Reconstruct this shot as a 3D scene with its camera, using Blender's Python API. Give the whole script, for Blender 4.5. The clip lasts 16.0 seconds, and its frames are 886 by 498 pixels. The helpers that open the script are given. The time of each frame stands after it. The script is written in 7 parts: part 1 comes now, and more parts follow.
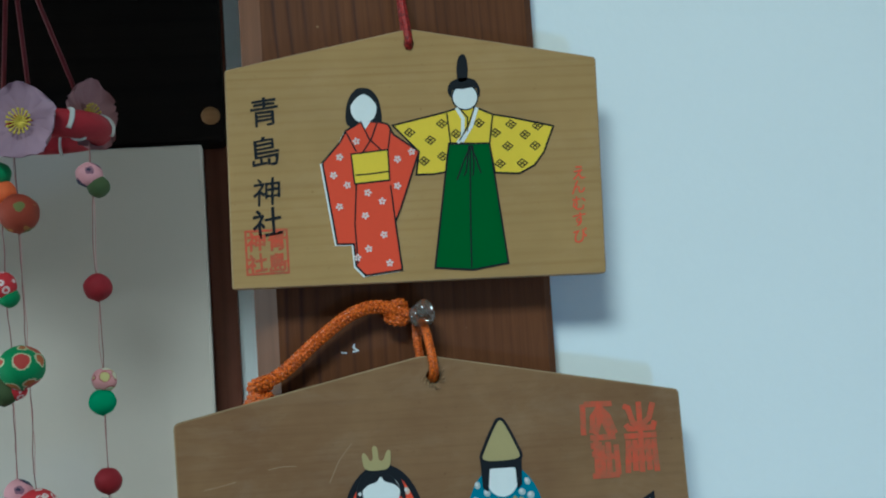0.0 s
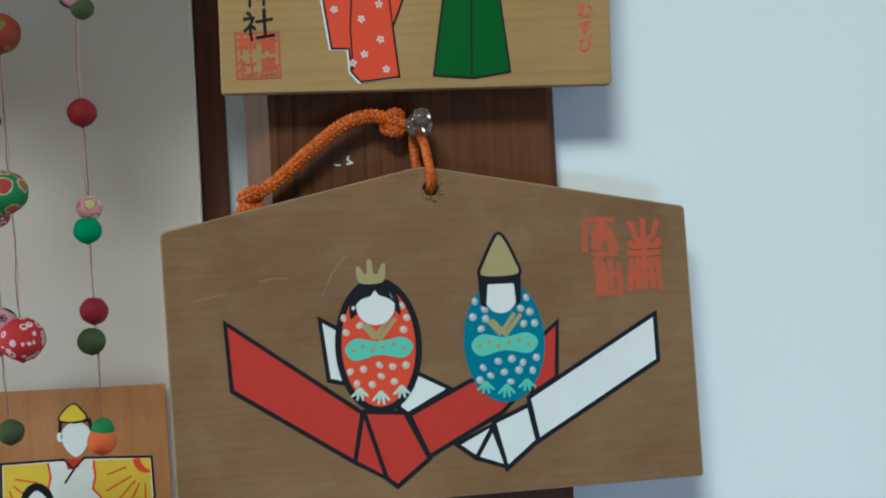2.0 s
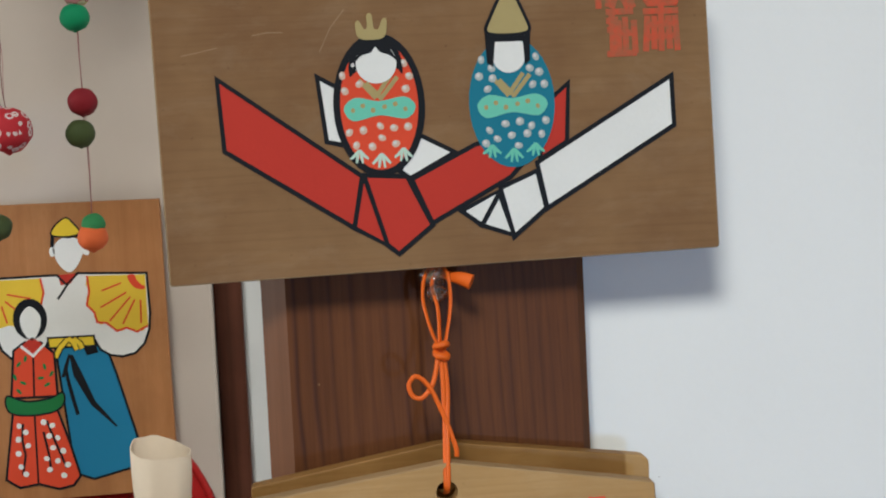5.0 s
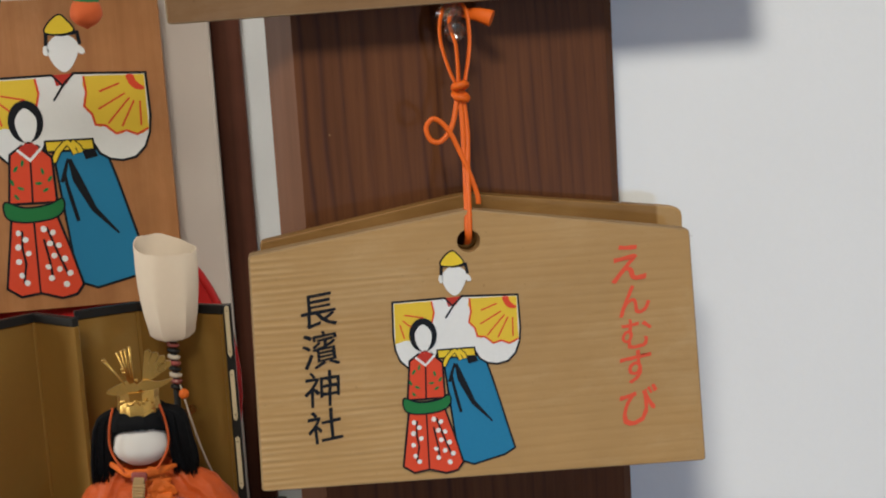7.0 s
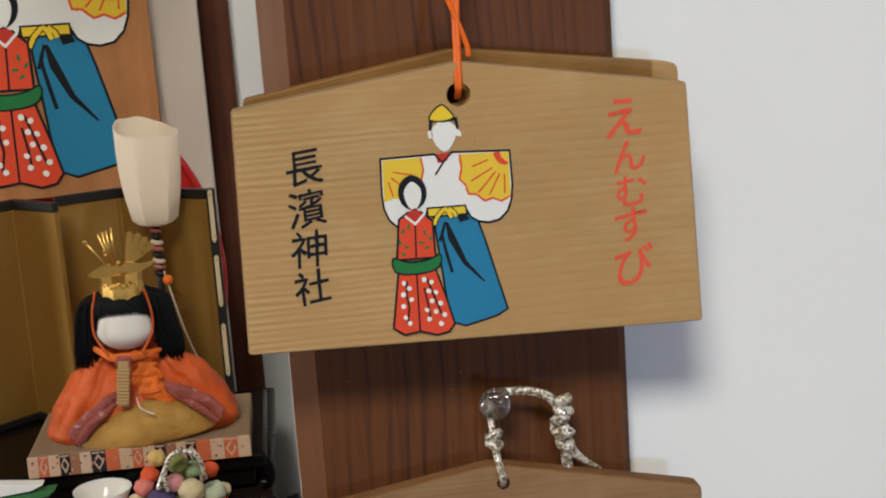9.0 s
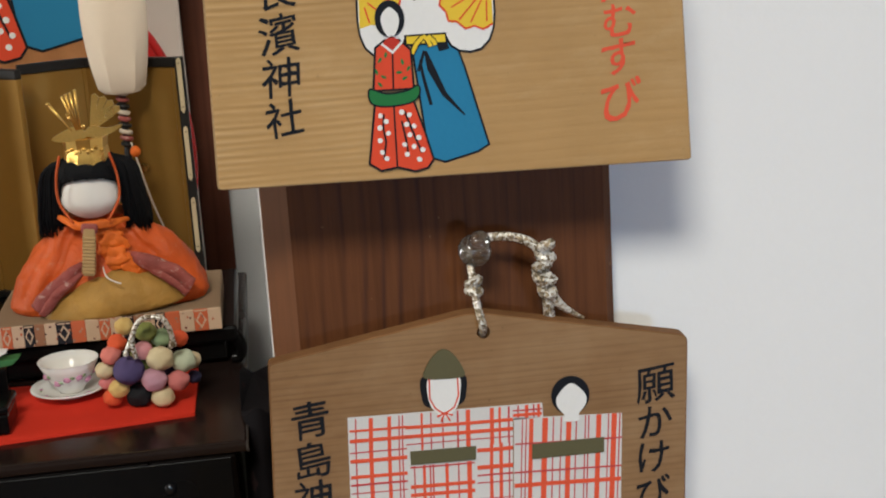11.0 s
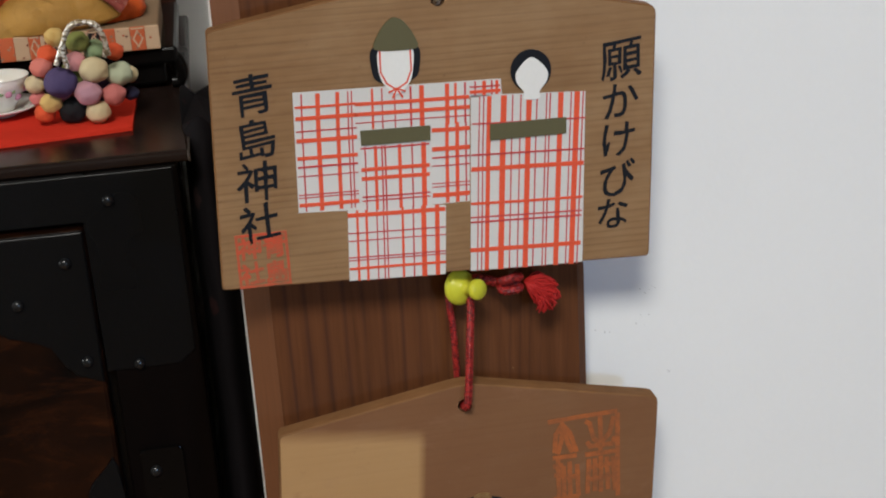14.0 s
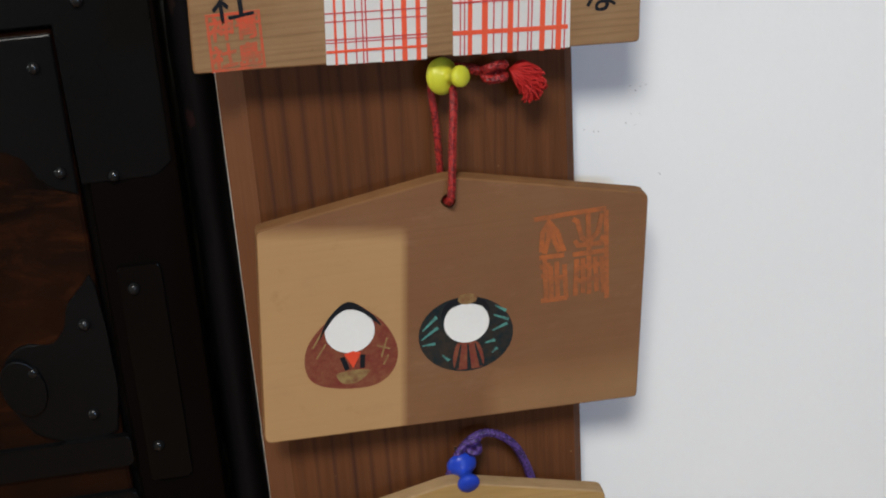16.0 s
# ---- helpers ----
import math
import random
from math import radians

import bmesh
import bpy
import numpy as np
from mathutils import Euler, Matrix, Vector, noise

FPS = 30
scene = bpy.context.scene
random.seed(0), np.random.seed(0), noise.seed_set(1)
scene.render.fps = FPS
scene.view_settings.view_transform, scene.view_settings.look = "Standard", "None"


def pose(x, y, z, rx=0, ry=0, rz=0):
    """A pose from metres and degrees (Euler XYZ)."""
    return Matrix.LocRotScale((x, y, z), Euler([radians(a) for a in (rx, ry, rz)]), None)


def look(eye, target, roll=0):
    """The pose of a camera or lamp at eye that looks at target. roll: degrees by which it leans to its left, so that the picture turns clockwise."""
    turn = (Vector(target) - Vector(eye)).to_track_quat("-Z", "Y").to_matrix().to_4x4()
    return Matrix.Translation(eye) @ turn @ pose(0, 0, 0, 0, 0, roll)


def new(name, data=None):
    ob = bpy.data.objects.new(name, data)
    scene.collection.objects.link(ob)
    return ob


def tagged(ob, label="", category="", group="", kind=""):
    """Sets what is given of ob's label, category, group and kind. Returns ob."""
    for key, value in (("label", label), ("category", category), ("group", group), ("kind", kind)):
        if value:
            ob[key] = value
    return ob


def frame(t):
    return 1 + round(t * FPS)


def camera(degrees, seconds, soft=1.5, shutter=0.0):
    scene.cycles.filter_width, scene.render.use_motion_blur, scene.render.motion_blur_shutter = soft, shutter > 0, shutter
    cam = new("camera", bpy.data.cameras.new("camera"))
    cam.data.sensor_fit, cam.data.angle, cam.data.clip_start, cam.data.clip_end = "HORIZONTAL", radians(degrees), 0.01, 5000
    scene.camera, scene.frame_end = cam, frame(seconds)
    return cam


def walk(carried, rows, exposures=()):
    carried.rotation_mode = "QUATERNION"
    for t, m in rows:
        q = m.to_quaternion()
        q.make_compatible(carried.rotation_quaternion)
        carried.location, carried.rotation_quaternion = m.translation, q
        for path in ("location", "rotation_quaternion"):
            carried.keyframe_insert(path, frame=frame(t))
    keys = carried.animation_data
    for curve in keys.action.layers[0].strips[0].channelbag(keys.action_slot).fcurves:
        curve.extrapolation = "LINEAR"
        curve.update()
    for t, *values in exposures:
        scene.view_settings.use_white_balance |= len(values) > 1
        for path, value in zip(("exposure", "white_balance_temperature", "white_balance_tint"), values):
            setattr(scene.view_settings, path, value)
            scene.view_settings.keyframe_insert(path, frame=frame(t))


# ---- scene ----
cam = camera(34.39, 16.0, soft=2.0)

# ---- the camera's way: seconds, eye, a point half a metre ahead, lean ----
PATH = [
    (0, (-0.04119, -0.55131, 1.59163), (0.01232, -0.05581, 1.63189), -3.69),
    (0.5, (-0.04108, -0.54552, 1.58337), (0.01218, -0.04947, 1.61660), -3.95),
    (1, (-0.04180, -0.53922, 1.57581), (0.01220, -0.04281, 1.60151), -3.83),
    (1.5, (-0.04208, -0.53124, 1.56730), (0.01208, -0.03441, 1.58249), -3.49),
    (2, (-0.04386, -0.52876, 1.56255), (0.01155, -0.03185, 1.56552), -3.00),
    (2.5, (-0.04663, -0.52146, 1.55470), (0.00867, -0.02455, 1.54993), -2.47),
    (3, (-0.04454, -0.51846, 1.54783), (0.01062, -0.02163, 1.53715), -2.31),
    (3.2, (-0.04386, -0.51833, 1.54481), (0.01119, -0.02153, 1.53224), -2.38),
    (5.3, (-0.04461, -0.49942, 1.51106), (0.00793, -0.00375, 1.47170), -2.89),
    (5.5, (-0.04550, -0.49698, 1.50713), (0.00676, -0.00154, 1.46456), -2.99),
    (6, (-0.04633, -0.48954, 1.49621), (0.00476, 0.00510, 1.44401), -3.16),
    (6.5, (-0.04755, -0.48138, 1.48228), (0.00218, 0.01201, 1.41829), -3.28),
    (7, (-0.04850, -0.47487, 1.46981), (-0.00006, 0.01671, 1.39231), -3.54),
    (7.5, (-0.05012, -0.46904, 1.45998), (-0.00158, 0.02067, 1.37150), -3.67),
    (8, (-0.04794, -0.46912, 1.45424), (0.00098, 0.01891, 1.35712), -3.75),
    (10.3, (-0.05461, -0.45548, 1.42837), (0.00213, 0.02816, 1.31490), -3.88),
    (10.5, (-0.05415, -0.45442, 1.42345), (0.00330, 0.02831, 1.30653), -3.76),
    (11, (-0.05276, -0.45271, 1.41223), (0.00589, 0.02771, 1.28671), -3.58),
    (11.5, (-0.05064, -0.44884, 1.39610), (0.00873, 0.02645, 1.25265), -3.49),
    (12, (-0.04874, -0.44719, 1.38542), (0.01430, 0.02291, 1.22721), -3.59),
    (12.5, (-0.05111, -0.44303, 1.37774), (0.01427, 0.02467, 1.21346), -3.63),
    (13, (-0.05095, -0.44121, 1.37104), (0.01539, 0.02477, 1.20236), -3.58),
    (13.5, (-0.05058, -0.44204, 1.36379), (0.01693, 0.02266, 1.19204), -3.51),
    (14, (-0.05391, -0.43941, 1.35298), (0.01476, 0.02252, 1.17437), -3.49),
    (14.5, (-0.05234, -0.43967, 1.34181), (0.01428, 0.01965, 1.15584), -3.39),
    (15, (-0.05221, -0.43983, 1.33355), (0.01419, 0.01641, 1.14006), -3.32),
    (15.5, (-0.05086, -0.44104, 1.32248), (0.01465, 0.01284, 1.12324), -3.48),
    (16, (-0.05178, -0.43826, 1.31067), (0.01459, 0.01179, 1.10318), -3.78),
]
walk(cam, [(t, look(eye, target, roll)) for t, eye, target, roll in PATH],
     exposures=[(0.0, -0.02, 4450, -20), (1.0, 0.06, 4670, -15), (2.0, 0.12, 4860, -12), (3.2, 0.19, 5150, -8), (5.3, 0.22, 5600, 0), (7.0, 0.15, 5840, 2), (10.3, 0.28, 5880, 2), (11.2, 0.28, 5880, 2), (12.4, 0.24, 5850, 2), (14.5, 0.32, 5760, 2), (16.0, 0.42, 5720, 2)])

# ---- world and lights ----
world = bpy.data.worlds.new("sky")
scene.world = world
world.use_nodes = True
sky = world.node_tree.nodes.new("ShaderNodeTexSky")
sky.sky_type, sky.sun_disc = "NISHITA", False
sky.sun_elevation, sky.sun_rotation = radians(35), radians(200)
world.node_tree.links.new(sky.outputs[0], world.node_tree.nodes["Background"].inputs[0])
world.node_tree.nodes["Background"].inputs[1].default_value = 0.1


def lamp(name, kind, m, power, colour, size, size_y=None):
    data = bpy.data.lights.new(name, kind)
    data.energy, data.color = power, colour
    if kind == "AREA":
        data.shape, data.size, data.size_y = "RECTANGLE" if size_y else "DISK", size, size_y or size
    elif kind == "SUN":
        data.angle = size
    else:
        data.shadow_soft_size = size
    ob = new(name, data)
    ob.matrix_world = m
    return ob


CEILING_LAMP = (-0.38, -1.46, 2.62)
DESK_LAMP = (0.19, -0.77, 1.31)
lamp("sun", "SUN", look((0, -6, 6), (0, 0, 1)), 1.0, (1.0, 0.95, 0.88), radians(0.5))
lamp("ceiling_lamp_light", "AREA", pose(CEILING_LAMP[0], CEILING_LAMP[1], CEILING_LAMP[2] - 0.07), 36.8, (1.0, 0.87, 0.74), 0.60)
lamp("desk_lamp_light", "POINT", pose(*DESK_LAMP), 3.6, (0.48, 0.64, 1.0), 0.025)
# soft fill from the left; its window is unseen and added
side_light = lamp("side_fill_light", "AREA", look((-1.69, 0.15, 1.68), (0.0, 0.20, 1.74)), 2.7, (1.0, 0.91, 0.82), 0.42, 0.8)
side_light.data.spread = radians(80)  # narrowed so the added light falls off low on the chamfer
# ambient fill from behind the camera, in a window added for it
lamp("rear_fill_light", "AREA", look((1.1, -2.58, 1.5), (0.5, 0, 1.4)), 0.8, (0.84, 0.93, 1.0), 1.1, 1.2)

# ---- materials ----


def shader(name):
    m = bpy.data.materials.new(name)
    m.use_nodes = True
    return m, m.node_tree.nodes, m.node_tree.links, m.node_tree.nodes["Principled BSDF"]


def coords(nodes, links, scale=(1, 1, 1), rot=(0, 0, 0)):
    tc = nodes.new("ShaderNodeTexCoord")
    mp = nodes.new("ShaderNodeMapping")
    mp.inputs["Scale"].default_value = scale
    mp.inputs["Rotation"].default_value = rot
    links.new(tc.outputs["Object"], mp.inputs["Vector"])
    return mp.outputs[0]


def noise_tex(nodes, links, vec, scale, detail=4, rough=0.55, distort=0.0):
    n = nodes.new("ShaderNodeTexNoise")
    n.inputs["Scale"].default_value, n.inputs["Detail"].default_value = scale, detail
    n.inputs["Roughness"].default_value, n.inputs["Distortion"].default_value = rough, distort
    links.new(vec, n.inputs["Vector"])
    return n.outputs["Fac"]


def ramp(nodes, links, fac, stops):
    r = nodes.new("ShaderNodeValToRGB")
    els = r.color_ramp.elements
    while len(els) < len(stops):
        els.new(0.5)
    for e, (p, c) in zip(els, stops):
        e.position, e.color = p, (*c, 1)
    links.new(fac, r.inputs["Fac"])
    return r.outputs["Color"]


def mix(nodes, links, fac, a, b, blend="MIX"):
    m = nodes.new("ShaderNodeMix")
    m.data_type, m.blend_type = "RGBA", blend
    for sock, v in ((m.inputs[0], fac), (m.inputs[6], a), (m.inputs[7], b)):
        if isinstance(v, (int, float)):
            sock.default_value = v
        elif isinstance(v, tuple):
            sock.default_value = (*v, 1)
        else:
            links.new(v, sock)
    return m.outputs[2]


def math_node(nodes, links, op, a, b=0.0, clamp=False):
    m = nodes.new("ShaderNodeMath")
    m.operation, m.use_clamp = op, clamp
    for sock, v in zip(m.inputs, (a, b)):
        if isinstance(v, (int, float)):
            sock.default_value = v
        else:
            links.new(v, sock)
    return m.outputs[0]


def bump(nodes, links, height, bsdf, strength, distance):
    b = nodes.new("ShaderNodeBump")
    b.inputs["Strength"].default_value, b.inputs["Distance"].default_value = strength, distance
    links.new(height, b.inputs["Height"])
    links.new(b.outputs[0], bsdf.inputs["Normal"])


def shade(c, k):
    return tuple(min(1.0, v * k) for v in c)


def plain(name, colour, rough=0.5, metal=0.0, var=0.12, scale=120.0, relief=0.15, spec=0.25):
    """Paint, cloth, lacquer, plaster: one colour with mottling at two scales and a fine relief."""
    m, nodes, links, bsdf = shader(name)
    vec = coords(nodes, links)
    broad = noise_tex(nodes, links, vec, scale * 0.12, 3)
    fine = noise_tex(nodes, links, vec, scale * 4, 4, 0.65)
    a = ramp(nodes, links, broad, [(0.3, shade(colour, 1 - var)), (0.7, shade(colour, 1 + var))])
    links.new(mix(nodes, links, fine, shade(colour, 1 - var * 0.8), shade(colour, 1 + var * 0.8)), bsdf.inputs["Base Color"])
    links.new(mix(nodes, links, 0.5, a, bsdf.inputs["Base Color"].links[0].from_socket), bsdf.inputs["Base Color"])
    rr = math_node(nodes, links, "MULTIPLY_ADD", broad, 0.25)
    rr.node.inputs[2].default_value = max(0.03, rough - 0.12)
    links.new(rr, bsdf.inputs["Roughness"])
    bsdf.inputs["Metallic"].default_value = metal
    bsdf.inputs["Specular IOR Level"].default_value = spec
    if relief:
        bump(nodes, links, fine, bsdf, relief, 0.0004)
    return m


def wood(name, dark, light, grain="x", lines=70.0, rough=0.5, contrast=1.0, relief=0.2, warp=1.0, spec=0.1, blotch=0.25, sharp=5.0, streak=1.0, tint=None, scuff=None, reach=0.035):
    """Sawn wood: irregular growth lines along one axis, streaks, pores, and slow stains over it."""
    m, nodes, links, bsdf = shader(name)
    sc = {"x": (reach, 1.0, 1.0), "z": (1.0, 1.0, reach)}[grain]
    vec = coords(nodes, links, sc)
    free = coords(nodes, links)
    bend = noise_tex(nodes, links, vec, lines * 0.16, 2, 0.5)
    ax = nodes.new("ShaderNodeSeparateXYZ")
    links.new(vec, ax.inputs[0])
    along = ax.outputs[2 if grain == "x" else 0]
    phase = math_node(nodes, links, "ADD", math_node(nodes, links, "MULTIPLY", along, lines * 6.28), math_node(nodes, links, "MULTIPLY", bend, 26.0 * warp))
    wave = math_node(nodes, links, "MULTIPLY_ADD", math_node(nodes, links, "SINE", phase), 0.5)
    wave.node.inputs[2].default_value = 0.5
    there = ramp(nodes, links, noise_tex(nodes, links, vec, lines * 0.35, 2, 0.5), [(0.35, (0.15, 0.15, 0.15)), (0.65, (1, 1, 1))])
    ring = math_node(nodes, links, "MULTIPLY", math_node(nodes, links, "POWER", wave, sharp), there)
    pores = noise_tex(nodes, links, vec, 1100, 3, 0.7)
    slow = noise_tex(nodes, links, free, 16, 4, 0.6)
    mid = noise_tex(nodes, links, vec, lines * 1.6, 6, 0.68)
    f = math_node(nodes, links, "ADD", math_node(nodes, links, "MULTIPLY", ring, 0.45 * contrast), math_node(nodes, links, "MULTIPLY", mid, 0.62 * streak))
    f = math_node(nodes, links, "ADD", f, math_node(nodes, links, "MULTIPLY", pores, 0.22))
    base = ramp(nodes, links, f, [(0.28, light), (0.85, dark)])
    tone = tint or (1 - blotch, 1 - blotch, 1 - blotch)
    stain = ramp(nodes, links, slow, [(0.36, tone), (0.64, (1.0, 1.0, 1.0))])
    colour = mix(nodes, links, 1.0, base, stain, "MULTIPLY")
    if scuff:
        rub = noise_tex(nodes, links, coords(nodes, links, (0.38, 1, 1) if grain == "x" else (1, 1, 0.38)), 60, 8, 0.74, 0.5)
        colour = mix(nodes, links, ramp(nodes, links, rub, [(0.50, (0, 0, 0)), (0.74, (scuff[1],) * 3)]), colour, scuff[0])
        grime = noise_tex(nodes, links, free, 520, 3, 0.6)
        colour = mix(nodes, links, ramp(nodes, links, grime, [(0.66, (0, 0, 0)), (0.78, (0.5, 0.5, 0.5))]), colour, shade(dark, 0.45))
    links.new(colour, bsdf.inputs["Base Color"])
    rr = math_node(nodes, links, "MULTIPLY_ADD", mid, 0.25)
    rr.node.inputs[2].default_value = rough - 0.12
    links.new(rr, bsdf.inputs["Roughness"])
    bsdf.inputs["Specular IOR Level"].default_value = spec
    h = math_node(nodes, links, "SUBTRACT", math_node(nodes, links, "MULTIPLY", mid, 0.8), math_node(nodes, links, "MULTIPLY", ring, 0.6))
    bump(nodes, links, h, bsdf, relief, 0.0006)
    return m


def post_wood(name, pale, brown, line):
    """Stained softwood: dark growth lines, wide apart on one side and close on the other, with red fibres between."""
    m, nodes, links, bsdf = shader(name)
    long = coords(nodes, links, (1, 1, 0.03))
    free = coords(nodes, links)
    ax = nodes.new("ShaderNodeSeparateXYZ")
    links.new(free, ax.inputs[0])
    sway = noise_tex(nodes, links, coords(nodes, links, (0.5, 0.5, 1)), 5.5, 2, 0.45)
    x = math_node(nodes, links, "ADD", ax.outputs[0], math_node(nodes, links, "MULTIPLY", sway, 0.020))
    x = math_node(nodes, links, "ADD", x, math_node(nodes, links, "MULTIPLY", noise_tex(nodes, links, long, 55, 2, 0.5), 0.006))
    side = math_node(nodes, links, "MAXIMUM", x, 0.0)
    phase = math_node(nodes, links, "ADD", math_node(nodes, links, "MULTIPLY", x, 158 * 6.28), math_node(nodes, links, "MULTIPLY", math_node(nodes, links, "MULTIPLY", side, side), 1250 * 6.28))
    wave = math_node(nodes, links, "MULTIPLY_ADD", math_node(nodes, links, "SINE", phase), 0.5)
    wave.node.inputs[2].default_value = 0.5
    patchy = ramp(nodes, links, noise_tex(nodes, links, coords(nodes, links, (1, 1, 0.10)), 60, 3, 0.6), [(0.36, (0.12, 0.12, 0.12)), (0.60, (1, 1, 1))])
    ring = math_node(nodes, links, "MULTIPLY", math_node(nodes, links, "POWER", wave, 6.0), patchy)
    fade = math_node(nodes, links, "MULTIPLY_ADD", side, -11.0, True)
    fade.node.inputs[2].default_value = 1.0
    ring = math_node(nodes, links, "MULTIPLY", ring, fade)
    fibre = noise_tex(nodes, links, long, 330, 5, 0.7)
    dash = noise_tex(nodes, links, coords(nodes, links, (1, 1, 0.06)), 900, 3, 0.7)
    slow = noise_tex(nodes, links, coords(nodes, links, (1, 1, 0.35)), 22, 4, 0.6)
    base = ramp(nodes, links, math_node(nodes, links, "ADD", math_node(nodes, links, "MULTIPLY", fibre, 0.60), math_node(nodes, links, "MULTIPLY", slow, 0.42)), [(0.36, brown), (0.66, pale)])
    dark = math_node(nodes, links, "ADD", math_node(nodes, links, "MULTIPLY", ring, 0.62), ramp(nodes, links, dash, [(0.58, (0, 0, 0)), (0.75, (0.28, 0.28, 0.28))]), True)
    colour = mix(nodes, links, dark, base, line)
    dust = noise_tex(nodes, links, free, 260, 2, 0.5)
    colour = mix(nodes, links, ramp(nodes, links, dust, [(0.745, (0, 0, 0)), (0.775, (0.55, 0.55, 0.55))]), colour, (0.34, 0.20, 0.09))
    links.new(colour, bsdf.inputs["Base Color"])
    rr = math_node(nodes, links, "MULTIPLY_ADD", fibre, 0.30)
    rr.node.inputs[2].default_value = 0.27
    links.new(rr, bsdf.inputs["Roughness"])
    bsdf.inputs["Specular IOR Level"].default_value = 0.07
    bump(nodes, links, math_node(nodes, links, "SUBTRACT", fibre, math_node(nodes, links, "MULTIPLY", ring, 0.5)), bsdf, 0.20, 0.0006)
    return m


def worn_silk(name, colour, worn, amount=0.7, scale=170.0, rough=0.6):
    """Creased old silk, rubbed and faded in patches."""
    m, nodes, links, bsdf = shader(name)
    free = coords(nodes, links)
    crease = noise_tex(nodes, links, free, scale, 4, 0.6, 0.8)
    slow = noise_tex(nodes, links, free, scale * 0.35, 3, 0.5)
    weave = noise_tex(nodes, links, free, 2600, 2, 0.5)
    base = ramp(nodes, links, slow, [(0.32, shade(colour, 0.68)), (0.66, shade(colour, 1.12))])
    base = mix(nodes, links, math_node(nodes, links, "MULTIPLY", weave, 0.35), base, shade(colour, 0.55))
    rub = noise_tex(nodes, links, free, scale * 1.5, 6, 0.7)
    base = mix(nodes, links, ramp(nodes, links, rub, [(0.57, (0, 0, 0)), (0.68, (amount,) * 3)]), base, worn)
    links.new(base, bsdf.inputs["Base Color"])
    bsdf.inputs["Roughness"].default_value = rough
    bsdf.inputs["Specular IOR Level"].default_value = 0.25
    bump(nodes, links, crease, bsdf, 0.55, 0.0022)
    return m


def thread_cord(name, bright, deep, metal=0.0, rough=0.45, grain=950, dark=0.7):
    """Cord plaited of threads of two colours, each catching the light by itself."""
    m, nodes, links, bsdf = shader(name)
    free = coords(nodes, links)
    vor = nodes.new("ShaderNodeTexVoronoi")
    vor.inputs["Scale"].default_value = grain
    links.new(free, vor.inputs["Vector"])
    sep = nodes.new("ShaderNodeSeparateColor")
    links.new(vor.outputs["Color"], sep.inputs[0])
    links.new(ramp(nodes, links, sep.outputs[0], [(0.22, shade(deep, dark)), (0.40, deep), (0.62, bright)]), bsdf.inputs["Base Color"])
    bsdf.inputs["Metallic"].default_value = metal
    bsdf.inputs["Roughness"].default_value = rough
    bsdf.inputs["Specular IOR Level"].default_value = 0.4
    bump(nodes, links, sep.outputs[1], bsdf, 0.6, 0.0004)
    return m


def stamp(name, ink, ground):
    """A stamped mark: ink that has taken in blotches on the wood."""
    m, nodes, links, bsdf = shader(name)
    free = coords(nodes, links)
    blot = noise_tex(nodes, links, free, 330, 6, 0.72)
    broad = noise_tex(nodes, links, free, 70, 3, 0.5)
    f = math_node(nodes, links, "ADD", math_node(nodes, links, "MULTIPLY", blot, 0.65), math_node(nodes, links, "MULTIPLY", broad, 0.45))
    links.new(ramp(nodes, links, f, [(0.44, ink), (0.68, ground)]), bsdf.inputs["Base Color"])
    bsdf.inputs["Roughness"].default_value = 0.7
    bsdf.inputs["Specular IOR Level"].default_value = 0.1
    return m


def printed_cloth(name, ground, first, second, size, amount):
    """Cloth printed with blots of two colours."""
    m, nodes, links, bsdf = shader(name)
    free = coords(nodes, links)
    vor = nodes.new("ShaderNodeTexVoronoi")
    vor.inputs["Scale"].default_value = size
    links.new(free, vor.inputs["Vector"])
    grain = noise_tex(nodes, links, free, 400, 4, 0.65)
    edge = math_node(nodes, links, "ADD", vor.outputs["Distance"], math_node(nodes, links, "MULTIPLY", grain, 0.25))
    mask = math_node(nodes, links, "LESS_THAN", edge, amount + 0.12)
    links.new(mix(nodes, links, mask, ground, mix(nodes, links, vor.outputs["Color"], first, second)), bsdf.inputs["Base Color"])
    bsdf.inputs["Roughness"].default_value = 0.85
    bsdf.inputs["Specular IOR Level"].default_value = 0.1
    bump(nodes, links, grain, bsdf, 0.3, 0.0006)
    return m


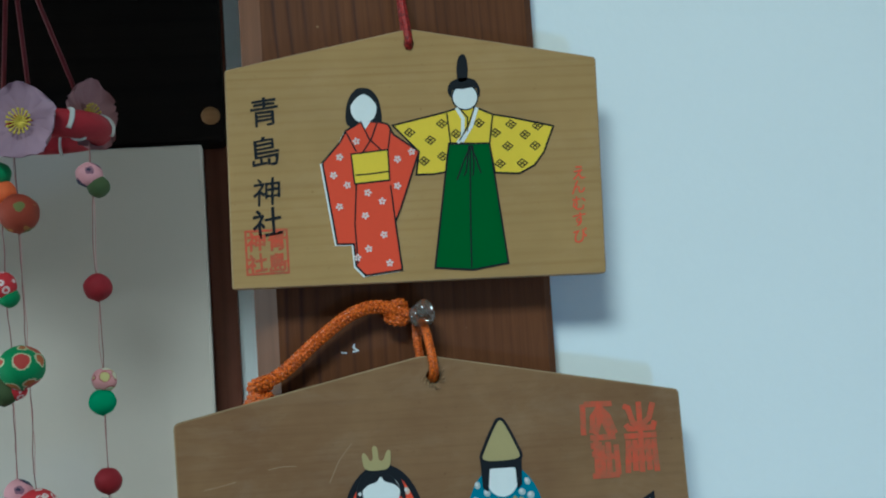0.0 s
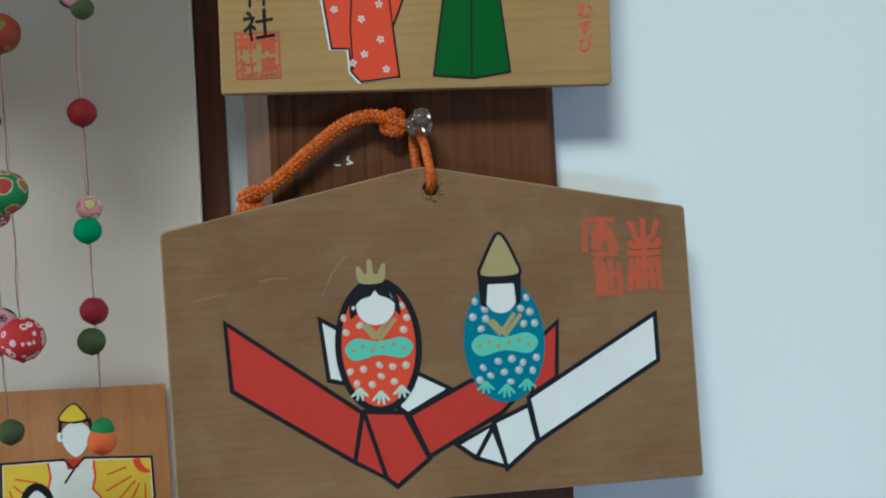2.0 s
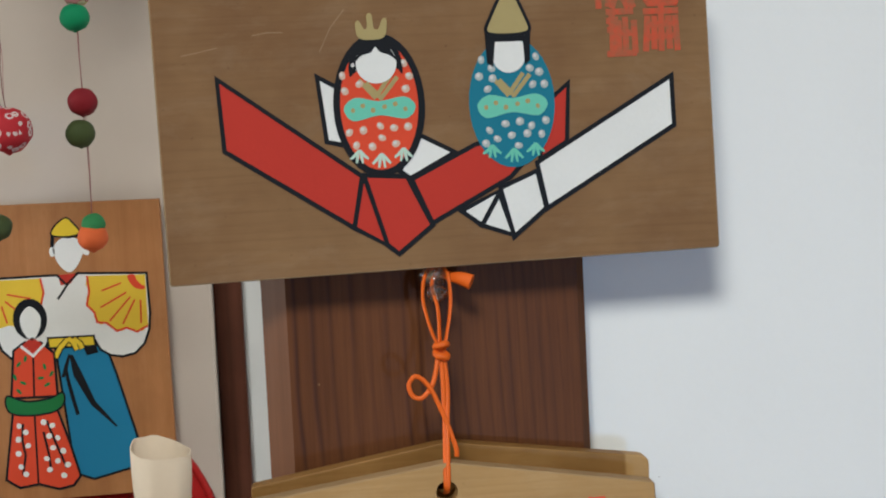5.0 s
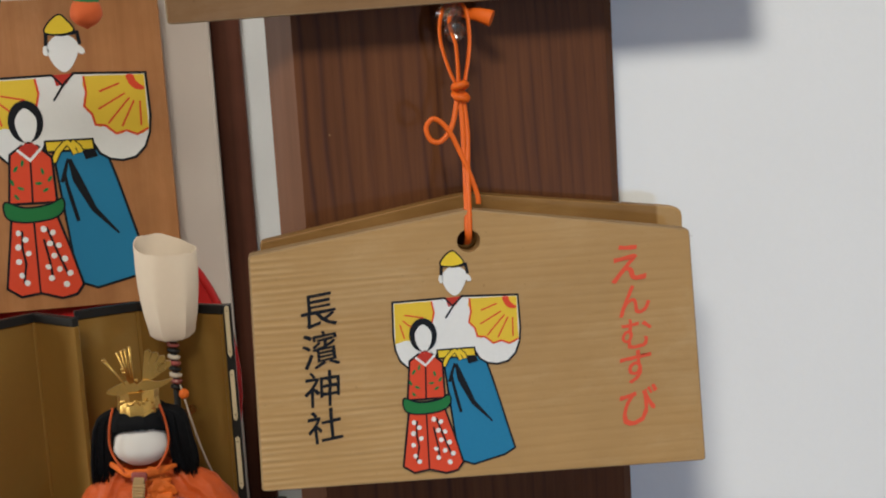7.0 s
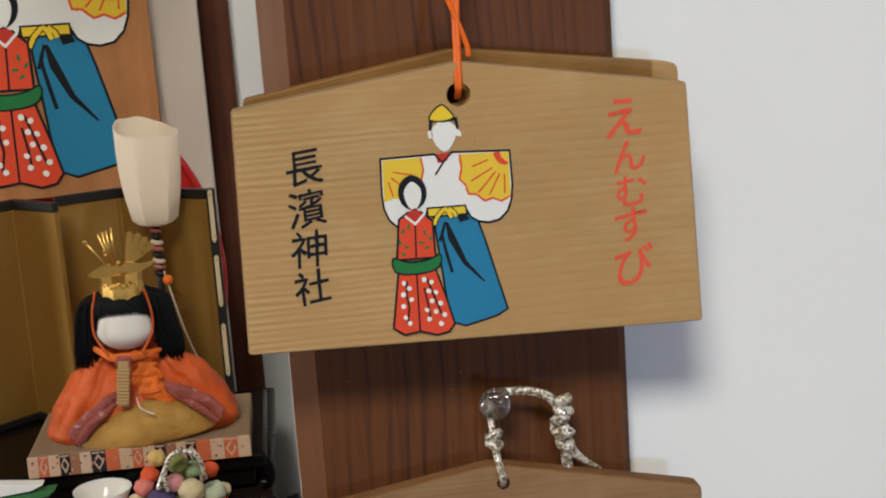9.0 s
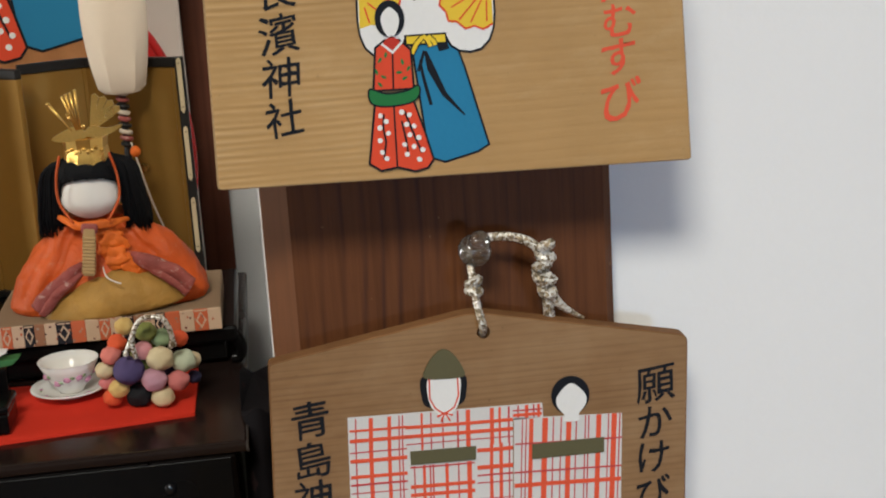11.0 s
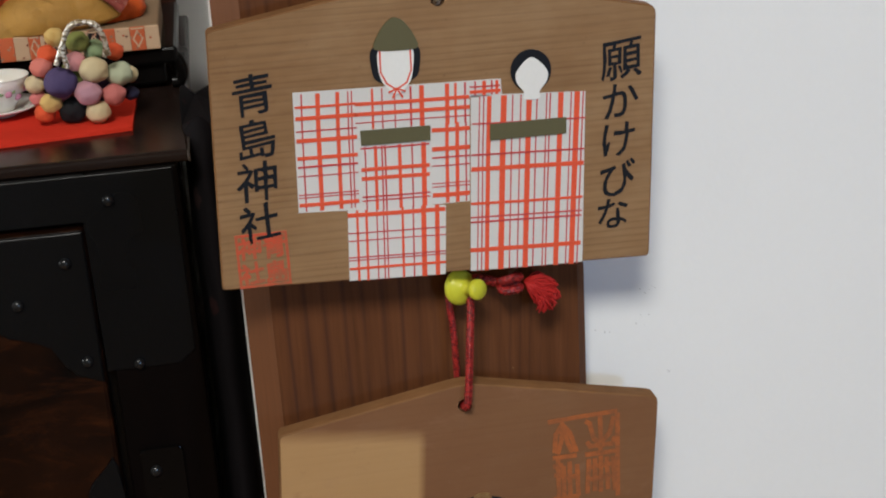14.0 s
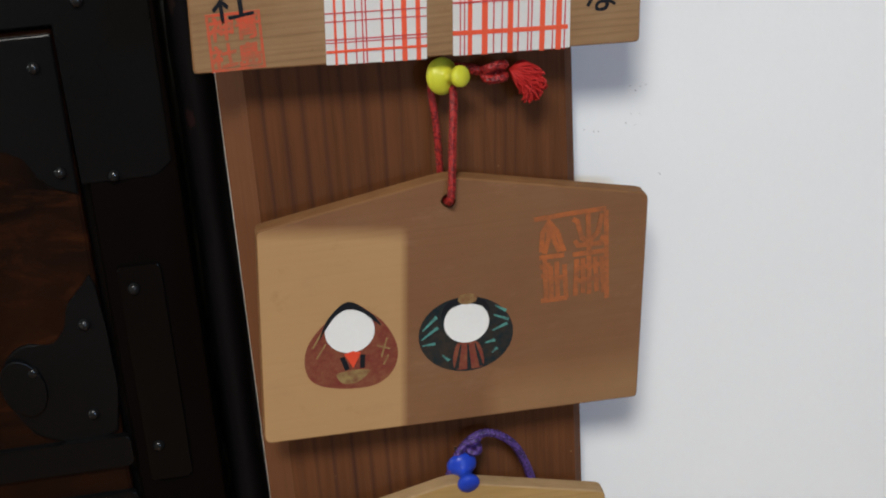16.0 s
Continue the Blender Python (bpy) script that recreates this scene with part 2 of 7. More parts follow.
def clear_plastic(name):
    """Clear polystyrene: refracting, slightly hazy, letting some light straight through, with a glossy skin."""
    m, nodes, links, bsdf = shader(name)
    bsdf.inputs["Base Color"].default_value = (1, 1, 1, 1)
    bsdf.inputs["Transmission Weight"].default_value = 1.0
    bsdf.inputs["Roughness"].default_value = 0.02
    bsdf.inputs["IOR"].default_value = 1.45
    clear = nodes.new("ShaderNodeBsdfTransparent")
    clear.inputs[0].default_value = (0.97, 0.97, 0.97, 1)
    gloss = nodes.new("ShaderNodeBsdfGlossy")
    gloss.inputs["Roughness"].default_value = 0.06
    both = nodes.new("ShaderNodeMixShader")
    both.inputs[0].default_value = 0.50
    skin = nodes.new("ShaderNodeMixShader")
    fres = nodes.new("ShaderNodeFresnel")
    fres.inputs[0].default_value = 2.1
    haze = nodes.new("ShaderNodeBsdfDiffuse")
    haze.inputs[0].default_value = (0.8, 0.79, 0.78, 1)
    dull = nodes.new("ShaderNodeMixShader")
    dull.inputs[0].default_value = 0.05
    links.new(bsdf.outputs[0], dull.inputs[1])
    links.new(haze.outputs[0], dull.inputs[2])
    links.new(dull.outputs[0], both.inputs[1])
    links.new(clear.outputs[0], both.inputs[2])
    links.new(fres.outputs[0], skin.inputs[0])
    links.new(both.outputs[0], skin.inputs[1])
    links.new(gloss.outputs[0], skin.inputs[2])
    links.new(skin.outputs[0], nodes["Material Output"].inputs["Surface"])
    return m


def glow(name, colour, power):
    m, nodes, links, bsdf = shader(name)
    bsdf.inputs["Base Color"].default_value = (*colour, 1)
    bsdf.inputs["Emission Color"].default_value = (*colour, 1)
    bsdf.inputs["Emission Strength"].default_value = power
    return m


PLASTER = plain("white_plaster", (0.85, 0.85, 0.845), 0.85, var=0.03, scale=60, relief=0.25, spec=0.2)
# unseen room walls and ceiling, toned darker to limit bounced light
ROOM = plain("sand_coloured_plaster", (0.36, 0.335, 0.295), 0.85, var=0.04, scale=60, relief=0.25)
CEILING = plain("ceiling_board", (0.42, 0.36, 0.28), 0.8, var=0.05, scale=20)
FLOOR = wood("floor_boards", (0.20, 0.11, 0.05), (0.36, 0.22, 0.11), "x", 30, 0.35)
POST = post_wood("dark_stained_post", (0.148, 0.058, 0.023), (0.086, 0.033, 0.014), (0.034, 0.015, 0.015))
# chamfer wood paler than the post, its side light put into the colour
LIT_CHAMFER = wood("lit_chamfer_wood", (0.098, 0.038, 0.016), (0.170, 0.069, 0.029), "z", 160, 0.5, 0.2, 0.06, 1.0, 0.20, 0.12)
STRIP = wood("dark_red_brown_trim", (0.070, 0.024, 0.014), (0.150, 0.054, 0.032), "z", 90, 0.45, 0.7)
# near black: the shade in the alcove's top is put into the colour
BEAM = wood("shade_dark_beam_wood", (0.004, 0.003, 0.003), (0.010, 0.007, 0.006), "x", 60, 0.7, 0.6, 0.2, 1.0, 0.05)
PANEL = plain("cream_panel_paper", (0.535, 0.463, 0.402), 0.85, var=0.04, scale=30, relief=0.1, spec=0.2)

EMA_PALE = wood("pale_cedar_board", (0.290, 0.160, 0.052), (0.405, 0.254, 0.094), "x", 260, 0.6, 0.45, 0.08, 0.8, 0.10, 0.14, 3.0, 0.6, None, ((0.44, 0.30, 0.15), 0.3))
EMA_AGED = wood("aged_brown_board", (0.142, 0.074, 0.031), (0.254, 0.147, 0.067), "x", 300, 0.6, 0.16, 0.10, 1.2, 0.10, 0.28, 3.0, 0.6, (0.74, 0.68, 0.66), ((0.33, 0.235, 0.15), 0.30), 0.06)
EMA_RIDGED = wood("ridged_honey_board", (0.365, 0.205, 0.072), (0.455, 0.276, 0.106), "x", 330, 0.50, 0.10, 0.22, 0.5, 0.16, 0.12, 2.0, 0.6, None, ((0.52, 0.36, 0.18), 0.5), 0.11)
EMA_GRAINED = wood("grained_tan_board", (0.162, 0.090, 0.043), (0.322, 0.199, 0.098), "x", 420, 0.55, 0.42, 0.12, 1.0, 0.14, 0.24, 4.0, 0.8, (0.76, 0.68, 0.60), ((0.36, 0.24, 0.135), 0.30), 0.05)
EMA_BACK = wood("orange_cedar_board", (0.28, 0.108, 0.036), (0.49, 0.225, 0.085), "z", 55, 0.5, 0.35, 0.1, 1.2, 0.16, 0.22, 3.0, 1.0, None, ((0.52, 0.27, 0.12), 0.3))


def ridged_wood(base, name):
    """A board with soft raised growth ridges, strong at one end and lost in fine grain at the other; their highlights
    are put into the colour.
    """
    m = base.copy()
    m.name = name
    nodes, links = m.node_tree.nodes, m.node_tree.links
    bsdf = nodes["Principled BSDF"]
    old = bsdf.inputs["Base Color"].links[0].from_socket
    free = coords(nodes, links)
    sep = nodes.new("ShaderNodeSeparateXYZ")
    links.new(free, sep.inputs[0])
    sway = noise_tex(nodes, links, coords(nodes, links, (0.12, 1, 1)), 60, 3, 0.5)
    phase = math_node(nodes, links, "ADD", math_node(nodes, links, "MULTIPLY", sep.outputs[2], 470 * 6.28), math_node(nodes, links, "MULTIPLY", sway, 16.0))
    wave = math_node(nodes, links, "MULTIPLY_ADD", math_node(nodes, links, "SINE", phase), 0.5)
    wave.node.inputs[2].default_value = 0.5
    patchy = ramp(nodes, links, noise_tex(nodes, links, coords(nodes, links, (0.35, 1, 1)), 70, 4, 0.6), [(0.36, (0.1, 0.1, 0.1)), (0.66, (1, 1, 1))])
    end = math_node(nodes, links, "MULTIPLY_ADD", sep.outputs[0], -16.0, True)
    end.node.inputs[2].default_value = 0.10
    amount = math_node(nodes, links, "MULTIPLY", math_node(nodes, links, "MULTIPLY", wave, patchy), end)
    # pale highlights on the ridges, mixed into the base colour
    colour = mix(nodes, links, math_node(nodes, links, "MULTIPLY", amount, 0.42), old, (0.60, 0.42, 0.21))
    links.new(colour, bsdf.inputs["Base Color"])
    ridge = nodes.new("ShaderNodeBump")
    ridge.inputs["Strength"].default_value, ridge.inputs["Distance"].default_value = 0.20, 0.0010
    links.new(amount, ridge.inputs["Height"])
    links.new(bsdf.inputs["Normal"].links[0].from_socket, ridge.inputs["Normal"])
    links.new(ridge.outputs[0], bsdf.inputs["Normal"])
    return m


def bleached_wood():
    """A brown board of which one part, once covered by another board, has kept its pale colour."""
    m = EMA_AGED.copy()
    m.name = "partly_bleached_board"
    nodes, links = m.node_tree.nodes, m.node_tree.links
    bsdf = nodes["Principled BSDF"]
    old = bsdf.inputs["Base Color"].links[0].from_socket
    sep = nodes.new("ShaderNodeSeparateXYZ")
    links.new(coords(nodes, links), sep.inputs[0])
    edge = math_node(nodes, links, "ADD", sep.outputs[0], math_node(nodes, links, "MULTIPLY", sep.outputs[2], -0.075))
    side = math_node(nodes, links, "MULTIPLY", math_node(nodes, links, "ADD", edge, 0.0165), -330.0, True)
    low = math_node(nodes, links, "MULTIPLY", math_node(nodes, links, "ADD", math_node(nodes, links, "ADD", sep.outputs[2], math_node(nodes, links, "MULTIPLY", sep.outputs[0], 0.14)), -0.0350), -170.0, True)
    # the lower right corner is set somewhat paler as well
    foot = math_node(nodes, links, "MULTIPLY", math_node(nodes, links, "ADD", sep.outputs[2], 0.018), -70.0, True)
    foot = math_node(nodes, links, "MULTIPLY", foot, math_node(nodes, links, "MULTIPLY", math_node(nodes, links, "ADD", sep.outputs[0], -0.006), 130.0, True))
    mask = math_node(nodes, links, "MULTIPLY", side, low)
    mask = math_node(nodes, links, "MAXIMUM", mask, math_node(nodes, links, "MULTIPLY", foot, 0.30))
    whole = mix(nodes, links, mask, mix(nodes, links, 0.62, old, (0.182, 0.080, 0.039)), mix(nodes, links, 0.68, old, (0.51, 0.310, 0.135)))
    spots = noise_tex(nodes, links, coords(nodes, links), 95, 5, 0.65)
    whole = mix(nodes, links, ramp(nodes, links, spots, [(0.60, (0, 0, 0)), (0.78, (0.26, 0.26, 0.26))]), whole, (0.150, 0.070, 0.036))
    smear = noise_tex(nodes, links, coords(nodes, links, (0.7, 1, 1.5), (0, 0.5, 0)), 48, 6, 0.7)
    whole = mix(nodes, links, ramp(nodes, links, smear, [(0.56, (0, 0, 0)), (0.78, (0.36, 0.36, 0.36))]), whole, (0.33, 0.19, 0.115))
    links.new(whole, bsdf.inputs["Base Color"])
    return m


EMA_STAINED = bleached_wood()


def half_darkened(base, name):
    """A board set darker all along but for one end."""
    m = base.copy()
    m.name = name
    nodes, links = m.node_tree.nodes, m.node_tree.links
    bsdf = nodes["Principled BSDF"]
    old = bsdf.inputs["Base Color"].links[0].from_socket
    sep = nodes.new("ShaderNodeSeparateXYZ")
    links.new(coords(nodes, links), sep.inputs[0])
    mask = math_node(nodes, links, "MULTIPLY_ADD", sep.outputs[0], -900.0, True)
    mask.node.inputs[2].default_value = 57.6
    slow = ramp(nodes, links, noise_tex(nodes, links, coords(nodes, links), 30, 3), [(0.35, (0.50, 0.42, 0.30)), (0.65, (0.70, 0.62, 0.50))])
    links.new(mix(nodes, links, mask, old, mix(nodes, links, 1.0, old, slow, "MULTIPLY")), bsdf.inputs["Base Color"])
    return m


EMA_DARKENED = half_darkened(EMA_RIDGED, "half_darkened_board")
EMA_RIDGES = ridged_wood(EMA_RIDGED, "honey_board_with_ridges")
RIM_PALE = wood("worn_pale_edge", (0.30, 0.18, 0.08), (0.46, 0.31, 0.16), "x", 300, 0.65, 0.3, 0.1, 1.0, 0.1, 0.3)
RIM_AGED = wood("worn_grey_brown_edge", (0.24, 0.15, 0.075), (0.40, 0.28, 0.155), "x", 300, 0.65, 0.3, 0.1, 1.0, 0.1, 0.35)
RIM_ORANGE = wood("orange_brown_edge", (0.15, 0.066, 0.026), (0.28, 0.142, 0.058), "x", 300, 0.65, 0.3, 0.1, 1.0, 0.1, 0.35)
ORANGE_CORD = thread_cord("orange_cord", (0.70, 0.148, 0.007), (0.50, 0.085, 0.003), 0.0, 0.30, 1900, 0.6)
ORANGE_STRING = plain("orange_string", (0.72, 0.125, 0.008), 0.45, var=0.2, scale=300, relief=0.3)
RED_CORD = thread_cord("red_cord", (0.34, 0.020, 0.018), (0.16, 0.006, 0.006), 0.0, 0.4, 1500)
PURPLE_CORD = thread_cord("purple_cord", (0.085, 0.040, 0.22), (0.030, 0.012, 0.085), 0.0, 0.45, 1500)
SILVER_CORD = thread_cord("silver_gold_cord", (0.80, 0.77, 0.70), (0.46, 0.36, 0.22), 0.45, 0.30, 1100, 0.45)
CLEAR = clear_plastic("clear_plastic")
YELLOW_PLASTIC = plain("yellow_plastic", (0.56, 0.55, 0.035), 0.3, var=0.03, scale=60, relief=0.0)
BLUE_PLASTIC = plain("blue_plastic", (0.02, 0.05, 0.42), 0.3, var=0.03, scale=60, relief=0.0)

# ---- mesh helpers ----
MM = 0.001


def part(name, bm, material, parent=None, label="", smooth=False, m=None, kind=""):
    """Links a bmesh as one mesh object, under a thing or under a part."""
    data = bpy.data.meshes.new(name)
    bmesh.ops.recalc_face_normals(bm, faces=bm.faces)
    if smooth:
        for f in bm.faces:
            f.smooth = True
    bm.to_mesh(data)
    bm.free()
    for mt in material if isinstance(material, (list, tuple)) else [material]:
        data.materials.append(mt)
    ob = new(name, data)
    if parent is not None:
        ob.parent = parent
    if m is not None:
        ob.matrix_basis = m
    return tagged(ob, label, kind=kind)


def thing(name, label, category, m=None, group="", kind=""):
    ob = new(name)
    ob.empty_display_size = 0.02
    if m is not None:
        ob.matrix_basis = m
    return tagged(ob, label, category, group, kind)


def box(bm, x0, x1, y0, y1, z0, z1, bevel=0.0, segs=2, mat=0):
    before = set(bm.faces)
    r = bmesh.ops.create_cube(bm, size=1.0, matrix=Matrix.Translation(((x0 + x1) / 2, (y0 + y1) / 2, (z0 + z1) / 2)) @ Matrix.Diagonal((x1 - x0, y1 - y0, z1 - z0, 1)))
    if bevel:
        bmesh.ops.bevel(bm, geom=list({e for v in r["verts"] for e in v.link_edges}), offset=bevel, segments=segs, profile=0.5, affect="EDGES")
    for f in set(bm.faces) - before:
        f.material_index = mat
    return bm


def boxed(*a, **k):
    return box(bmesh.new(), *a, **k)


def prism(pts, y0, y1, bevel=0.0, bm=None, segs=2):
    """A board of the outline pts (x, z), from the front y0 to the back y1."""
    bm = bm or bmesh.new()
    front = [bm.verts.new((x, y0, z)) for x, z in pts]
    back = [bm.verts.new((x, y1, z)) for x, z in pts]
    n = len(pts)
    ff = bm.faces.new(front)
    fb = bm.faces.new(back[::-1])
    side = [bm.faces.new((front[i], back[i], back[(i + 1) % n], front[(i + 1) % n])) for i in range(n)]
    if bevel:
        edges = {e for f in (ff, fb) for e in f.edges}
        bmesh.ops.bevel(bm, geom=list(edges), offset=bevel, segments=segs, profile=0.5, affect="EDGES")
    return bm


def inset(pts, d):
    """The closed outline pts moved inwards by d."""
    out, n = [], len(pts)
    turn = sum(pts[i][0] * pts[(i + 1) % n][1] - pts[(i + 1) % n][0] * pts[i][1] for i in range(n))
    for i in range(n):
        a, p, b = Vector(pts[i - 1]), Vector(pts[i]), Vector(pts[(i + 1) % n])
        u, v = (p - a).normalized(), (b - p).normalized()
        m = Vector((-u.y - v.y, u.x + v.x)).normalized() * (1 if turn > 0 else -1)
        k = d / max(0.5, abs(m.dot(Vector((-u.y, u.x)))))
        out.append((p.x + m.x * k, p.y + m.y * k))
    return out


def holed(pts, hole, r, y0, y1, bevel=0.0):
    """A board of the outline pts, its edges eased, with a round hole bored through it at hole."""
    bm = bmesh.new()
    ring = [(hole[0] + r * math.cos(2 * math.pi * k / 20), hole[1] + r * math.sin(2 * math.pi * k / 20)) for k in range(20)]
    steps = [(bevel, y0), (bevel * 0.30, y0 + bevel * 0.30), (0.0, y0 + bevel), (0.0, y1 - bevel), (bevel * 0.30, y1 - bevel * 0.30), (bevel, y1)]
    around = [[bm.verts.new((x, y, z)) for x, z in (inset(pts, d) if d else pts)] for d, y in steps]
    bore = [[bm.verts.new((x, y, z)) for x, z in ring] for y in (y0, y1)]
    for line, hoop in ((around[0], bore[0]), (around[-1], bore[1])):
        es = [bm.edges.new((vs[i], vs[(i + 1) % len(vs)])) for vs in (line, hoop) for i in range(len(vs))]
        bmesh.ops.triangle_fill(bm, edges=es, use_beauty=True, use_dissolve=False)
    for a, b in list(zip(around, around[1:])) + [(bore[0], bore[1])]:
        for i in range(len(a)):
            k = (i + 1) % len(a)
            bm.faces.new((a[i], a[k], b[k], b[i]))
    return bm


def spline(pts, steps=6, closed=False):
    """A smooth curve through pts."""
    P = [Vector(p) for p in pts]
    n, out = len(P), []
    for i in range(n if closed else n - 1):
        a, b, c, d = (P[(i + k) % n] if closed else P[min(max(i + k, 0), n - 1)] for k in (-1, 0, 1, 2))
        for s in range(steps):
            t = s / steps
            out.append(0.5 * (2 * b + (c - a) * t + (2 * a - 5 * b + 4 * c - d) * t * t + (3 * b - a - 3 * c + d) * t ** 3))
    if not closed:
        out.append(P[-1])
    return out


def frames_along(path):
    """Tangent and two crosswise directions at each point of a path, turning as little as may be."""
    n = len(path)
    tang = [(path[min(i + 1, n - 1)] - path[max(i - 1, 0)]).normalized() for i in range(n)]
    up = Vector((0, -1, 0)) if abs(tang[0].y) < 0.9 else Vector((1, 0, 0))
    out = []
    for t in tang:
        s = t.cross(up)
        s = s.normalized() if s.length > 1e-6 else Vector((1, 0, 0))
        up = s.cross(t).normalized()
        out.append((t, s, up))
    return out


def tube(path, radius, sides=8, bm=None, flat=1.0, mat=0):
    """A round bar along a path; radius may be a function of 0 to 1; flat squeezes it crosswise."""
    bm = bm or bmesh.new()
    path = [Vector(p) for p in path]
    n, rings = len(path), []
    for i, (p, (t, s, u)) in enumerate(zip(path, frames_along(path))):
        r = radius(i / (n - 1)) if callable(radius) else radius
        rings.append([bm.verts.new(p + s * (r * math.cos(a)) + u * (r * flat * math.sin(a))) for a in (2 * math.pi * k / sides for k in range(sides))])
    for a, b in zip(rings, rings[1:]):
        for k in range(sides):
            f = bm.faces.new((a[k], a[(k + 1) % sides], b[(k + 1) % sides], b[k]))
            f.smooth, f.material_index = True, mat
    for ring in (rings[0], rings[-1]):
        f = bm.faces.new(ring)
        f.material_index = mat
    return bm


def braid(path, radius, strands=4, pitch=0.012, bm=None, step=0.0003, relief=0.30):
    """A braided cord: one woven surface whose strands wind both ways, passing over and under each other."""
    bm = bm or bmesh.new()
    path = [Vector(p) for p in path]
    lens = [0.0]
    for a, b in zip(path, path[1:]):
        lens.append(lens[-1] + (b - a).length)
    n = max(8, int(lens[-1] / step))
    pts, j = [], 0
    for i in range(n + 1):
        d = lens[-1] * i / n
        while j < len(lens) - 2 and lens[j + 1] < d:
            j += 1
        k = (d - lens[j]) / max(1e-9, lens[j + 1] - lens[j])
        pts.append(path[j].lerp(path[j + 1], k))
    rad = radius if callable(radius) else (lambda s: radius)
    sides, rings = strands * 7, []
    for i, (p, (t, s, u)) in enumerate(zip(pts, frames_along(pts))):
        r, along, ring = rad(i / n), strands * lens[-1] * i / n / pitch, []
        for q in range(sides):
            a = 2 * math.pi * q / sides
            f, g = strands * q / sides + along + 4000.0, strands * q / sides - along + 4000.0
            turn = (int(f) + int(g)) % 4
            across, length = (f, g) if turn < 2 else (g, f)
            x, y = 2 * (across % 1) - 1, (turn % 2) + (length % 1) - 1
            h = math.sqrt(max(0.0, 1 - 0.97 * x * x)) * (1 - 0.50 * y * y)
            w = r * (1 - relief + relief * h)
            ring.append(bm.verts.new(p + s * (w * math.cos(a)) + u * (w * math.sin(a))))
        rings.append(ring)
    for a, b in zip(rings, rings[1:]):
        for k in range(sides):
            bm.faces.new((a[k], a[(k + 1) % sides], b[(k + 1) % sides], b[k])).smooth = True
    for ring in (rings[0], rings[-1]):
        bm.faces.new(ring)
    return bm


def lathe(profile, segs=24, bm=None, m=Matrix(), mat=0, smooth=True):
    """Turns a profile of (radius, height) round z."""
    bm = bm or bmesh.new()
    rings = []
    for r, z in profile:
        if r < 1e-7:
            rings.append([bm.verts.new(m @ Vector((0, 0, z)))])
        else:
            rings.append([bm.verts.new(m @ Vector((r * math.cos(a), r * math.sin(a), z))) for a in (2 * math.pi * k / segs for k in range(segs))])
    for a, b in zip(rings, rings[1:]):
        for k in range(segs):
            q = (k + 1) % segs
            vs = [a[0], b[k], b[q]] if len(a) == 1 else ([a[k], a[q], b[0]] if len(b) == 1 else [a[k], a[q], b[q], b[k]])
            if len(a) == 1 and len(b) == 1:
                continue
            f = bm.faces.new(vs)
            f.smooth, f.material_index = smooth, mat
    return bm


def ball(bm, c, r, squash=(1, 1, 1), rough=0.0, seed=0, subdiv=3, mat=0):
    got = bmesh.ops.create_icosphere(bm, subdivisions=subdiv, radius=1.0)
    for v in got["verts"]:
        k = 1 + rough * noise.noise(v.co * 1.6 + Vector((seed * 3.7, seed, 0)))
        v.co = Vector(c) + Vector((v.co.x * r * squash[0] * k, v.co.y * r * squash[1] * k, v.co.z * r * squash[2] * k))
    for f in {f for v in got["verts"] for f in v.link_faces}:
        f.smooth, f.material_index = True, mat
    return bm


def oval(cx, cz, rx, rz, n=28, lean=0.0):
    c, s = math.cos(lean), math.sin(lean)
    return [(cx + rx * math.cos(a) * c - rz * math.sin(a) * s, cz + rx * math.cos(a) * s + rz * math.sin(a) * c) for a in (2 * math.pi * k / n for k in range(n))]


def soft(pts, steps=5):
    """A smooth closed outline through pts."""
    return [(v.x, v.y) for v in spline([(x, z, 0) for x, z in pts], steps, True)]


def ribbon(pts, width, bm, y0, y1, closed=False, ends=True):
    """A brush line of even width along pts (x, z), as a thin raised strip."""
    P = [Vector((x, z)) for x, z in pts]
    n = len(P)
    left, right = [], []
    for i, p in enumerate(P):
        a = P[i - 1] if closed or i else p
        b = P[(i + 1) % n] if closed or i < n - 1 else p
        d1, d2 = (p - a), (b - p)
        d1 = d1.normalized() if d1.length > 1e-9 else d2.normalized()
        d2 = d2.normalized() if d2.length > 1e-9 else d1
        t = d1 + d2
        t = t.normalized() if t.length > 1e-6 else d1
        nrm = Vector((-t.y, t.x))
        k = min(2.0, 1 / max(0.4, nrm.dot(Vector((-d1.y, d1.x)))))
        w = width(i / max(1, n - 1)) if callable(width) else width
        left.append(p + nrm * (w * k / 2))
        right.append(p - nrm * (w * k / 2))
    vl = [[bm.verts.new((q.x, y, q.y)) for y in (y0, y1)] for q in left]
    vr = [[bm.verts.new((q.x, y, q.y)) for y in (y0, y1)] for q in right]
    for i in range(n if closed else n - 1):
        j = (i + 1) % n
        for quad in ((vl[i][0], vr[i][0], vr[j][0], vl[j][0]), (vl[i][0], vl[j][0], vl[j][1], vl[i][1]), (vr[i][0], vr[i][1], vr[j][1], vr[j][0])):
            bm.faces.new(quad)
    return bm


# ---- painted boards: outlines in millimetres from the board's centre ----
PAINT = {}


def paint(name, colour, rough=0.55):
    if name not in PAINT:
        PAINT[name] = plain("paint_" + name, colour, rough, var=0.08, scale=150, relief=0.2, spec=0.1)
    return PAINT[name]


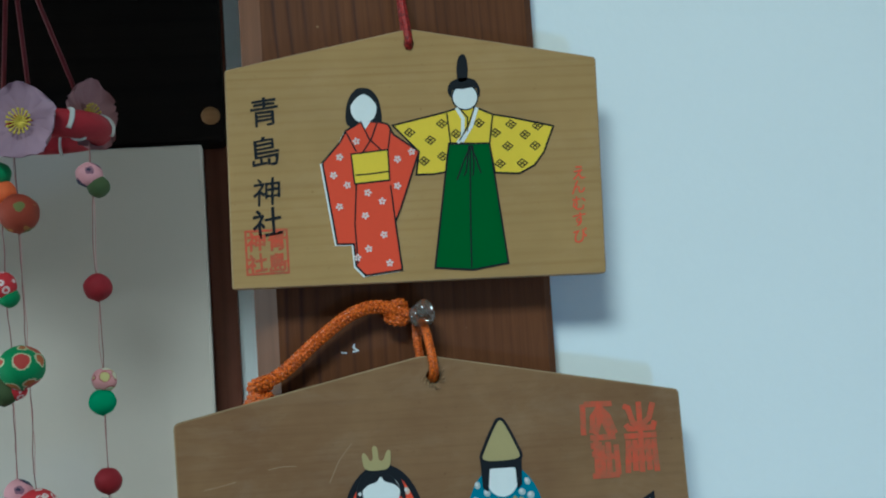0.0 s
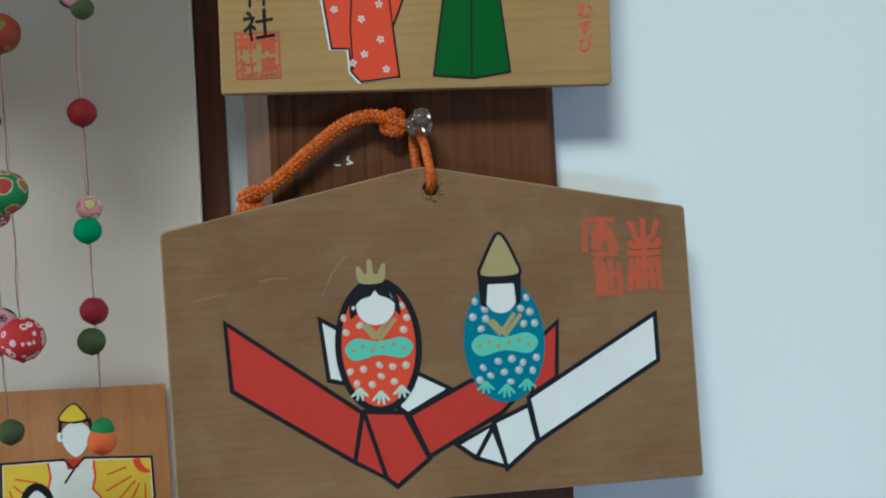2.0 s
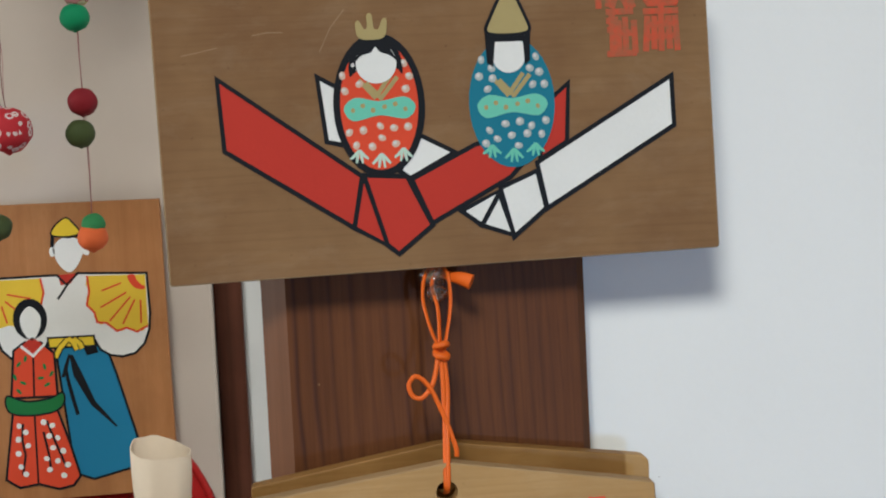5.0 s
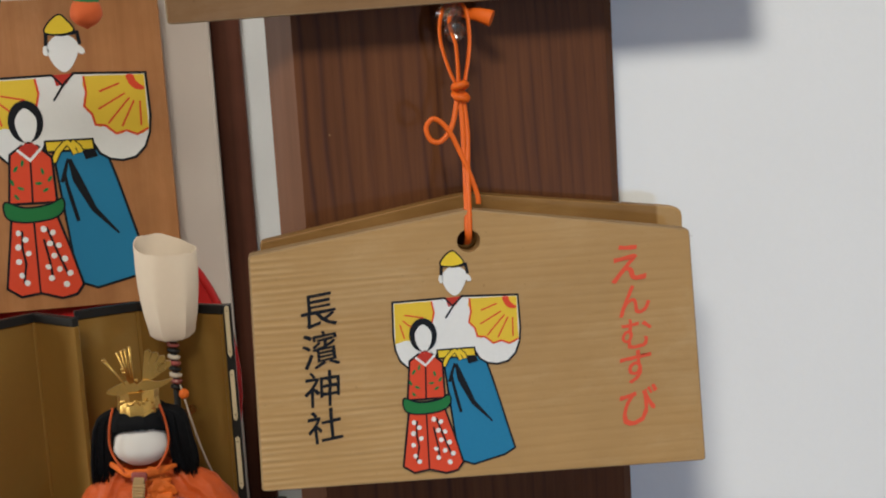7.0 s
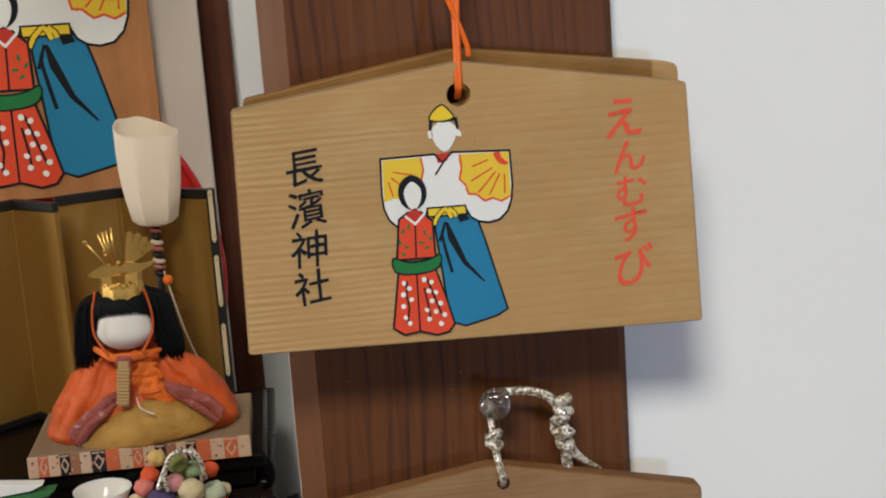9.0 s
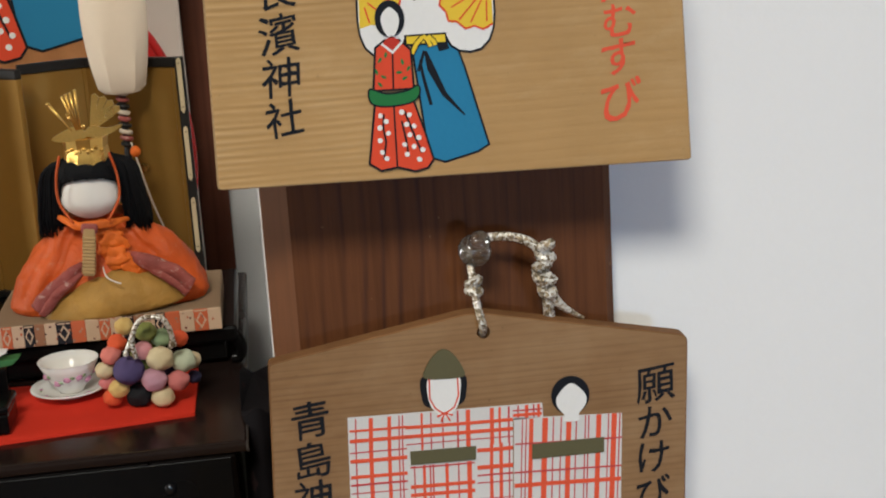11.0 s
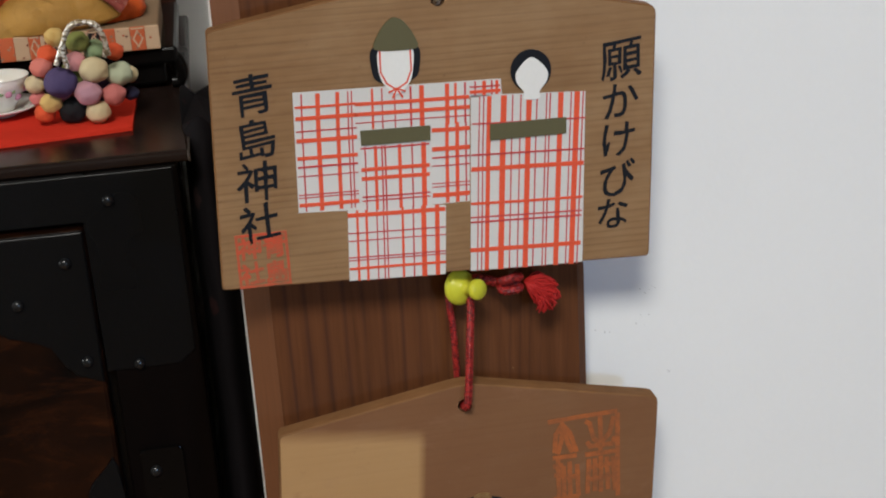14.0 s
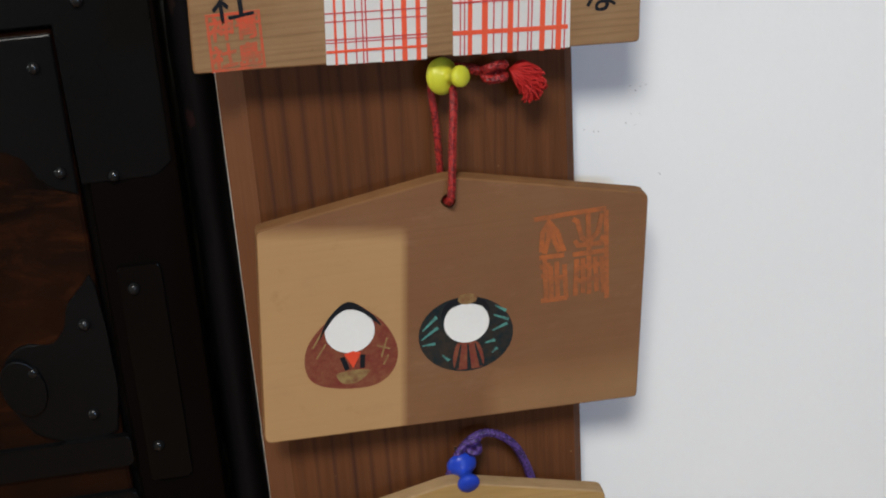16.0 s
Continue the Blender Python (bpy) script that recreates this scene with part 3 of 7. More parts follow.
INK = paint("black_ink", (0.012, 0.013, 0.016), 0.5)
RED = paint("red_vermilion", (0.66, 0.072, 0.030))
DEEP_RED = paint("deep_red", (0.47, 0.040, 0.026))
YELLOW = paint("yellow", (0.78, 0.56, 0.035))
GOLD_YELLOW = paint("golden_yellow", (0.75, 0.52, 0.045))
GREEN = paint("deep_green", (0.015, 0.100, 0.014))
BAND_GREEN = paint("leaf_green", (0.03, 0.17, 0.05))
WHITE = paint("white", (0.78, 0.77, 0.74))
BLUE = paint("blue", (0.035, 0.20, 0.36))
TEAL_BLUE = paint("teal_blue", (0.030, 0.185, 0.27))
MINT = paint("mint", (0.19, 0.56, 0.42))
OLIVE = paint("olive", (0.115, 0.105, 0.055))
DULL_GOLD = paint("dull_gold", (0.40, 0.32, 0.14))
SEAL = stamp("seal_red", (0.56, 0.088, 0.042), (0.32, 0.12, 0.062))
FADED_SEAL = stamp("faded_orange_seal", (0.40, 0.120, 0.036), (0.22, 0.088, 0.038))
BRUSH_RED = paint("brush_red", (0.72, 0.10, 0.05), 0.6)
MAROON = stamp("maroon", (0.165, 0.034, 0.026), (0.22, 0.085, 0.042))
DARK_TEAL = stamp("dark_teal", (0.010, 0.020, 0.024), (0.040, 0.030, 0.022))
PAPER_WHITE = paint("paper_white", (0.64, 0.625, 0.60))
DULL_MINT = stamp("dull_mint", (0.14, 0.40, 0.34), (0.06, 0.12, 0.11))
DARK_GOLD = stamp("dark_gold", (0.30, 0.22, 0.085), (0.17, 0.07, 0.035))


def eased(pts, radii):
    """An outline with its corners rounded off."""
    out, n = [], len(pts)
    for i, (p, r) in enumerate(zip(pts, radii)):
        p, a, b = Vector(p), Vector(pts[i - 1]), Vector(pts[(i + 1) % n])
        u, v = (a - p).normalized() * r, (b - p).normalized() * r
        for k in range(4):
            f = k / 3
            q = (p + u) * (1 - f) ** 2 + p * (2 * f * (1 - f)) + (p + v) * f * f
            out.append((q.x, q.y))
    return out


class Board:
    """A hanging board on which shapes are painted; layer numbers count the coats of paint."""

    def __init__(self, name, label, c, y, outline, thick, material, rx=0.0, category="votive plaque", bevel=0.5, group="hanging votive plaques", hole=None, bore=2.4, ease=(1.3, 1.3, 1.3, 1.3, 2.5), rim=None):
        self.ob = thing(name, label, category, pose(c[0], y, c[1], rx), group)
        self.k, self.dx, self.dz, self.coats = 1.0, 0.0, 0.0, 0
        pts = [(x * MM, z * MM) for x, z in (eased(outline, ease) if hole else outline)]
        bm = holed(pts, (hole[0] * MM, hole[1] * MM), bore * MM, 0, thick * MM, bevel * MM) if hole else prism(pts, 0, thick * MM, bevel * MM)
        for f in bm.faces:
            f.normal_update()
            c0 = f.calc_center_median()
            if rim and abs(f.normal.y) < 0.95 and (not hole or math.hypot(c0.x - hole[0] * MM, c0.z - hole[1] * MM) > bore * 1.3 * MM):
                f.material_index = 1
        self.body = part("board", bm, [material, rim] if rim else material, self.ob)

    def at(self, pts):
        return [((x * self.k + self.dx) * MM, (z * self.k + self.dz) * MM) for x, z in pts]

    def y(self, coat):
        return -(0.08 + 0.07 * coat) * MM

    def fill(self, name, pts, material, coat=1, label=""):
        return part(name, prism(self.at(pts), self.y(coat), 0.1 * MM), material, self.ob, label)

    def lines(self, name, many, width, material, coat=2, closed=False, label=""):
        """Brush lines, each a part of its own."""
        for n, pts in enumerate(many):
            w = width * self.k * MM if not callable(width) else (lambda f: width(f) * self.k * MM)
            part(name, ribbon(self.at(pts), w, bmesh.new(), self.y(coat) - 0.002 * MM * n, 0.05 * MM, closed), material, self.ob, label)

    def inked(self, name, pts, material, coat=1, width=0.8, label=""):
        """A painted shape with its black outline."""
        self.coats += 1
        over = 0.004 * MM * self.coats
        ob = part(name, prism(self.at(pts), self.y(coat) - over, 0.1 * MM), material, self.ob, label)
        bm = ribbon([(x, z) for x, z in self.at(pts)], width * self.k * MM, bmesh.new(), self.y(coat + 1) - over, 0.05 * MM, True)
        part("outline", bm, INK, ob)
        return ob

    def spots(self, name, centres, r, material, coat=3, petals=0, squash=1.0):
        for n, (x, z) in enumerate(centres):
            bm = bmesh.new()
            if petals:
                for q in range(petals):
                    a = 2 * math.pi * q / petals + n
                    prism(self.at(oval(x + r * 0.62 * math.cos(a), z + r * 0.62 * math.sin(a), r * 0.45, r * 0.33, 8, a)), self.y(coat) - 0.002 * MM * q, 0.05 * MM, bm=bm)
            else:
                prism(self.at(oval(x, z, r * (0.85 + 0.3 * ((n * 7) % 5) / 5), r * squash, 10, n * 0.7)), self.y(coat) - 0.001 * MM * n, 0.05 * MM, bm=bm)
            part(name, bm, material, self.ob)

    def words(self, name, chars, centres, size, material, coat=2, heavy=0.012, lean=0.0, label=""):
        """Brush writing, one character below the other, each a part of its own."""
        for n, (ch, (x, z)) in enumerate(zip(chars, centres)):
            text = bpy.data.curves.new("writing", "FONT")
            text.body, text.align_x, text.align_y = ch, "CENTER", "CENTER"
            text.size, text.resolution_u = 1.0, 3
            ob = new("writing", text)
            dg = bpy.context.evaluated_depsgraph_get()
            data = bpy.data.meshes.new_from_object(ob.evaluated_get(dg))
            bpy.data.objects.remove(ob)
            co = [v.co.copy() for v in data.vertices]
            mx = [(min(c[i] for c in co) + max(c[i] for c in co)) / 2 for i in (0, 1)]
            w = size if not isinstance(size, (list, tuple)) else size[n]
            tilt = lean + 0.05 * math.sin(n * 2.3)
            bm = bmesh.new()
            for q, (ex, ez) in enumerate(((0, 0), (1, 0.6), (-1, -0.6), (-0.6, 1), (0.6, -1))):
                first = len(bm.verts)
                bm.from_mesh(data)
                bm.verts.ensure_lookup_table()
                for v in bm.verts[first:]:
                    px, pz = (v.co.x - mx[0] + heavy * ex) * w, (v.co.y - mx[1] + heavy * ez) * w
                    wob = 0.03 * w * noise.noise(Vector((px * 0.5, pz * 0.5, n)))
                    px, pz = px * math.cos(tilt) - pz * math.sin(tilt) + wob, px * math.sin(tilt) + pz * math.cos(tilt) + wob + 0.11 * px
                    qx, qz = self.at([(x + px, z + pz)])[0]
                    v.co = (qx, self.y(coat) - 0.004 * MM * q, qz)
            bpy.data.meshes.remove(data)
            part(name, bm, material, self.ob, label)


def pentagon(tl, tr, br, bl, apex):
    return [tl, bl, br, tr, apex]

# ---- the room ----
WALL_Y = 0.012


def wall(name, *dims, material=PLASTER, label="white plaster wall of the room"):
    return tagged(part(name, boxed(*dims), material), label, "wall", kind="structure")


wall("wall_north", 0.0585, 1.9, WALL_Y, 0.14, 0, 2.75, label="smooth white plaster wall beside the dark post")
wall("wall_east", 1.9, 2.0, -2.7, 0.14, 0, 2.75, material=ROOM, label="unseen sand-coloured wall, toned to limit bounced light")
# the side wall, with an opening added at the alcove for the fill light
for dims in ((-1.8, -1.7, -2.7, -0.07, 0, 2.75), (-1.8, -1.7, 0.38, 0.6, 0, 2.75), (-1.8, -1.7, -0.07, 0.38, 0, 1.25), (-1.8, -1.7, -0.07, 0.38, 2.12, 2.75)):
    wall("wall_west", *dims, material=ROOM, label="unseen sand-coloured wall, toned to limit bounced light")
# the wall behind the camera, with an unseen window added for the fill light
wall("wall_south", -1.8, 0.45, -2.75, -2.65, 0, 2.75, material=ROOM, label="unseen sand-coloured wall, toned to limit bounced light")
wall("wall_south", 1.75, 2.0, -2.75, -2.65, 0, 2.75, material=ROOM, label="unseen sand-coloured wall, toned to limit bounced light")
wall("wall_south", 0.45, 1.75, -2.75, -2.65, 0, 0.8, material=ROOM, label="unseen sand-coloured wall, toned to limit bounced light")
wall("wall_south", 0.45, 1.75, -2.75, -2.65, 2.1, 2.75, material=ROOM, label="unseen sand-coloured wall, toned to limit bounced light")
tagged(part("floor", boxed(-1.8, 2.0, -2.75, 0.6, -0.1, 0), FLOOR), "brown boarded floor of the room", "floor", kind="structure")
tagged(part("ceiling", boxed(-1.8, 2.0, -2.75, 0.6, 2.75, 2.85), CEILING), "pale boarded ceiling", "ceiling", kind="structure")

# unseen window, added to carry the fill from behind the camera
added_win = thing("added_window_1", "unseen wooden window added in the plaster wall", "window", kind="structure")
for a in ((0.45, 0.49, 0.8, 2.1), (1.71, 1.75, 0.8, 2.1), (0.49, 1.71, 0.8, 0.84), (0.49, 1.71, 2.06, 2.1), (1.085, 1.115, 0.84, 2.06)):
    part("window_frame", boxed(a[0], a[1], -2.74, -2.68, a[2], a[3], bevel=0.003), STRIP, added_win)
# unseen window, added as the source of the side fill
added_side_win = thing("added_window_2", "unseen wooden window added in the side wall", "window", kind="structure")
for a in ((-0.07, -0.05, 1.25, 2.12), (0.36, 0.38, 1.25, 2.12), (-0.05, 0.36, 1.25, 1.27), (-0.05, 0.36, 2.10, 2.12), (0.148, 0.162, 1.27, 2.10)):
    part("window_frame", boxed(-1.78, -1.72, a[0], a[1], a[2], a[3], bevel=0.003), STRIP, added_side_win)

# the alcove: back wall behind the cream panel, its trim and the beam over it
wall("wall_alcove", -1.7, -0.03, 0.40, 0.5, 0, 2.75, label="plaster back wall of the alcove")
bm = bmesh.new()
plan = [(-0.0569, 0.1125), (0.0580, 0.1125), (0.0580, 0.3995), (-0.0569, 0.3995)]
low, high = [[bm.verts.new((x, y, z)) for x, y in plan] for z in (0, 2.75)]
bm.faces.new(low)
bm.faces.new(high)
for i in range(len(plan)):
    j = (i + 1) % len(plan)
    bm.faces.new((low[i], low[j], high[j], high[i]))
tagged(part("wall_alcove_return", bm, PLASTER), "white plaster return wall behind the post", "wall", kind="structure")
tagged(part("trim", boxed(-0.0932, -0.0758, 0.388, 0.40, 0, 2.75, bevel=0.002), STRIP), "dark red-brown wooden trim beside the panel", "trim", kind="structure")
tagged(part("beam", boxed(-1.7, -0.0775, 0.3525, 0.387, 1.7415, 2.2, bevel=0.003), BEAM), "wooden beam over the panel, coloured near black for shade", "beam", kind="structure")
tagged(part("back_panel", boxed(-0.9, -0.0917, 0.3505, 0.357, 0.9, 1.7395, bevel=0.002), PANEL), "cream paper panel at the back of the alcove", "panel", kind="structure")
# unseen; added to keep the ceiling lamp off the alcove's top
wall("wall_added_shade", -1.7, -0.0565, 0.03, 0.10, 1.806, 2.75, label="unseen wall added over the alcove to shade its top")

tagged(part("peg", ball(bmesh.new(), (-0.0855, 0.3520, 1.7575), 0.0060, (1, 0.6, 0.95), subdiv=3), RIM_ORANGE), "small round wooden peg on the beam", "peg", kind="structure")


def build_post():
    """The post: a flat front, chamfered at its corners, slightly worn; the chamfer's paler colour stands in for side
    light.
    """
    bm = bmesh.new()
    ch = 0.0084
    pts = [(-0.0470, 0), (0.0570, 0), (0.0600, 0.003), (0.0600, 0.11), (-0.0556, 0.11), (-0.0556, ch)]
    n = 90
    rings = []
    for k in range(n + 1):
        z = 2.75 * k / n
        w = 0.0005 * noise.noise(Vector((0, 3.1, z * 9)))
        rings.append([bm.verts.new((x + (w if i == 0 else 0), y, z)) for i, (x, y) in enumerate(pts)])
    for a, b in zip(rings, rings[1:]):
        for i in range(len(pts)):
            j = (i + 1) % len(pts)
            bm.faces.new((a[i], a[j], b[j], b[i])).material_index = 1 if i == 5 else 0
    bm.faces.new(rings[0])
    bm.faces.new(rings[-1])
    return tagged(part("post", bm, [POST, LIT_CHAMFER]), "dark stained wooden alcove post with chamfered corner", "post", kind="structure")


build_post()
# ---- the hanging boards ----
p1 = Board("votive_plaque", "pale wooden votive plaque with two robed figures", (0.0085, 1.664), -0.0185,
           pentagon((-69.9, 42.4), (71.5, 41.6), (69.5, -41.6), (-71.2, -39.8), (0.1, 55.5)), 6.0, EMA_PALE, hole=(-0.2, 49.8), bore=2.0, rim=RIM_PALE)
p2 = Board("votive_plaque", "large aged brown votive plaque with two egg-shaped dolls on ribbons", (0.009, 1.527), -0.0172,
           pentagon((-95.8, 49.3), (93.8, 49.8), (95.8, -49.2), (-94.2, -52.2), (-2.0, 68.8)), 7.0, EMA_AGED, hole=(0.7, 60.6), bore=2.8, rim=RIM_AGED, ease=(2.2, 1.4, 1.3, 1.6, 4))
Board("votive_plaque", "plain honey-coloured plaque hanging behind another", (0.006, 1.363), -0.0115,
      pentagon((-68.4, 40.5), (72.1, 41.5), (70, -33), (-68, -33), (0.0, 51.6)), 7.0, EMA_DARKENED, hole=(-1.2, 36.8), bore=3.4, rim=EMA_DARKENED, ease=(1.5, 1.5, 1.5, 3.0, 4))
p3 = Board("votive_plaque", "honey-coloured ridged votive plaque with a robed pair", (0.0045, 1.363), -0.0325,
           pentagon((-70.2, 39.6), (70.0, 37.4), (72.9, -39.6), (-71.9, -36.5), (-0.4, 49.0)), 7.0, EMA_RIDGES, hole=(-1.2, 39.0), bore=3.7, rim=RIM_PALE)
p4 = Board("votive_plaque", "tan votive plaque with red-checked paper dolls", (0.0095, 1.222), -0.018,
           pentagon((-67.3, 44.2), (70.1, 39.8), (67.3, -42.6), (-71.3, -37.5), (-0.7, 55.0)), 6.5, EMA_GRAINED, hole=(2.2, 47.8), bore=2.2, rim=RIM_ORANGE, ease=(1.4, 1.4, 1.6, 2.6, 5))
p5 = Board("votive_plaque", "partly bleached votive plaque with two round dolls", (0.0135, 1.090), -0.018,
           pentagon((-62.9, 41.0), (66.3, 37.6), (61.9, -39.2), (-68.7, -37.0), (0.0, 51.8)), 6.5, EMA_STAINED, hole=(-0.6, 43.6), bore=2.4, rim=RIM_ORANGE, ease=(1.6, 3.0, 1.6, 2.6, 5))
p6 = Board("votive_plaque", "light wooden plaque of which only the top shows", (0.0145, 0.975), -0.018,
           pentagon((-64, 38.5), (49.0, 38.2), (49, -38), (-66, -38), (-6, 51.5)), 6.5, EMA_PALE, hole=(-3.5, 41), bore=2.2, rim=RIM_PALE, ease=(2, 2, 2, 2.5, 4))
pp = Board("painted_board", "orange-brown cedar board painted with a robed pair", (-0.176, 1.409), 0.3370,
           [(-59, 88), (-59, -84.6), (59, -83.6), (58, 87)], 6.0, EMA_BACK, category="painted board", group="painted boards")

# the first plaque: a pair in a red and in a yellow robe
p1.fill("painted_hair", soft([(-25.3, 19.6), (-25, 27.5), (-22, 32.5), (-18.5, 33.5), (-15, 32), (-12.6, 27.4), (-12.5, 19), (-18, 18)]), INK, 1)
p1.fill("painted_head", oval(-18.8, 25.6, 4.9, 5.6), WHITE, 2)
p1.fill("painted_fringe", soft([(-23.6, 27), (-22, 31), (-18.5, 32.4), (-15.2, 31), (-13.9, 27), (-16, 29.6), (-18.6, 31.0), (-21.4, 29.6)]), INK, 3)
robe = [(-20, 20.5), (-25.9, 17.4), (-28.3, 13.2), (-35.4, 5.6), (-31.6, -25.1), (-25.4, -25.4), (-25, -33.6), (-21.7, -37.4), (-7.9, -36), (-9.4, -18), (-6.9, -12.4), (1.1, 8.2), (-8.1, 15.1), (-10, 19.1), (-13.5, 20.2)]
p1.fill("painted_hem", [(x - 0.9, z - 0.6) for x, z in robe], WHITE, 3)
p1.inked("painted_robe", robe, RED, 4, 0.7)
p1.fill("painted_collar", [(-20, 20.6), (-18.6, 17.6), (-16.5, 20.4), (-18.5, 21.4)], WHITE, 6)
p1.inked("painted_sash", [(-24.5, 8.4), (-10.6, 9.5), (-10.6, -2.1), (-23.8, -2.9)], YELLOW, 6, 0.6)
p1.lines("painted_fold", [[(-23.3, 0.4), (-18, 0.6), (-11, 1.2)], [(-23.2, -2.9), (-24.6, -18), (-24.3, -33)], [(-25.9, 16.7), (-22.5, 9.3)], [(-20, 20.2), (-17.5, 14), (-13, 9.3)], [(-14, 20), (-16.5, 14), (-20, 9)], [(-9, 18), (-10.5, 9.5)], [(-9.4, -18), (-10.4, -4)]], 0.55, INK, 7)
p1.spots("painted_blossom", [(-28.9, 7.5), (-31.5, 0.8), (-30, -11.2), (-22.3, 13.2), (-13.9, -9.9), (-19.1, -6.4), (-20.5, -15), (-14, -22.5), (-20, -27.5), (-12.5, -33.2), (-7.8, -4.4), (-7.2, 5.7), (-26.6, -3.2), (-1.7, 8.3), (-24.3, -30.6)], 1.4, paint("pale_pink", (0.74, 0.58, 0.54)), 8, 5)
p1.inked("painted_jacket", [(17.1, 24.2), (12.7, 22.9), (-8.2, 18.6), (1.1, 8.2), (-0.4, -0.5), (6, -0.6), (11.5, 0), (13, 10.8), (28.1, 9.8), (29.5, -1.2), (38.7, -2), (44.8, 0.9), (48.8, 5.8), (53.1, 15.6), (37.3, 19.6), (30, 21.1), (24.4, 23.8), (20.8, 24.4)], YELLOW, 1, 0.7)
p1.inked("painted_skirt", [(12.6, 10.5), (28.1, 10.1), (29.2, -1.9), (32.3, -35.7), (18.8, -37.5), (4.5, -36)], GREEN, 3, 0.7)
p1.lines("painted_fold", [[(20.6, 8.6), (19.2, -15), (18.2, -36.6)], [(12.6, 22.2), (13.3, 10.5)], [(30, 20.6), (28.1, 9.8)], [(20.8, 9.6), (18, 4), (14.8, -3.4)], [(20.8, 9.6), (22.8, 4), (24.1, -1.2)], [(20.2, 9.6), (18.6, 0), (17.6, -2)], [(21.6, 9.6), (21.6, 2), (21.0, -2)], [(17, 10.6), (25, 10.2)]], 0.55, INK, 5)
p1.lines("painted_collar", [[(16.4, 24.2), (18.6, 20), (18.0, 13), (16.0, 10.8)], [(24.2, 24), (21.6, 17), (17.6, 11)]], 1.3, WHITE, 5)
p1.lines("painted_collar_edge", [[(17.2, 24.2), (20.4, 20.4), (20.0, 15.0)], [(23.2, 24), (20.5, 17.5), (16.6, 11.4)]], 0.45, INK, 6)
for x, z in [(-2, 15.6), (5.7, 12.3), (10.4, 18.4), (2.8, 4.5), (10.0, 6), (36.8, 17), (41.9, 12.8), (35, 8.7), (45.5, 8.4), (40.1, 1.9), (31.6, 2.1), (30.6, 14), (24.6, 18), (47, 16), (15.6, 14.3)]:
    s = 2.0
    p1.lines("painted_crest", [[(x - s, z), (x, z + s * 0.8), (x + s, z), (x, z - s * 0.8), (x - s, z)], [(x - s / 2, z + s * 0.4), (x + s / 2, z - s * 0.4)], [(x - s / 2, z - s * 0.4), (x + s / 2, z + s * 0.4)]], 0.42, INK, 3)
p1.inked("painted_head", oval(19.9, 28.2, 4.9, 4.9), WHITE, 3, 0.5)
p1.fill("painted_hair", soft([(14.6, 28.4), (13.4, 30.9), (14.9, 34.3), (19.5, 35.6), (24, 34.6), (25.8, 31), (25.2, 28.0), (24.2, 31.6), (19.5, 31.4), (15.4, 31.2)]), INK, 5)
p1.fill("painted_hat", soft([(17.6, 34.6), (17.6, 41), (19, 44.3), (20.8, 44.3), (21.7, 40.8), (21, 34.8)]), INK, 5)
p1.words("written_character", "青島神社", [(-56, 26), (-56.3, 11), (-56.6, -4.1), (-57, -15.8)], [11.5, 12.0, 11, 11.5], INK, 2, 0.011, label="black brush writing")
p1.words("written_character", "えんむすび", [(61.7, -2.8), (61, -8.2), (60.9, -14.5), (60.6, -20.6), (60.6, -26.8)], 6.0, BRUSH_RED, 2, 0.008, label="red brush writing")


def seal(board, x0, z0, x1, z1, chars, material, size):
    board.lines("seal_frame", [[(x0, z0), (x1, z0), (x1, z1), (x0, z1)]], 0.8, material, 2, True)
    mx, mz = (x0 + x1) / 2, (z0 + z1) / 2
    qx, qz = (x1 - x0) / 4, (z0 - z1) / 4
    board.words("seal_character", chars, [(mx + qx, mz + qz), (mx + qx, mz - qz), (mx - qx, mz + qz), (mx - qx, mz - qz)], size, material, 2, 0.03)


seal(p1, -65.3, -18.6, -50.1, -34.6, "青島神社", SEAL, 7.4)


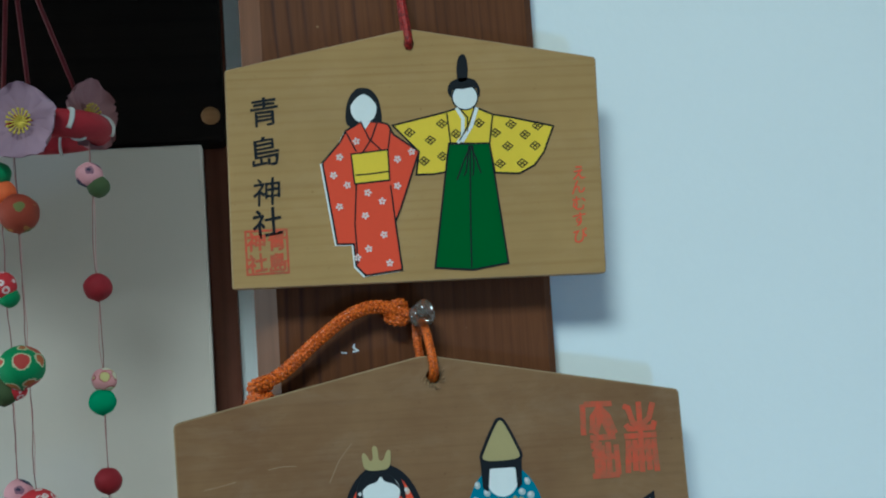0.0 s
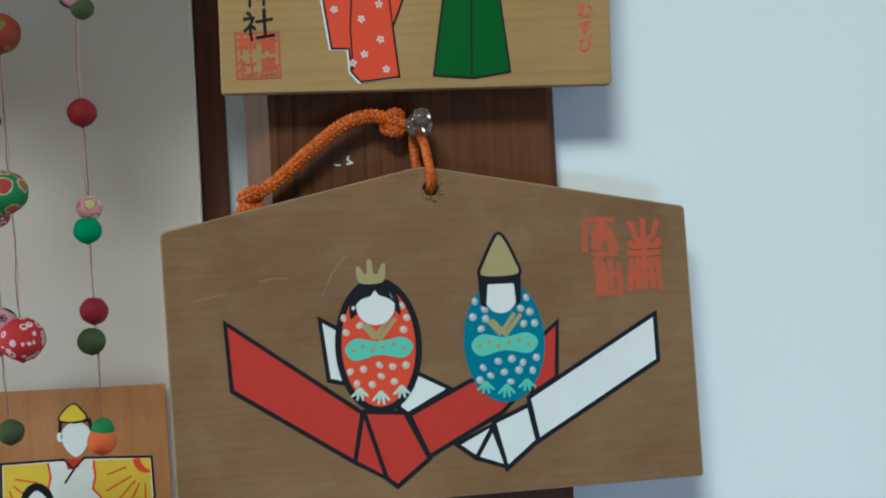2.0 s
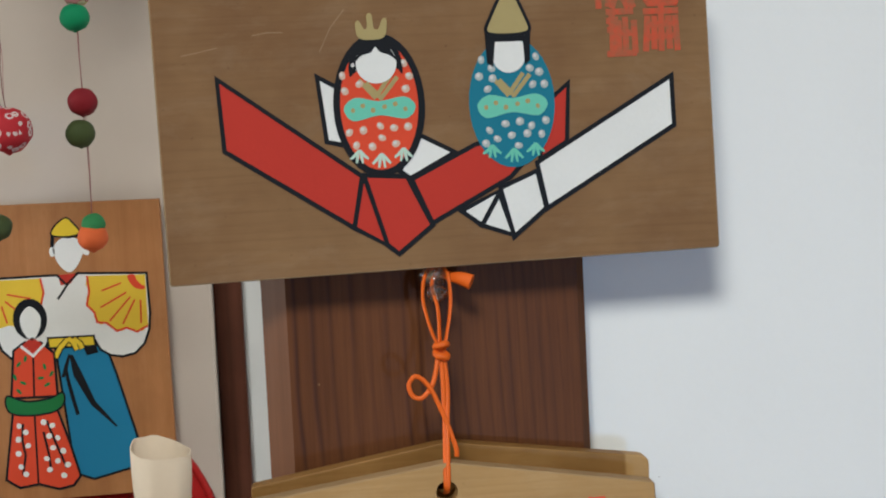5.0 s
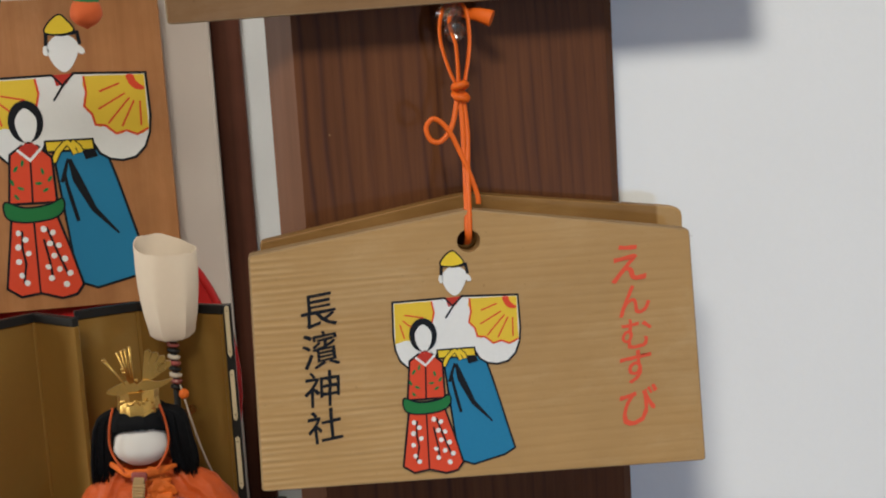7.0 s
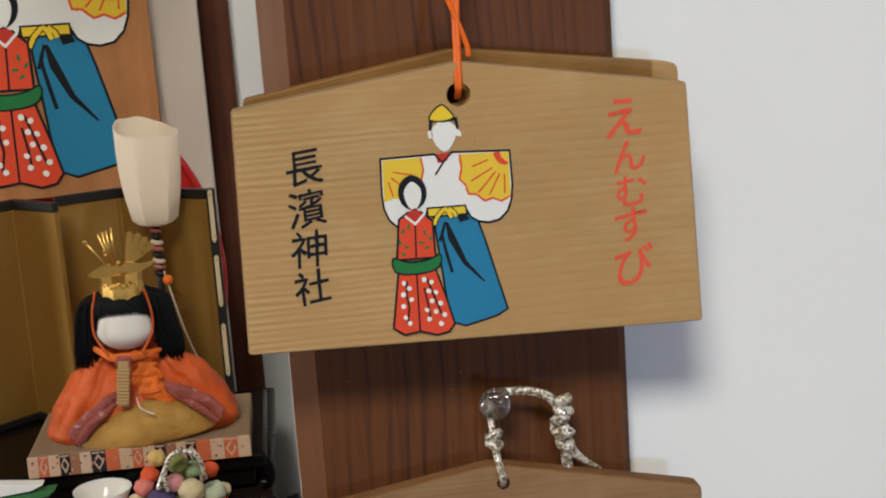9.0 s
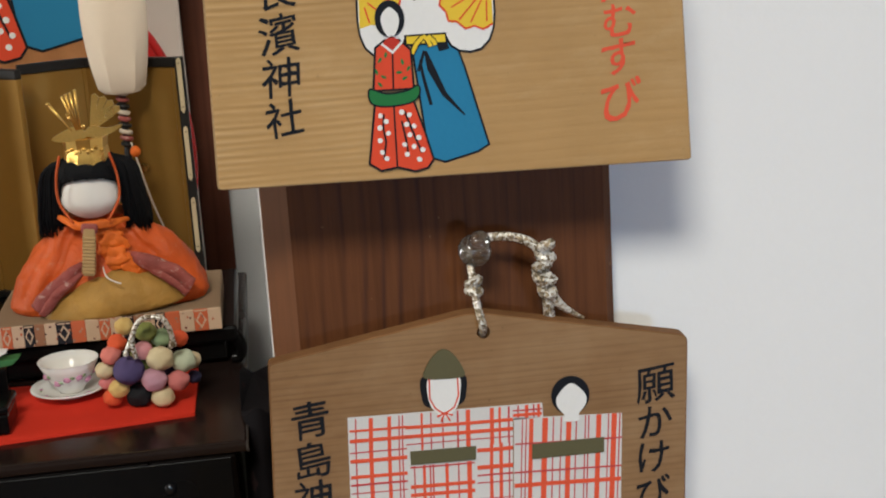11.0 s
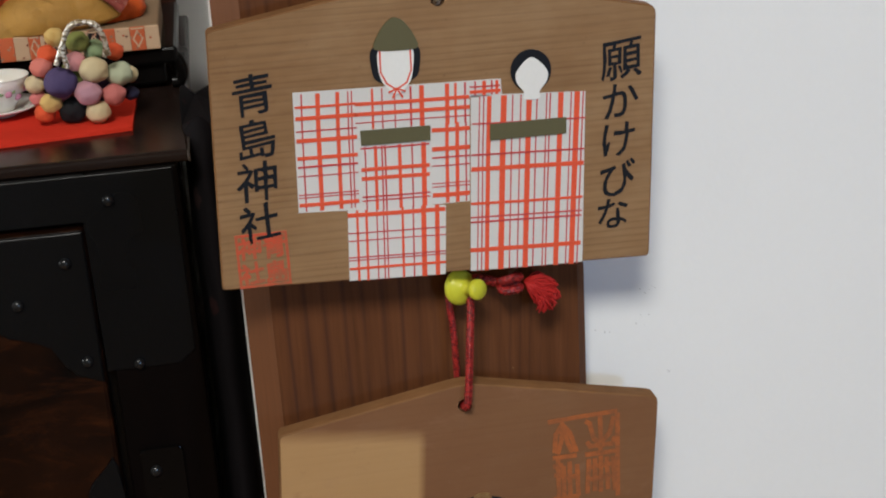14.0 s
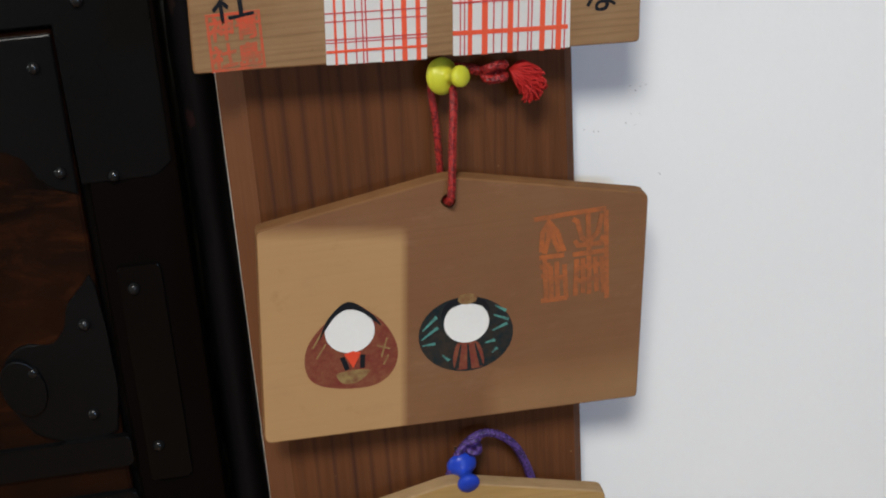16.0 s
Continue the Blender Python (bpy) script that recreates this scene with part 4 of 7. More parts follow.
def old_seal(board, x0, z0, w, h, material, breadth=1.25, framed=True):
    """A stamp in an old script that cannot be read: bars and bent bars in its two columns."""
    m = [[(0.05, 0.97), (0.50, 0.99), (0.97, 1.0)], [(0.97, 0.98), (0.96, 0.03)]] if framed else [[(0.03, 0.98), (0.02, 0.60)], [(0.05, 0.98), (0.40, 0.97)]]
    m += [[(0.13, 0.62), (0.15, 0.82), (0.24, 0.93), (0.34, 0.82), (0.42, 0.60)], [(0.25, 0.92), (0.22, 0.74), (0.17, 0.60)], [(0.26, 0.90), (0.30, 0.72), (0.36, 0.60)], [(0.10, 0.56), (0.42, 0.56)],
         [(0.10, 0.46), (0.24, 0.47)], [(0.17, 0.54), (0.17, 0.08)], [(0.11, 0.36), (0.24, 0.36)], [(0.24, 0.46), (0.24, 0.08)], [(0.32, 0.50), (0.32, 0.09)], [(0.27, 0.32), (0.44, 0.32)], [(0.10, 0.09), (0.44, 0.09)], [(0.42, 0.46), (0.43, 0.09)],
         [(0.54, 0.93), (0.60, 0.90), (0.65, 0.72), (0.74, 0.66)], [(0.74, 0.97), (0.74, 0.54)], [(0.92, 0.95), (0.86, 0.76), (0.74, 0.66)], [(0.56, 0.70), (0.60, 0.64), (0.90, 0.64), (0.93, 0.72)], [(0.53, 0.55), (0.94, 0.55)],
         [(0.58, 0.50), (0.55, 0.10)], [(0.66, 0.50), (0.65, 0.12)], [(0.74, 0.52), (0.73, 0.10)], [(0.82, 0.50), (0.83, 0.12)], [(0.90, 0.50), (0.92, 0.10)], [(0.58, 0.40), (0.90, 0.41)], [(0.57, 0.26), (0.91, 0.27)]]
    board.lines("seal_mark", [[(x0 + a * w, z0 - h + b * h) for a, b in line] for line in m], breadth, material, 2)


# the second plaque: two egg-shaped dolls on folded ribbons
for name, pts, mt in (("painted_ribbon", [(-74.6, 16.3), (-27.8, -18.3), (-31.3, -35.7), (-73.4, -7.8)], DEEP_RED),
                      ("painted_ribbon", [(-41.3, 15.8), (-34, 11.5), (-31.5, -8), (-39.1, -6.1)], WHITE),
                      ("painted_ribbon", [(-8, -5), (4.2, -11.6), (-11.4, -19.8), (-15, -17.1)], WHITE),
                      ("painted_ribbon", [(-11, -20.1), (11.3, -9.4), (21.6, -6.9), (27, -17), (23.1, -21.0), (-4.6, -35.4)], DEEP_RED),
                      ("painted_ribbon", [(36, 3.3), (44.3, 10.1), (43.1, -9.8), (33.5, -15.4)], DEEP_RED),
                      ("painted_ribbon", [(32.4, -16.6), (80.6, 11.2), (81, -5.9), (35.3, -32.4)], WHITE),
                      ("painted_ribbon", [(5.5, -31.8), (18.8, -25.6), (12.4, -37.1)], WHITE),
                      ("painted_ribbon", [(12.4, -37.1), (18.8, -26.9), (23.3, -41)], WHITE),
                      ("painted_knot", [(19.3, -24.6), (32.3, -19.3), (34.9, -32.3), (23.3, -41.6)], WHITE),
                      ("painted_ribbon", [(-27.2, -18.3), (-31.3, -35.7), (-20.3, -42.1)], DEEP_RED),
                      ("painted_knot", [(-27.2, -18), (-12.6, -19.1), (-4.6, -36.1), (-16.5, -45.3), (-20.3, -42.1)], DEEP_RED)):
    p2.inked(name, pts, mt, 1 if name == "painted_ribbon" else 3, 1.6)


def egg_doll(board, cx, cz, rx, rz, body, outline, leaves, dot_paint, dots):
    pts = [(x, cz + (z - cz) * (1.0 if z < cz else 1.02)) for x, z in oval(cx, cz, rx, rz, 36)]
    ob = board.fill("painted_body", pts, body, 5)
    if outline:
        part("outline", ribbon(board.at(pts), 2.3 * MM, bmesh.new(), board.y(6), 0, True), INK, ob)
    board.spots("painted_dot", [(cx + x, cz + z) for x, z in dots], 1.30, dot_paint, 7, 0, 1.12)
    board.spots("painted_highlight", [(cx + x - 0.30, cz + z + 0.35) for x, z in dots], 0.68, PAPER_WHITE, 8, 0, 1.0)
    board.lines("painted_collar", [[(cx - 6.5, cz + 9), (cx - 1, cz + 2.5)], [(cx + 6.5, cz + 9.5), (cx + 0.5, cz + 2.2)], [(cx - 4.2, cz + 8), (cx + 1, cz + 2.2)], [(cx + 4.2, cz + 10), (cx - 1, cz + 3.0)]], 1.5, DULL_GOLD, 7)
    board.fill("painted_band", soft([(cx - 12, cz - 0.5), (cx - 8, cz + 3.0), (cx, cz + 1.6), (cx + 8.5, cz + 2.8), (cx + 12.3, cz - 0.5), (cx + 9, cz - 4.6), (cx, cz - 3.2), (cx - 9, cz - 4.8)]), MINT, 8)
    board.spots("painted_fleck", [(cx + x, cz + z) for x, z in ((-9, -1.2), (-5.6, 0.2), (-2.2, -1.4), (1.8, -0.4), (5.4, 0.4), (8.8, -1.4))], 0.85, DULL_GOLD, 9)
    tips = []
    for x in (-7.5, 0, 7.5):
        for a in (-3.2, -1.1, 1.0, 3.0):
            tips.append([(cx + x + 0.1 * a, cz - rz * 0.70 + abs(x) * 0.2), (cx + x + 0.6 * a, cz - rz * 0.80 + abs(x) * 0.2), (cx + x + a, cz - rz * (0.95 - 0.03 * abs(a)) + abs(x) * 0.25)])
    board.lines("painted_leaf", tips, lambda f: 0.3 + 2.4 * f * (1.15 - f), leaves, 8)


egg_doll(p2, -20.8, 5.2, 14.4, 22.8, RED, True, paint("pale_mint", (0.52, 0.66, 0.56)), paint("cream_dot", (0.62, 0.44, 0.34)),
         [(-12, 10.6), (-11.4, 5.4), (-8, 13.6), (-6.4, 7.6), (5.4, 15.6), (9, 14), (10.6, 9.6), (9.2, 5.4), (-10.6, -8.6), (-5.8, -8), (0, -6.8), (4.6, -7.6), (9.4, -7.4), (-8.4, -13), (-3, -13.6), (0.4, -10.8), (5, -13)])
egg_doll(p2, 24.6, 4.2, 14.8, 22.0, TEAL_BLUE, False, MINT, paint("grey_white_dot", (0.42, 0.46, 0.45)),
         [(-10, 15), (-6.6, 12), (-11, 9.4), (-8.2, 5), (-6.4, 8.6), (8.8, 15.4), (6.6, 11.6), (9.8, 10.2), (7.4, 6), (11.4, 6), (-8.2, -9), (-2.6, -7), (2.4, -6.4), (6.4, -8), (11.4, -6.4), (-5.6, -12), (-0.6, -11), (4.8, -10.6), (9.8, -11), (-9.6, -13.4), (1.6, -14.6)])
p2.fill("painted_hair", soft([(-30.2, 15.4), (-30.4, 20), (-28, 25.6), (-22, 28.8), (-16.4, 27.0), (-12.9, 22), (-12.4, 15.8), (-14.4, 17.6), (-21, 21), (-28, 17)]), INK, 8)
p2.fill("painted_head", oval(-21.2, 19.4, 6.9, 6.7), WHITE, 9)
p2.fill("painted_fringe", soft([(-28.2, 20.4), (-25.4, 25.4), (-21.4, 26.8), (-17.2, 25.2), (-14.2, 20.2), (-16.4, 22.0), (-19.6, 23.2), (-21.2, 25.0), (-22.8, 23.2), (-26, 22.2)]), INK, 10)
p2.fill("painted_crown", soft([(-26.6, 28.2), (-27.6, 32.6), (-26.9, 34.0), (-26.0, 33.4), (-24.6, 31.0), (-23.6, 32.0), (-23.7, 35.4), (-22.8, 36.4), (-21.8, 35.4), (-21.4, 31.4), (-19.9, 31.0), (-18.6, 33.8), (-17.6, 34.6), (-16.9, 33.6), (-17.8, 28.4), (-22, 27.4)], 4), DULL_GOLD, 11)
p2.fill("painted_hair", [(16.2, 29), (16.6, 18), (18.6, 16.5), (19.6, 25), (29.2, 25), (29.6, 16.8), (31.4, 18.4), (31.8, 28.6)], INK, 9)
p2.fill("painted_head", oval(24.1, 21.0, 5.9, 6.6), WHITE, 8)
p2.inked("painted_hat", soft([(16.8, 28.4), (18.6, 34), (22.6, 41.6), (24.4, 43.2), (26.4, 41.6), (30, 34), (31.4, 28.4), (24, 27.2)]), DULL_GOLD, 10, 1.1)
old_seal(p2, 55.4, 47, 30.3, 30.3, SEAL, 2.1, False)
p2.lines("scratch", [[(-86, 24.5), (-80, 25.5), (-74, 26.8)], [(-62, 30.4), (-57, 31.2), (-52, 31.0)], [(-40, 24), (-36, 32), (-31, 38)]], 0.20, plain("scratch", (0.34, 0.235, 0.14), 0.7), 0)


def robed_pair(b):
    """The pair that is painted on two of the boards: a lord in white with yellow fans and a lady in red."""
    w = 0.62
    kim = [(-26.5, 21.3), (-10.1, 21.4), (-7.5, 20.6), (-4.4, 21.6), (13.4, 20.7), (13.7, 10), (13.2, 5.6), (11.8, 2.0), (9.2, -0.5), (5.8, -1.2), (2.6, -0.6), (0.2, 1.0), (-1.3, 3.9), (-13.3, 4), (-14.4, 1.4), (-16.4, -0.4), (-19.6, -0.9), (-22.8, -0.2), (-25.2, 2.2), (-26.5, 5.8), (-26.9, 10)]
    b.inked("painted_skirt", [(-11.6, 3), (1.6, 2), (4, -6), (10, -29.3), (6.6, -31.2), (-3.6, -33.6), (-8.4, -31.7)], BLUE, 1, w)
    b.inked("painted_jacket", kim, WHITE, 3, w)
    b.fill("painted_fan", [(-26, 20.8), (-14.2, 20.8), (-13.6, 17), (-14.6, 13.2), (-16.5, 9.6), (-20, 8.2), (-23, 8.8), (-26.4, 7.9)], GOLD_YELLOW, 4)
    b.fill("painted_fan", [(-2.1, 20.8), (13, 20.3), (13.0, 6.6), (11.6, 5.4), (10, 5.2), (8.6, 5.6), (7.4, 6.4), (6.2, 5.6), (4.8, 5.7), (3.2, 6.6), (2.2, 8), (0.8, 7.6), (-0.2, 8.3), (-0.9, 9.6), (-0.8, 11), (-2.0, 11.8), (-2.6, 13.1), (-2.6, 15), (-1.8, 16.5), (-2.6, 18.6)], GOLD_YELLOW, 4)
    b.lines("painted_fan_rib", [[(6.6, 18.4), (1.4, 16.6)], [(7.8, 15.8), (0.9, 12.2)], [(8.8, 14.6), (3.0, 8.4)], [(9.9, 13.8), (6.4, 7.4)], [(11.4, 13.6), (11.2, 7.4)], [(-23, 17), (-17, 15.6)], [(-23.6, 15.2), (-18.6, 10.8)], [(-24.6, 14), (-23.4, 9.4)]], lambda f: 0.45 + 0.75 * math.sin(math.pi * f), RED, 5)
    b.fill("painted_fan_hub", soft([(8.4, 20.3), (8.9, 18.4), (10.2, 16.9), (12.0, 16.4), (12.9, 16.9), (11.8, 17.8), (10.7, 19.0), (10.2, 20.4)], 3), RED, 6)
    b.lines("painted_fan_edge", [[(-14.2, 20.8), (-13.6, 17), (-14.6, 13.2), (-16.5, 9.6)], [(-2.1, 20.8), (-1.8, 16.5), (-2.6, 13.1), (-0.8, 11), (-0.2, 8.3), (2.2, 8), (4.8, 5.7), (7.4, 6.4), (10, 5.2), (12.9, 6.6)]], 0.55, RED, 6)
    b.lines("painted_fold", [[(-7.6, 0.0), (-6.2, -5.2), (-2.6, -13.2), (3.1, -19.8)]], lambda f: 2.6 * (1 - 0.8 * abs(2 * f - 0.8)) if f < 0.9 else 0.5, INK, 3)
    b.lines("painted_fold", [[(-9.2, -2.4), (-8.8, -6.5), (-7.9, -11), (-6.8, -16)], [(-8.0, 0.2), (-9.0, -3.0), (-10.0, -5.8)]], lambda f: 0.6 + 0.9 * f * (1.4 - f), INK, 3)
    b.inked("painted_sash", [(-13.3, 4.9), (-1.3, 4.8), (-1.1, 2.1), (-13.1, 2.2)], YELLOW, 5, 0.5)
    b.fill("painted_fold", [(-4.3, 2.2), (-1.1, 2.5), (-0.4, 0.3), (-3.5, -0.3)], INK, 5)
    knot_lines = [[(-8.2, 4.2), (-10.2, 2.2), (-11.6, -0.4)], [(-8.0, 4.6), (-6.8, 3.4), (-5.9, 1.3)], [(-6.6, 4.4), (-5.0, 2.9), (-4.5, 1.6)]]
    b.lines("painted_knot_edge", knot_lines, 1.75, INK, 7)
    b.lines("painted_sash_knot", knot_lines, 1.15, YELLOW, 8)
    b.fill("painted_collar", [(-9.6, 21.4), (-4.6, 21.6), (-6.4, 19), (-9, 18.6)], DEEP_RED, 5)
    b.lines("painted_collar_edge", [[(-9.8, 21.3), (-7.2, 18.4)], [(-4.2, 21.8), (-7, 19.2), (-10, 15)]], 0.55, INK, 6)
    b.fill("painted_head", soft([(-10.2, 29), (-9.4, 24.6), (-6.6, 22), (-3.9, 24.4), (-2.6, 29), (-6.4, 31.6)]), WHITE, 6)
    b.spots("painted_ear", [(-10.7, 27.6), (-2.2, 27.4)], 0.9, WHITE, 6, 0, 1.5)
    b.lines("painted_hair", [[(-10.6, 28.8), (-10.3, 32), (-6.4, 31.4), (-2.6, 31.8), (-2.2, 28.8)]], 0.9, INK, 7)
    b.inked("painted_cap", soft([(-10.6, 32.1), (-9.4, 34.6), (-6.7, 36.4), (-4.8, 34.9), (-3.3, 32.3), (-6.6, 31.4)]), YELLOW, 8, 0.4)
    b.fill("painted_hair", oval(-17.5, 10.2, 4.4, 5.4), INK, 8)
    b.fill("painted_head", soft([(-17.5, 13.6), (-20, 11), (-19.6, 7.2), (-17.4, 4.6), (-15.3, 7.2), (-14.9, 11)]), WHITE, 9)
    b.inked("painted_robe", [(-23.6, -14.7), (-12, -14.3), (-9.2, -24), (-7.1, -32.4), (-9, -34.8), (-12.8, -35.6), (-18.0, -33.9), (-23, -34.6), (-26.4, -32.2)], RED, 7, w)
    b.inked("painted_bodice", [(-22.3, 2.1), (-19.2, 4.2), (-17.3, 2.2), (-15.3, 4), (-11.9, 0.8), (-11.7, -10.7), (-23.7, -10.5)], RED, 7, w)
    b.fill("painted_collar", [(-19.8, 3.6), (-17.3, 5.4), (-14.9, 3.6), (-17.2, 0.6)], DEEP_RED, 9)
    b.lines("painted_collar_edge", [[(-20.4, 3.2), (-17.3, 0.4), (-14.2, 3.4)]], 0.7, WHITE, 10)
    b.lines("painted_fold", [[(-17.3, 0.4), (-17.8, -10.5)], [(-18, -14.6), (-18.2, -33.6)]], 0.5, INK, 9)
    b.inked("painted_belt", soft([(-24.8, -9.9), (-20, -11.6), (-14, -11.2), (-10.4, -9.8), (-10.2, -12.6), (-13, -14.8), (-20, -15.4), (-24.6, -14)]), BAND_GREEN, 9, 0.45)
    b.lines("painted_twig", [[(-21.2, -17.5), (-21.6, -22), (-21, -26), (-22, -31)], [(-15, -17), (-13.4, -22), (-12, -26), (-10.6, -30)], [(-16, -20), (-15, -26), (-14.6, -31)]], 0.6, INK, 9)
    b.spots("painted_bud", [(-22.2, -18), (-20.6, -19.8), (-22.6, -21.6), (-20.2, -23.4), (-22.8, -25.4), (-22.4, -29), (-21.2, -31), (-15.8, -17.4), (-13.6, -18.4), (-14.6, -21.2), (-12.4, -21.8), (-13.8, -24.4), (-11.2, -25.4), (-12.8, -28), (-10.2, -29.2), (-15.6, -27.2), (-15, -30.2), (-11.4, -32)], 0.78, WHITE, 11)
    for k, (x, z) in enumerate(((-21.2, -1.6), (-14.6, -2.6), (-20.4, -6.6), (-14.2, -7.4), (-19.4, -0.2), (-21.6, -8.8), (-15.8, -5.6), (-12.9, -4.6), (-22.4, -5.0))):
        b.fill("painted_sprig", oval(x, z, 0.95, 0.42, 8, 0.9 + 0.9 * k), BAND_GREEN, 9)


robed_pair(p3)
p3.words("written_character", "長濱神社", [(-49.7, 20.6), (-50.1, 8.1), (-50.4, -4.5), (-50.5, -16.7)], [12, 12.4, 12.4, 11.6], INK, 2, 0.008, label="black brush writing")
p3.words("written_character", "えんむすび", [(49.6, 28.0), (50.9, 15.8), (51.3, 4.9), (50.8, -6.1), (51.2, -19.1)], [14.2, 11.6, 11.6, 12.2, 13.8], BRUSH_RED, 2, 0.010, label="red brush writing")
pp.k, pp.dx, pp.dz = 2.18, 19.0, -0.6
robed_pair(pp)

# the fourth plaque: two paper dolls in red-checked robes
left_robe = [(-43.6, 23.6), (20.3, 21.7), (20.5, 16.8), (10.3, 16.7), (8.7, -16.8), (-4, -16.6), (1, -17.3), (-0.4, -40.5), (-31.3, -39.1), (-30, -15.5), (-45.2, -14.6)]
p4.fill("painted_robe", left_robe, PAPER_WHITE, 1)
p4.fill("painted_robe", [(10.7, 17.3), (47, 15.1), (44.7, -41.8), (7.8, -40.5)], PAPER_WHITE, 1)


CHECK_BROAD = paint("check_orange_red", (0.70, 0.100, 0.045))
CHECK_FINE = paint("check_crimson", (0.50, 0.062, 0.060))


def checks(x0, x1, z0, z1, zm, slope, lean, uprights, crosses):
    """Red check lines, broad and fine, of given place and breadth across a stretch of the robes."""
    for n, (x, w) in enumerate(uprights):
        p4.lines("painted_check", [[(x + lean * (z1 - zm), z1 + slope * (x - x0)), (x + lean * 0.4 * (z1 - zm) * (0.9 + 0.02 * n), (z1 * 0.7 + z0 * 0.3)), (x + lean * (z0 - zm), z0 + slope * (x - x0))]], w * (0.93 + 0.03 * (n % 5)), CHECK_FINE if w < 0.7 else CHECK_BROAD, 2 + n % 2)
    for n, (z, w) in enumerate(crosses):
        p4.lines("painted_check", [[(x0 + lean * (z - zm), z), ((x0 + x1) / 2 + lean * (z - zm), z + slope * (x1 - x0) / 2 + 0.08 * (n % 3 - 1)), (x1 + lean * (z - zm), z + slope * (x1 - x0))]], w * (0.93 + 0.03 * (n % 4)), CHECK_FINE if w < 0.7 else CHECK_BROAD, 4 + n % 2)


checks(-44.2, -25.6, -14.4, 22.9, 0.0, -0.025, 0.046, [(-42.1, 0.5), (-37.2, 1.4), (-31.2, 1.2), (-28.0, 0.4), (-26.9, 0.4)], [(18.9, 0.8), (15.4, 1.2), (11.3, 0.4), (8.4, 1.2), (2.8, 1.2), (0.0, 0.6), (-2.9, 0.3), (-8.9, 0.3), (-9.9, 0.3), (-12.2, 1.2)])
checks(-25.2, 10.2, 9.9, 22.7, 17.1, -0.03, 0.04, [(-19.8, 0.8), (-16.8, 0.4), (-12.9, 0.4), (-8.0, 0.6), (-4.6, 1.4), (3.3, 1.4), (5.9, 0.8), (8.9, 0.6)], [(18.1, 1.2), (14.9, 1.2), (12.2, 0.3)])
checks(-24.8, -3.4, -16.2, 4.6, -3.5, -0.03, 0.04, [(-23.4, 0.5), (-20.2, 1.0), (-18.2, 0.5), (-17.2, 0.5), (-12.7, 1.0), (-8.8, 0.5), (-5.2, 1.6)], [(4.0, 0.5), (-2.8, 1.2), (-5.8, 1.2), (-11.7, 0.4), (-13.0, 0.4)])
checks(-2.6, 9.3, -16.3, 9.6, -4.0, -0.03, 0.045, [(2.2, 1.2), (5.4, 1.2), (8.2, 0.5)], [(7.5, 1.4), (1.4, 1.4), (-1.4, 0.5), (-4.0, 0.3), (-9.8, 0.3), (-10.9, 0.3), (-13.6, 1.4)])
checks(-30.6, 0.3, -39.4, -15.6, -26.4, -0.04, 0.045, [(-27.6, 0.8), (-24.7, 0.8), (-21.4, 0.4), (-19.3, 0.4), (-18.2, 0.4), (-13.3, 0.8), (-9.9, 0.5), (-6.6, 1.6), (-2.3, 1.4)], [(-17.2, 1.4), (-23.2, 0.3), (-25.8, 0.3), (-31.3, 0.3), (-32.3, 0.3), (-35.1, 0.8)])
checks(9.3, 45.5, -40.6, 16.8, -12.9, -0.045, 0.061, [(11.7, 0.4), (13.0, 0.4), (14.7, 1.4), (19.3, 1.8), (22.1, 0.4), (24.7, 0.4), (27.3, 1.8), (29.8, 0.4), (32.9, 0.4), (34.0, 0.4), (37.4, 1.8), (40.7, 0.4), (42.6, 1.8), (44.5, 0.4)], [(8.2, 0.5), (-1.8, 0.5), (-6.5, 1.4), (-17.8, 0.8), (-22.4, 0.5), (-24.0, 0.5), (-33.4, 1.4)])
checks(10.4, 20.1, 17.2, 21.7, 19.5, -0.03, 0.04, [(12.2, 0.5), (15.0, 1.2), (17.4, 0.5), (19.0, 0.9)], [(20.0, 0.5), (18.4, 1.0)])
p4.fill("painted_sash", [(-24.2, 9.7), (-2.4, 9.2), (-2.7, 4.5), (-24.2, 5)], OLIVE, 8)
p4.fill("painted_sash", [(16.3, 7.7), (40.6, 7.4), (40.4, 2.2), (16, 2.4)], OLIVE, 8)
p4.fill("painted_hair", soft([(-18.8, 34.6), (-19.2, 28), (-17.6, 24.6), (-12, 23.6), (-6.4, 24.6), (-4.6, 28), (-4.8, 34.4), (-12, 36)]), INK, 7)
p4.fill("painted_head", soft([(-16.8, 34), (-17.2, 28), (-15.8, 23.6), (-12, 20.2), (-8.0, 23.4), (-6.6, 28), (-6.6, 34), (-12, 35)]), WHITE, 8)
p4.lines("painted_cord", [[(-16.4, 34), (-16.6, 27.4), (-15.0, 23.8), (-12.2, 21.6), (-8.8, 23.6), (-7.2, 27.4), (-7.2, 34)], [(-14.6, 20.8), (-12, 22), (-9.4, 20.8)], [(-12, 22), (-13.4, 19)], [(-12, 22), (-10.4, 19)]], 0.5, RED, 9)
p4.fill("painted_hat", soft([(-18, 34.6), (-16.6, 39), (-13.6, 42.6), (-11.2, 43.6), (-8.4, 42), (-5.8, 38), (-5, 34), (-11.4, 33.6)]), OLIVE, 11)
p4.fill("painted_hair", oval(29.8, 23.4, 6.4, 6.6), INK, 7)
p4.fill("painted_head", soft([(30, 27.6), (25.4, 23.6), (25.2, 20), (27.4, 16.8), (27.4, 14.6), (32.2, 14.4), (32.4, 16.8), (34.8, 20), (34.6, 23.6)]), WHITE, 8)
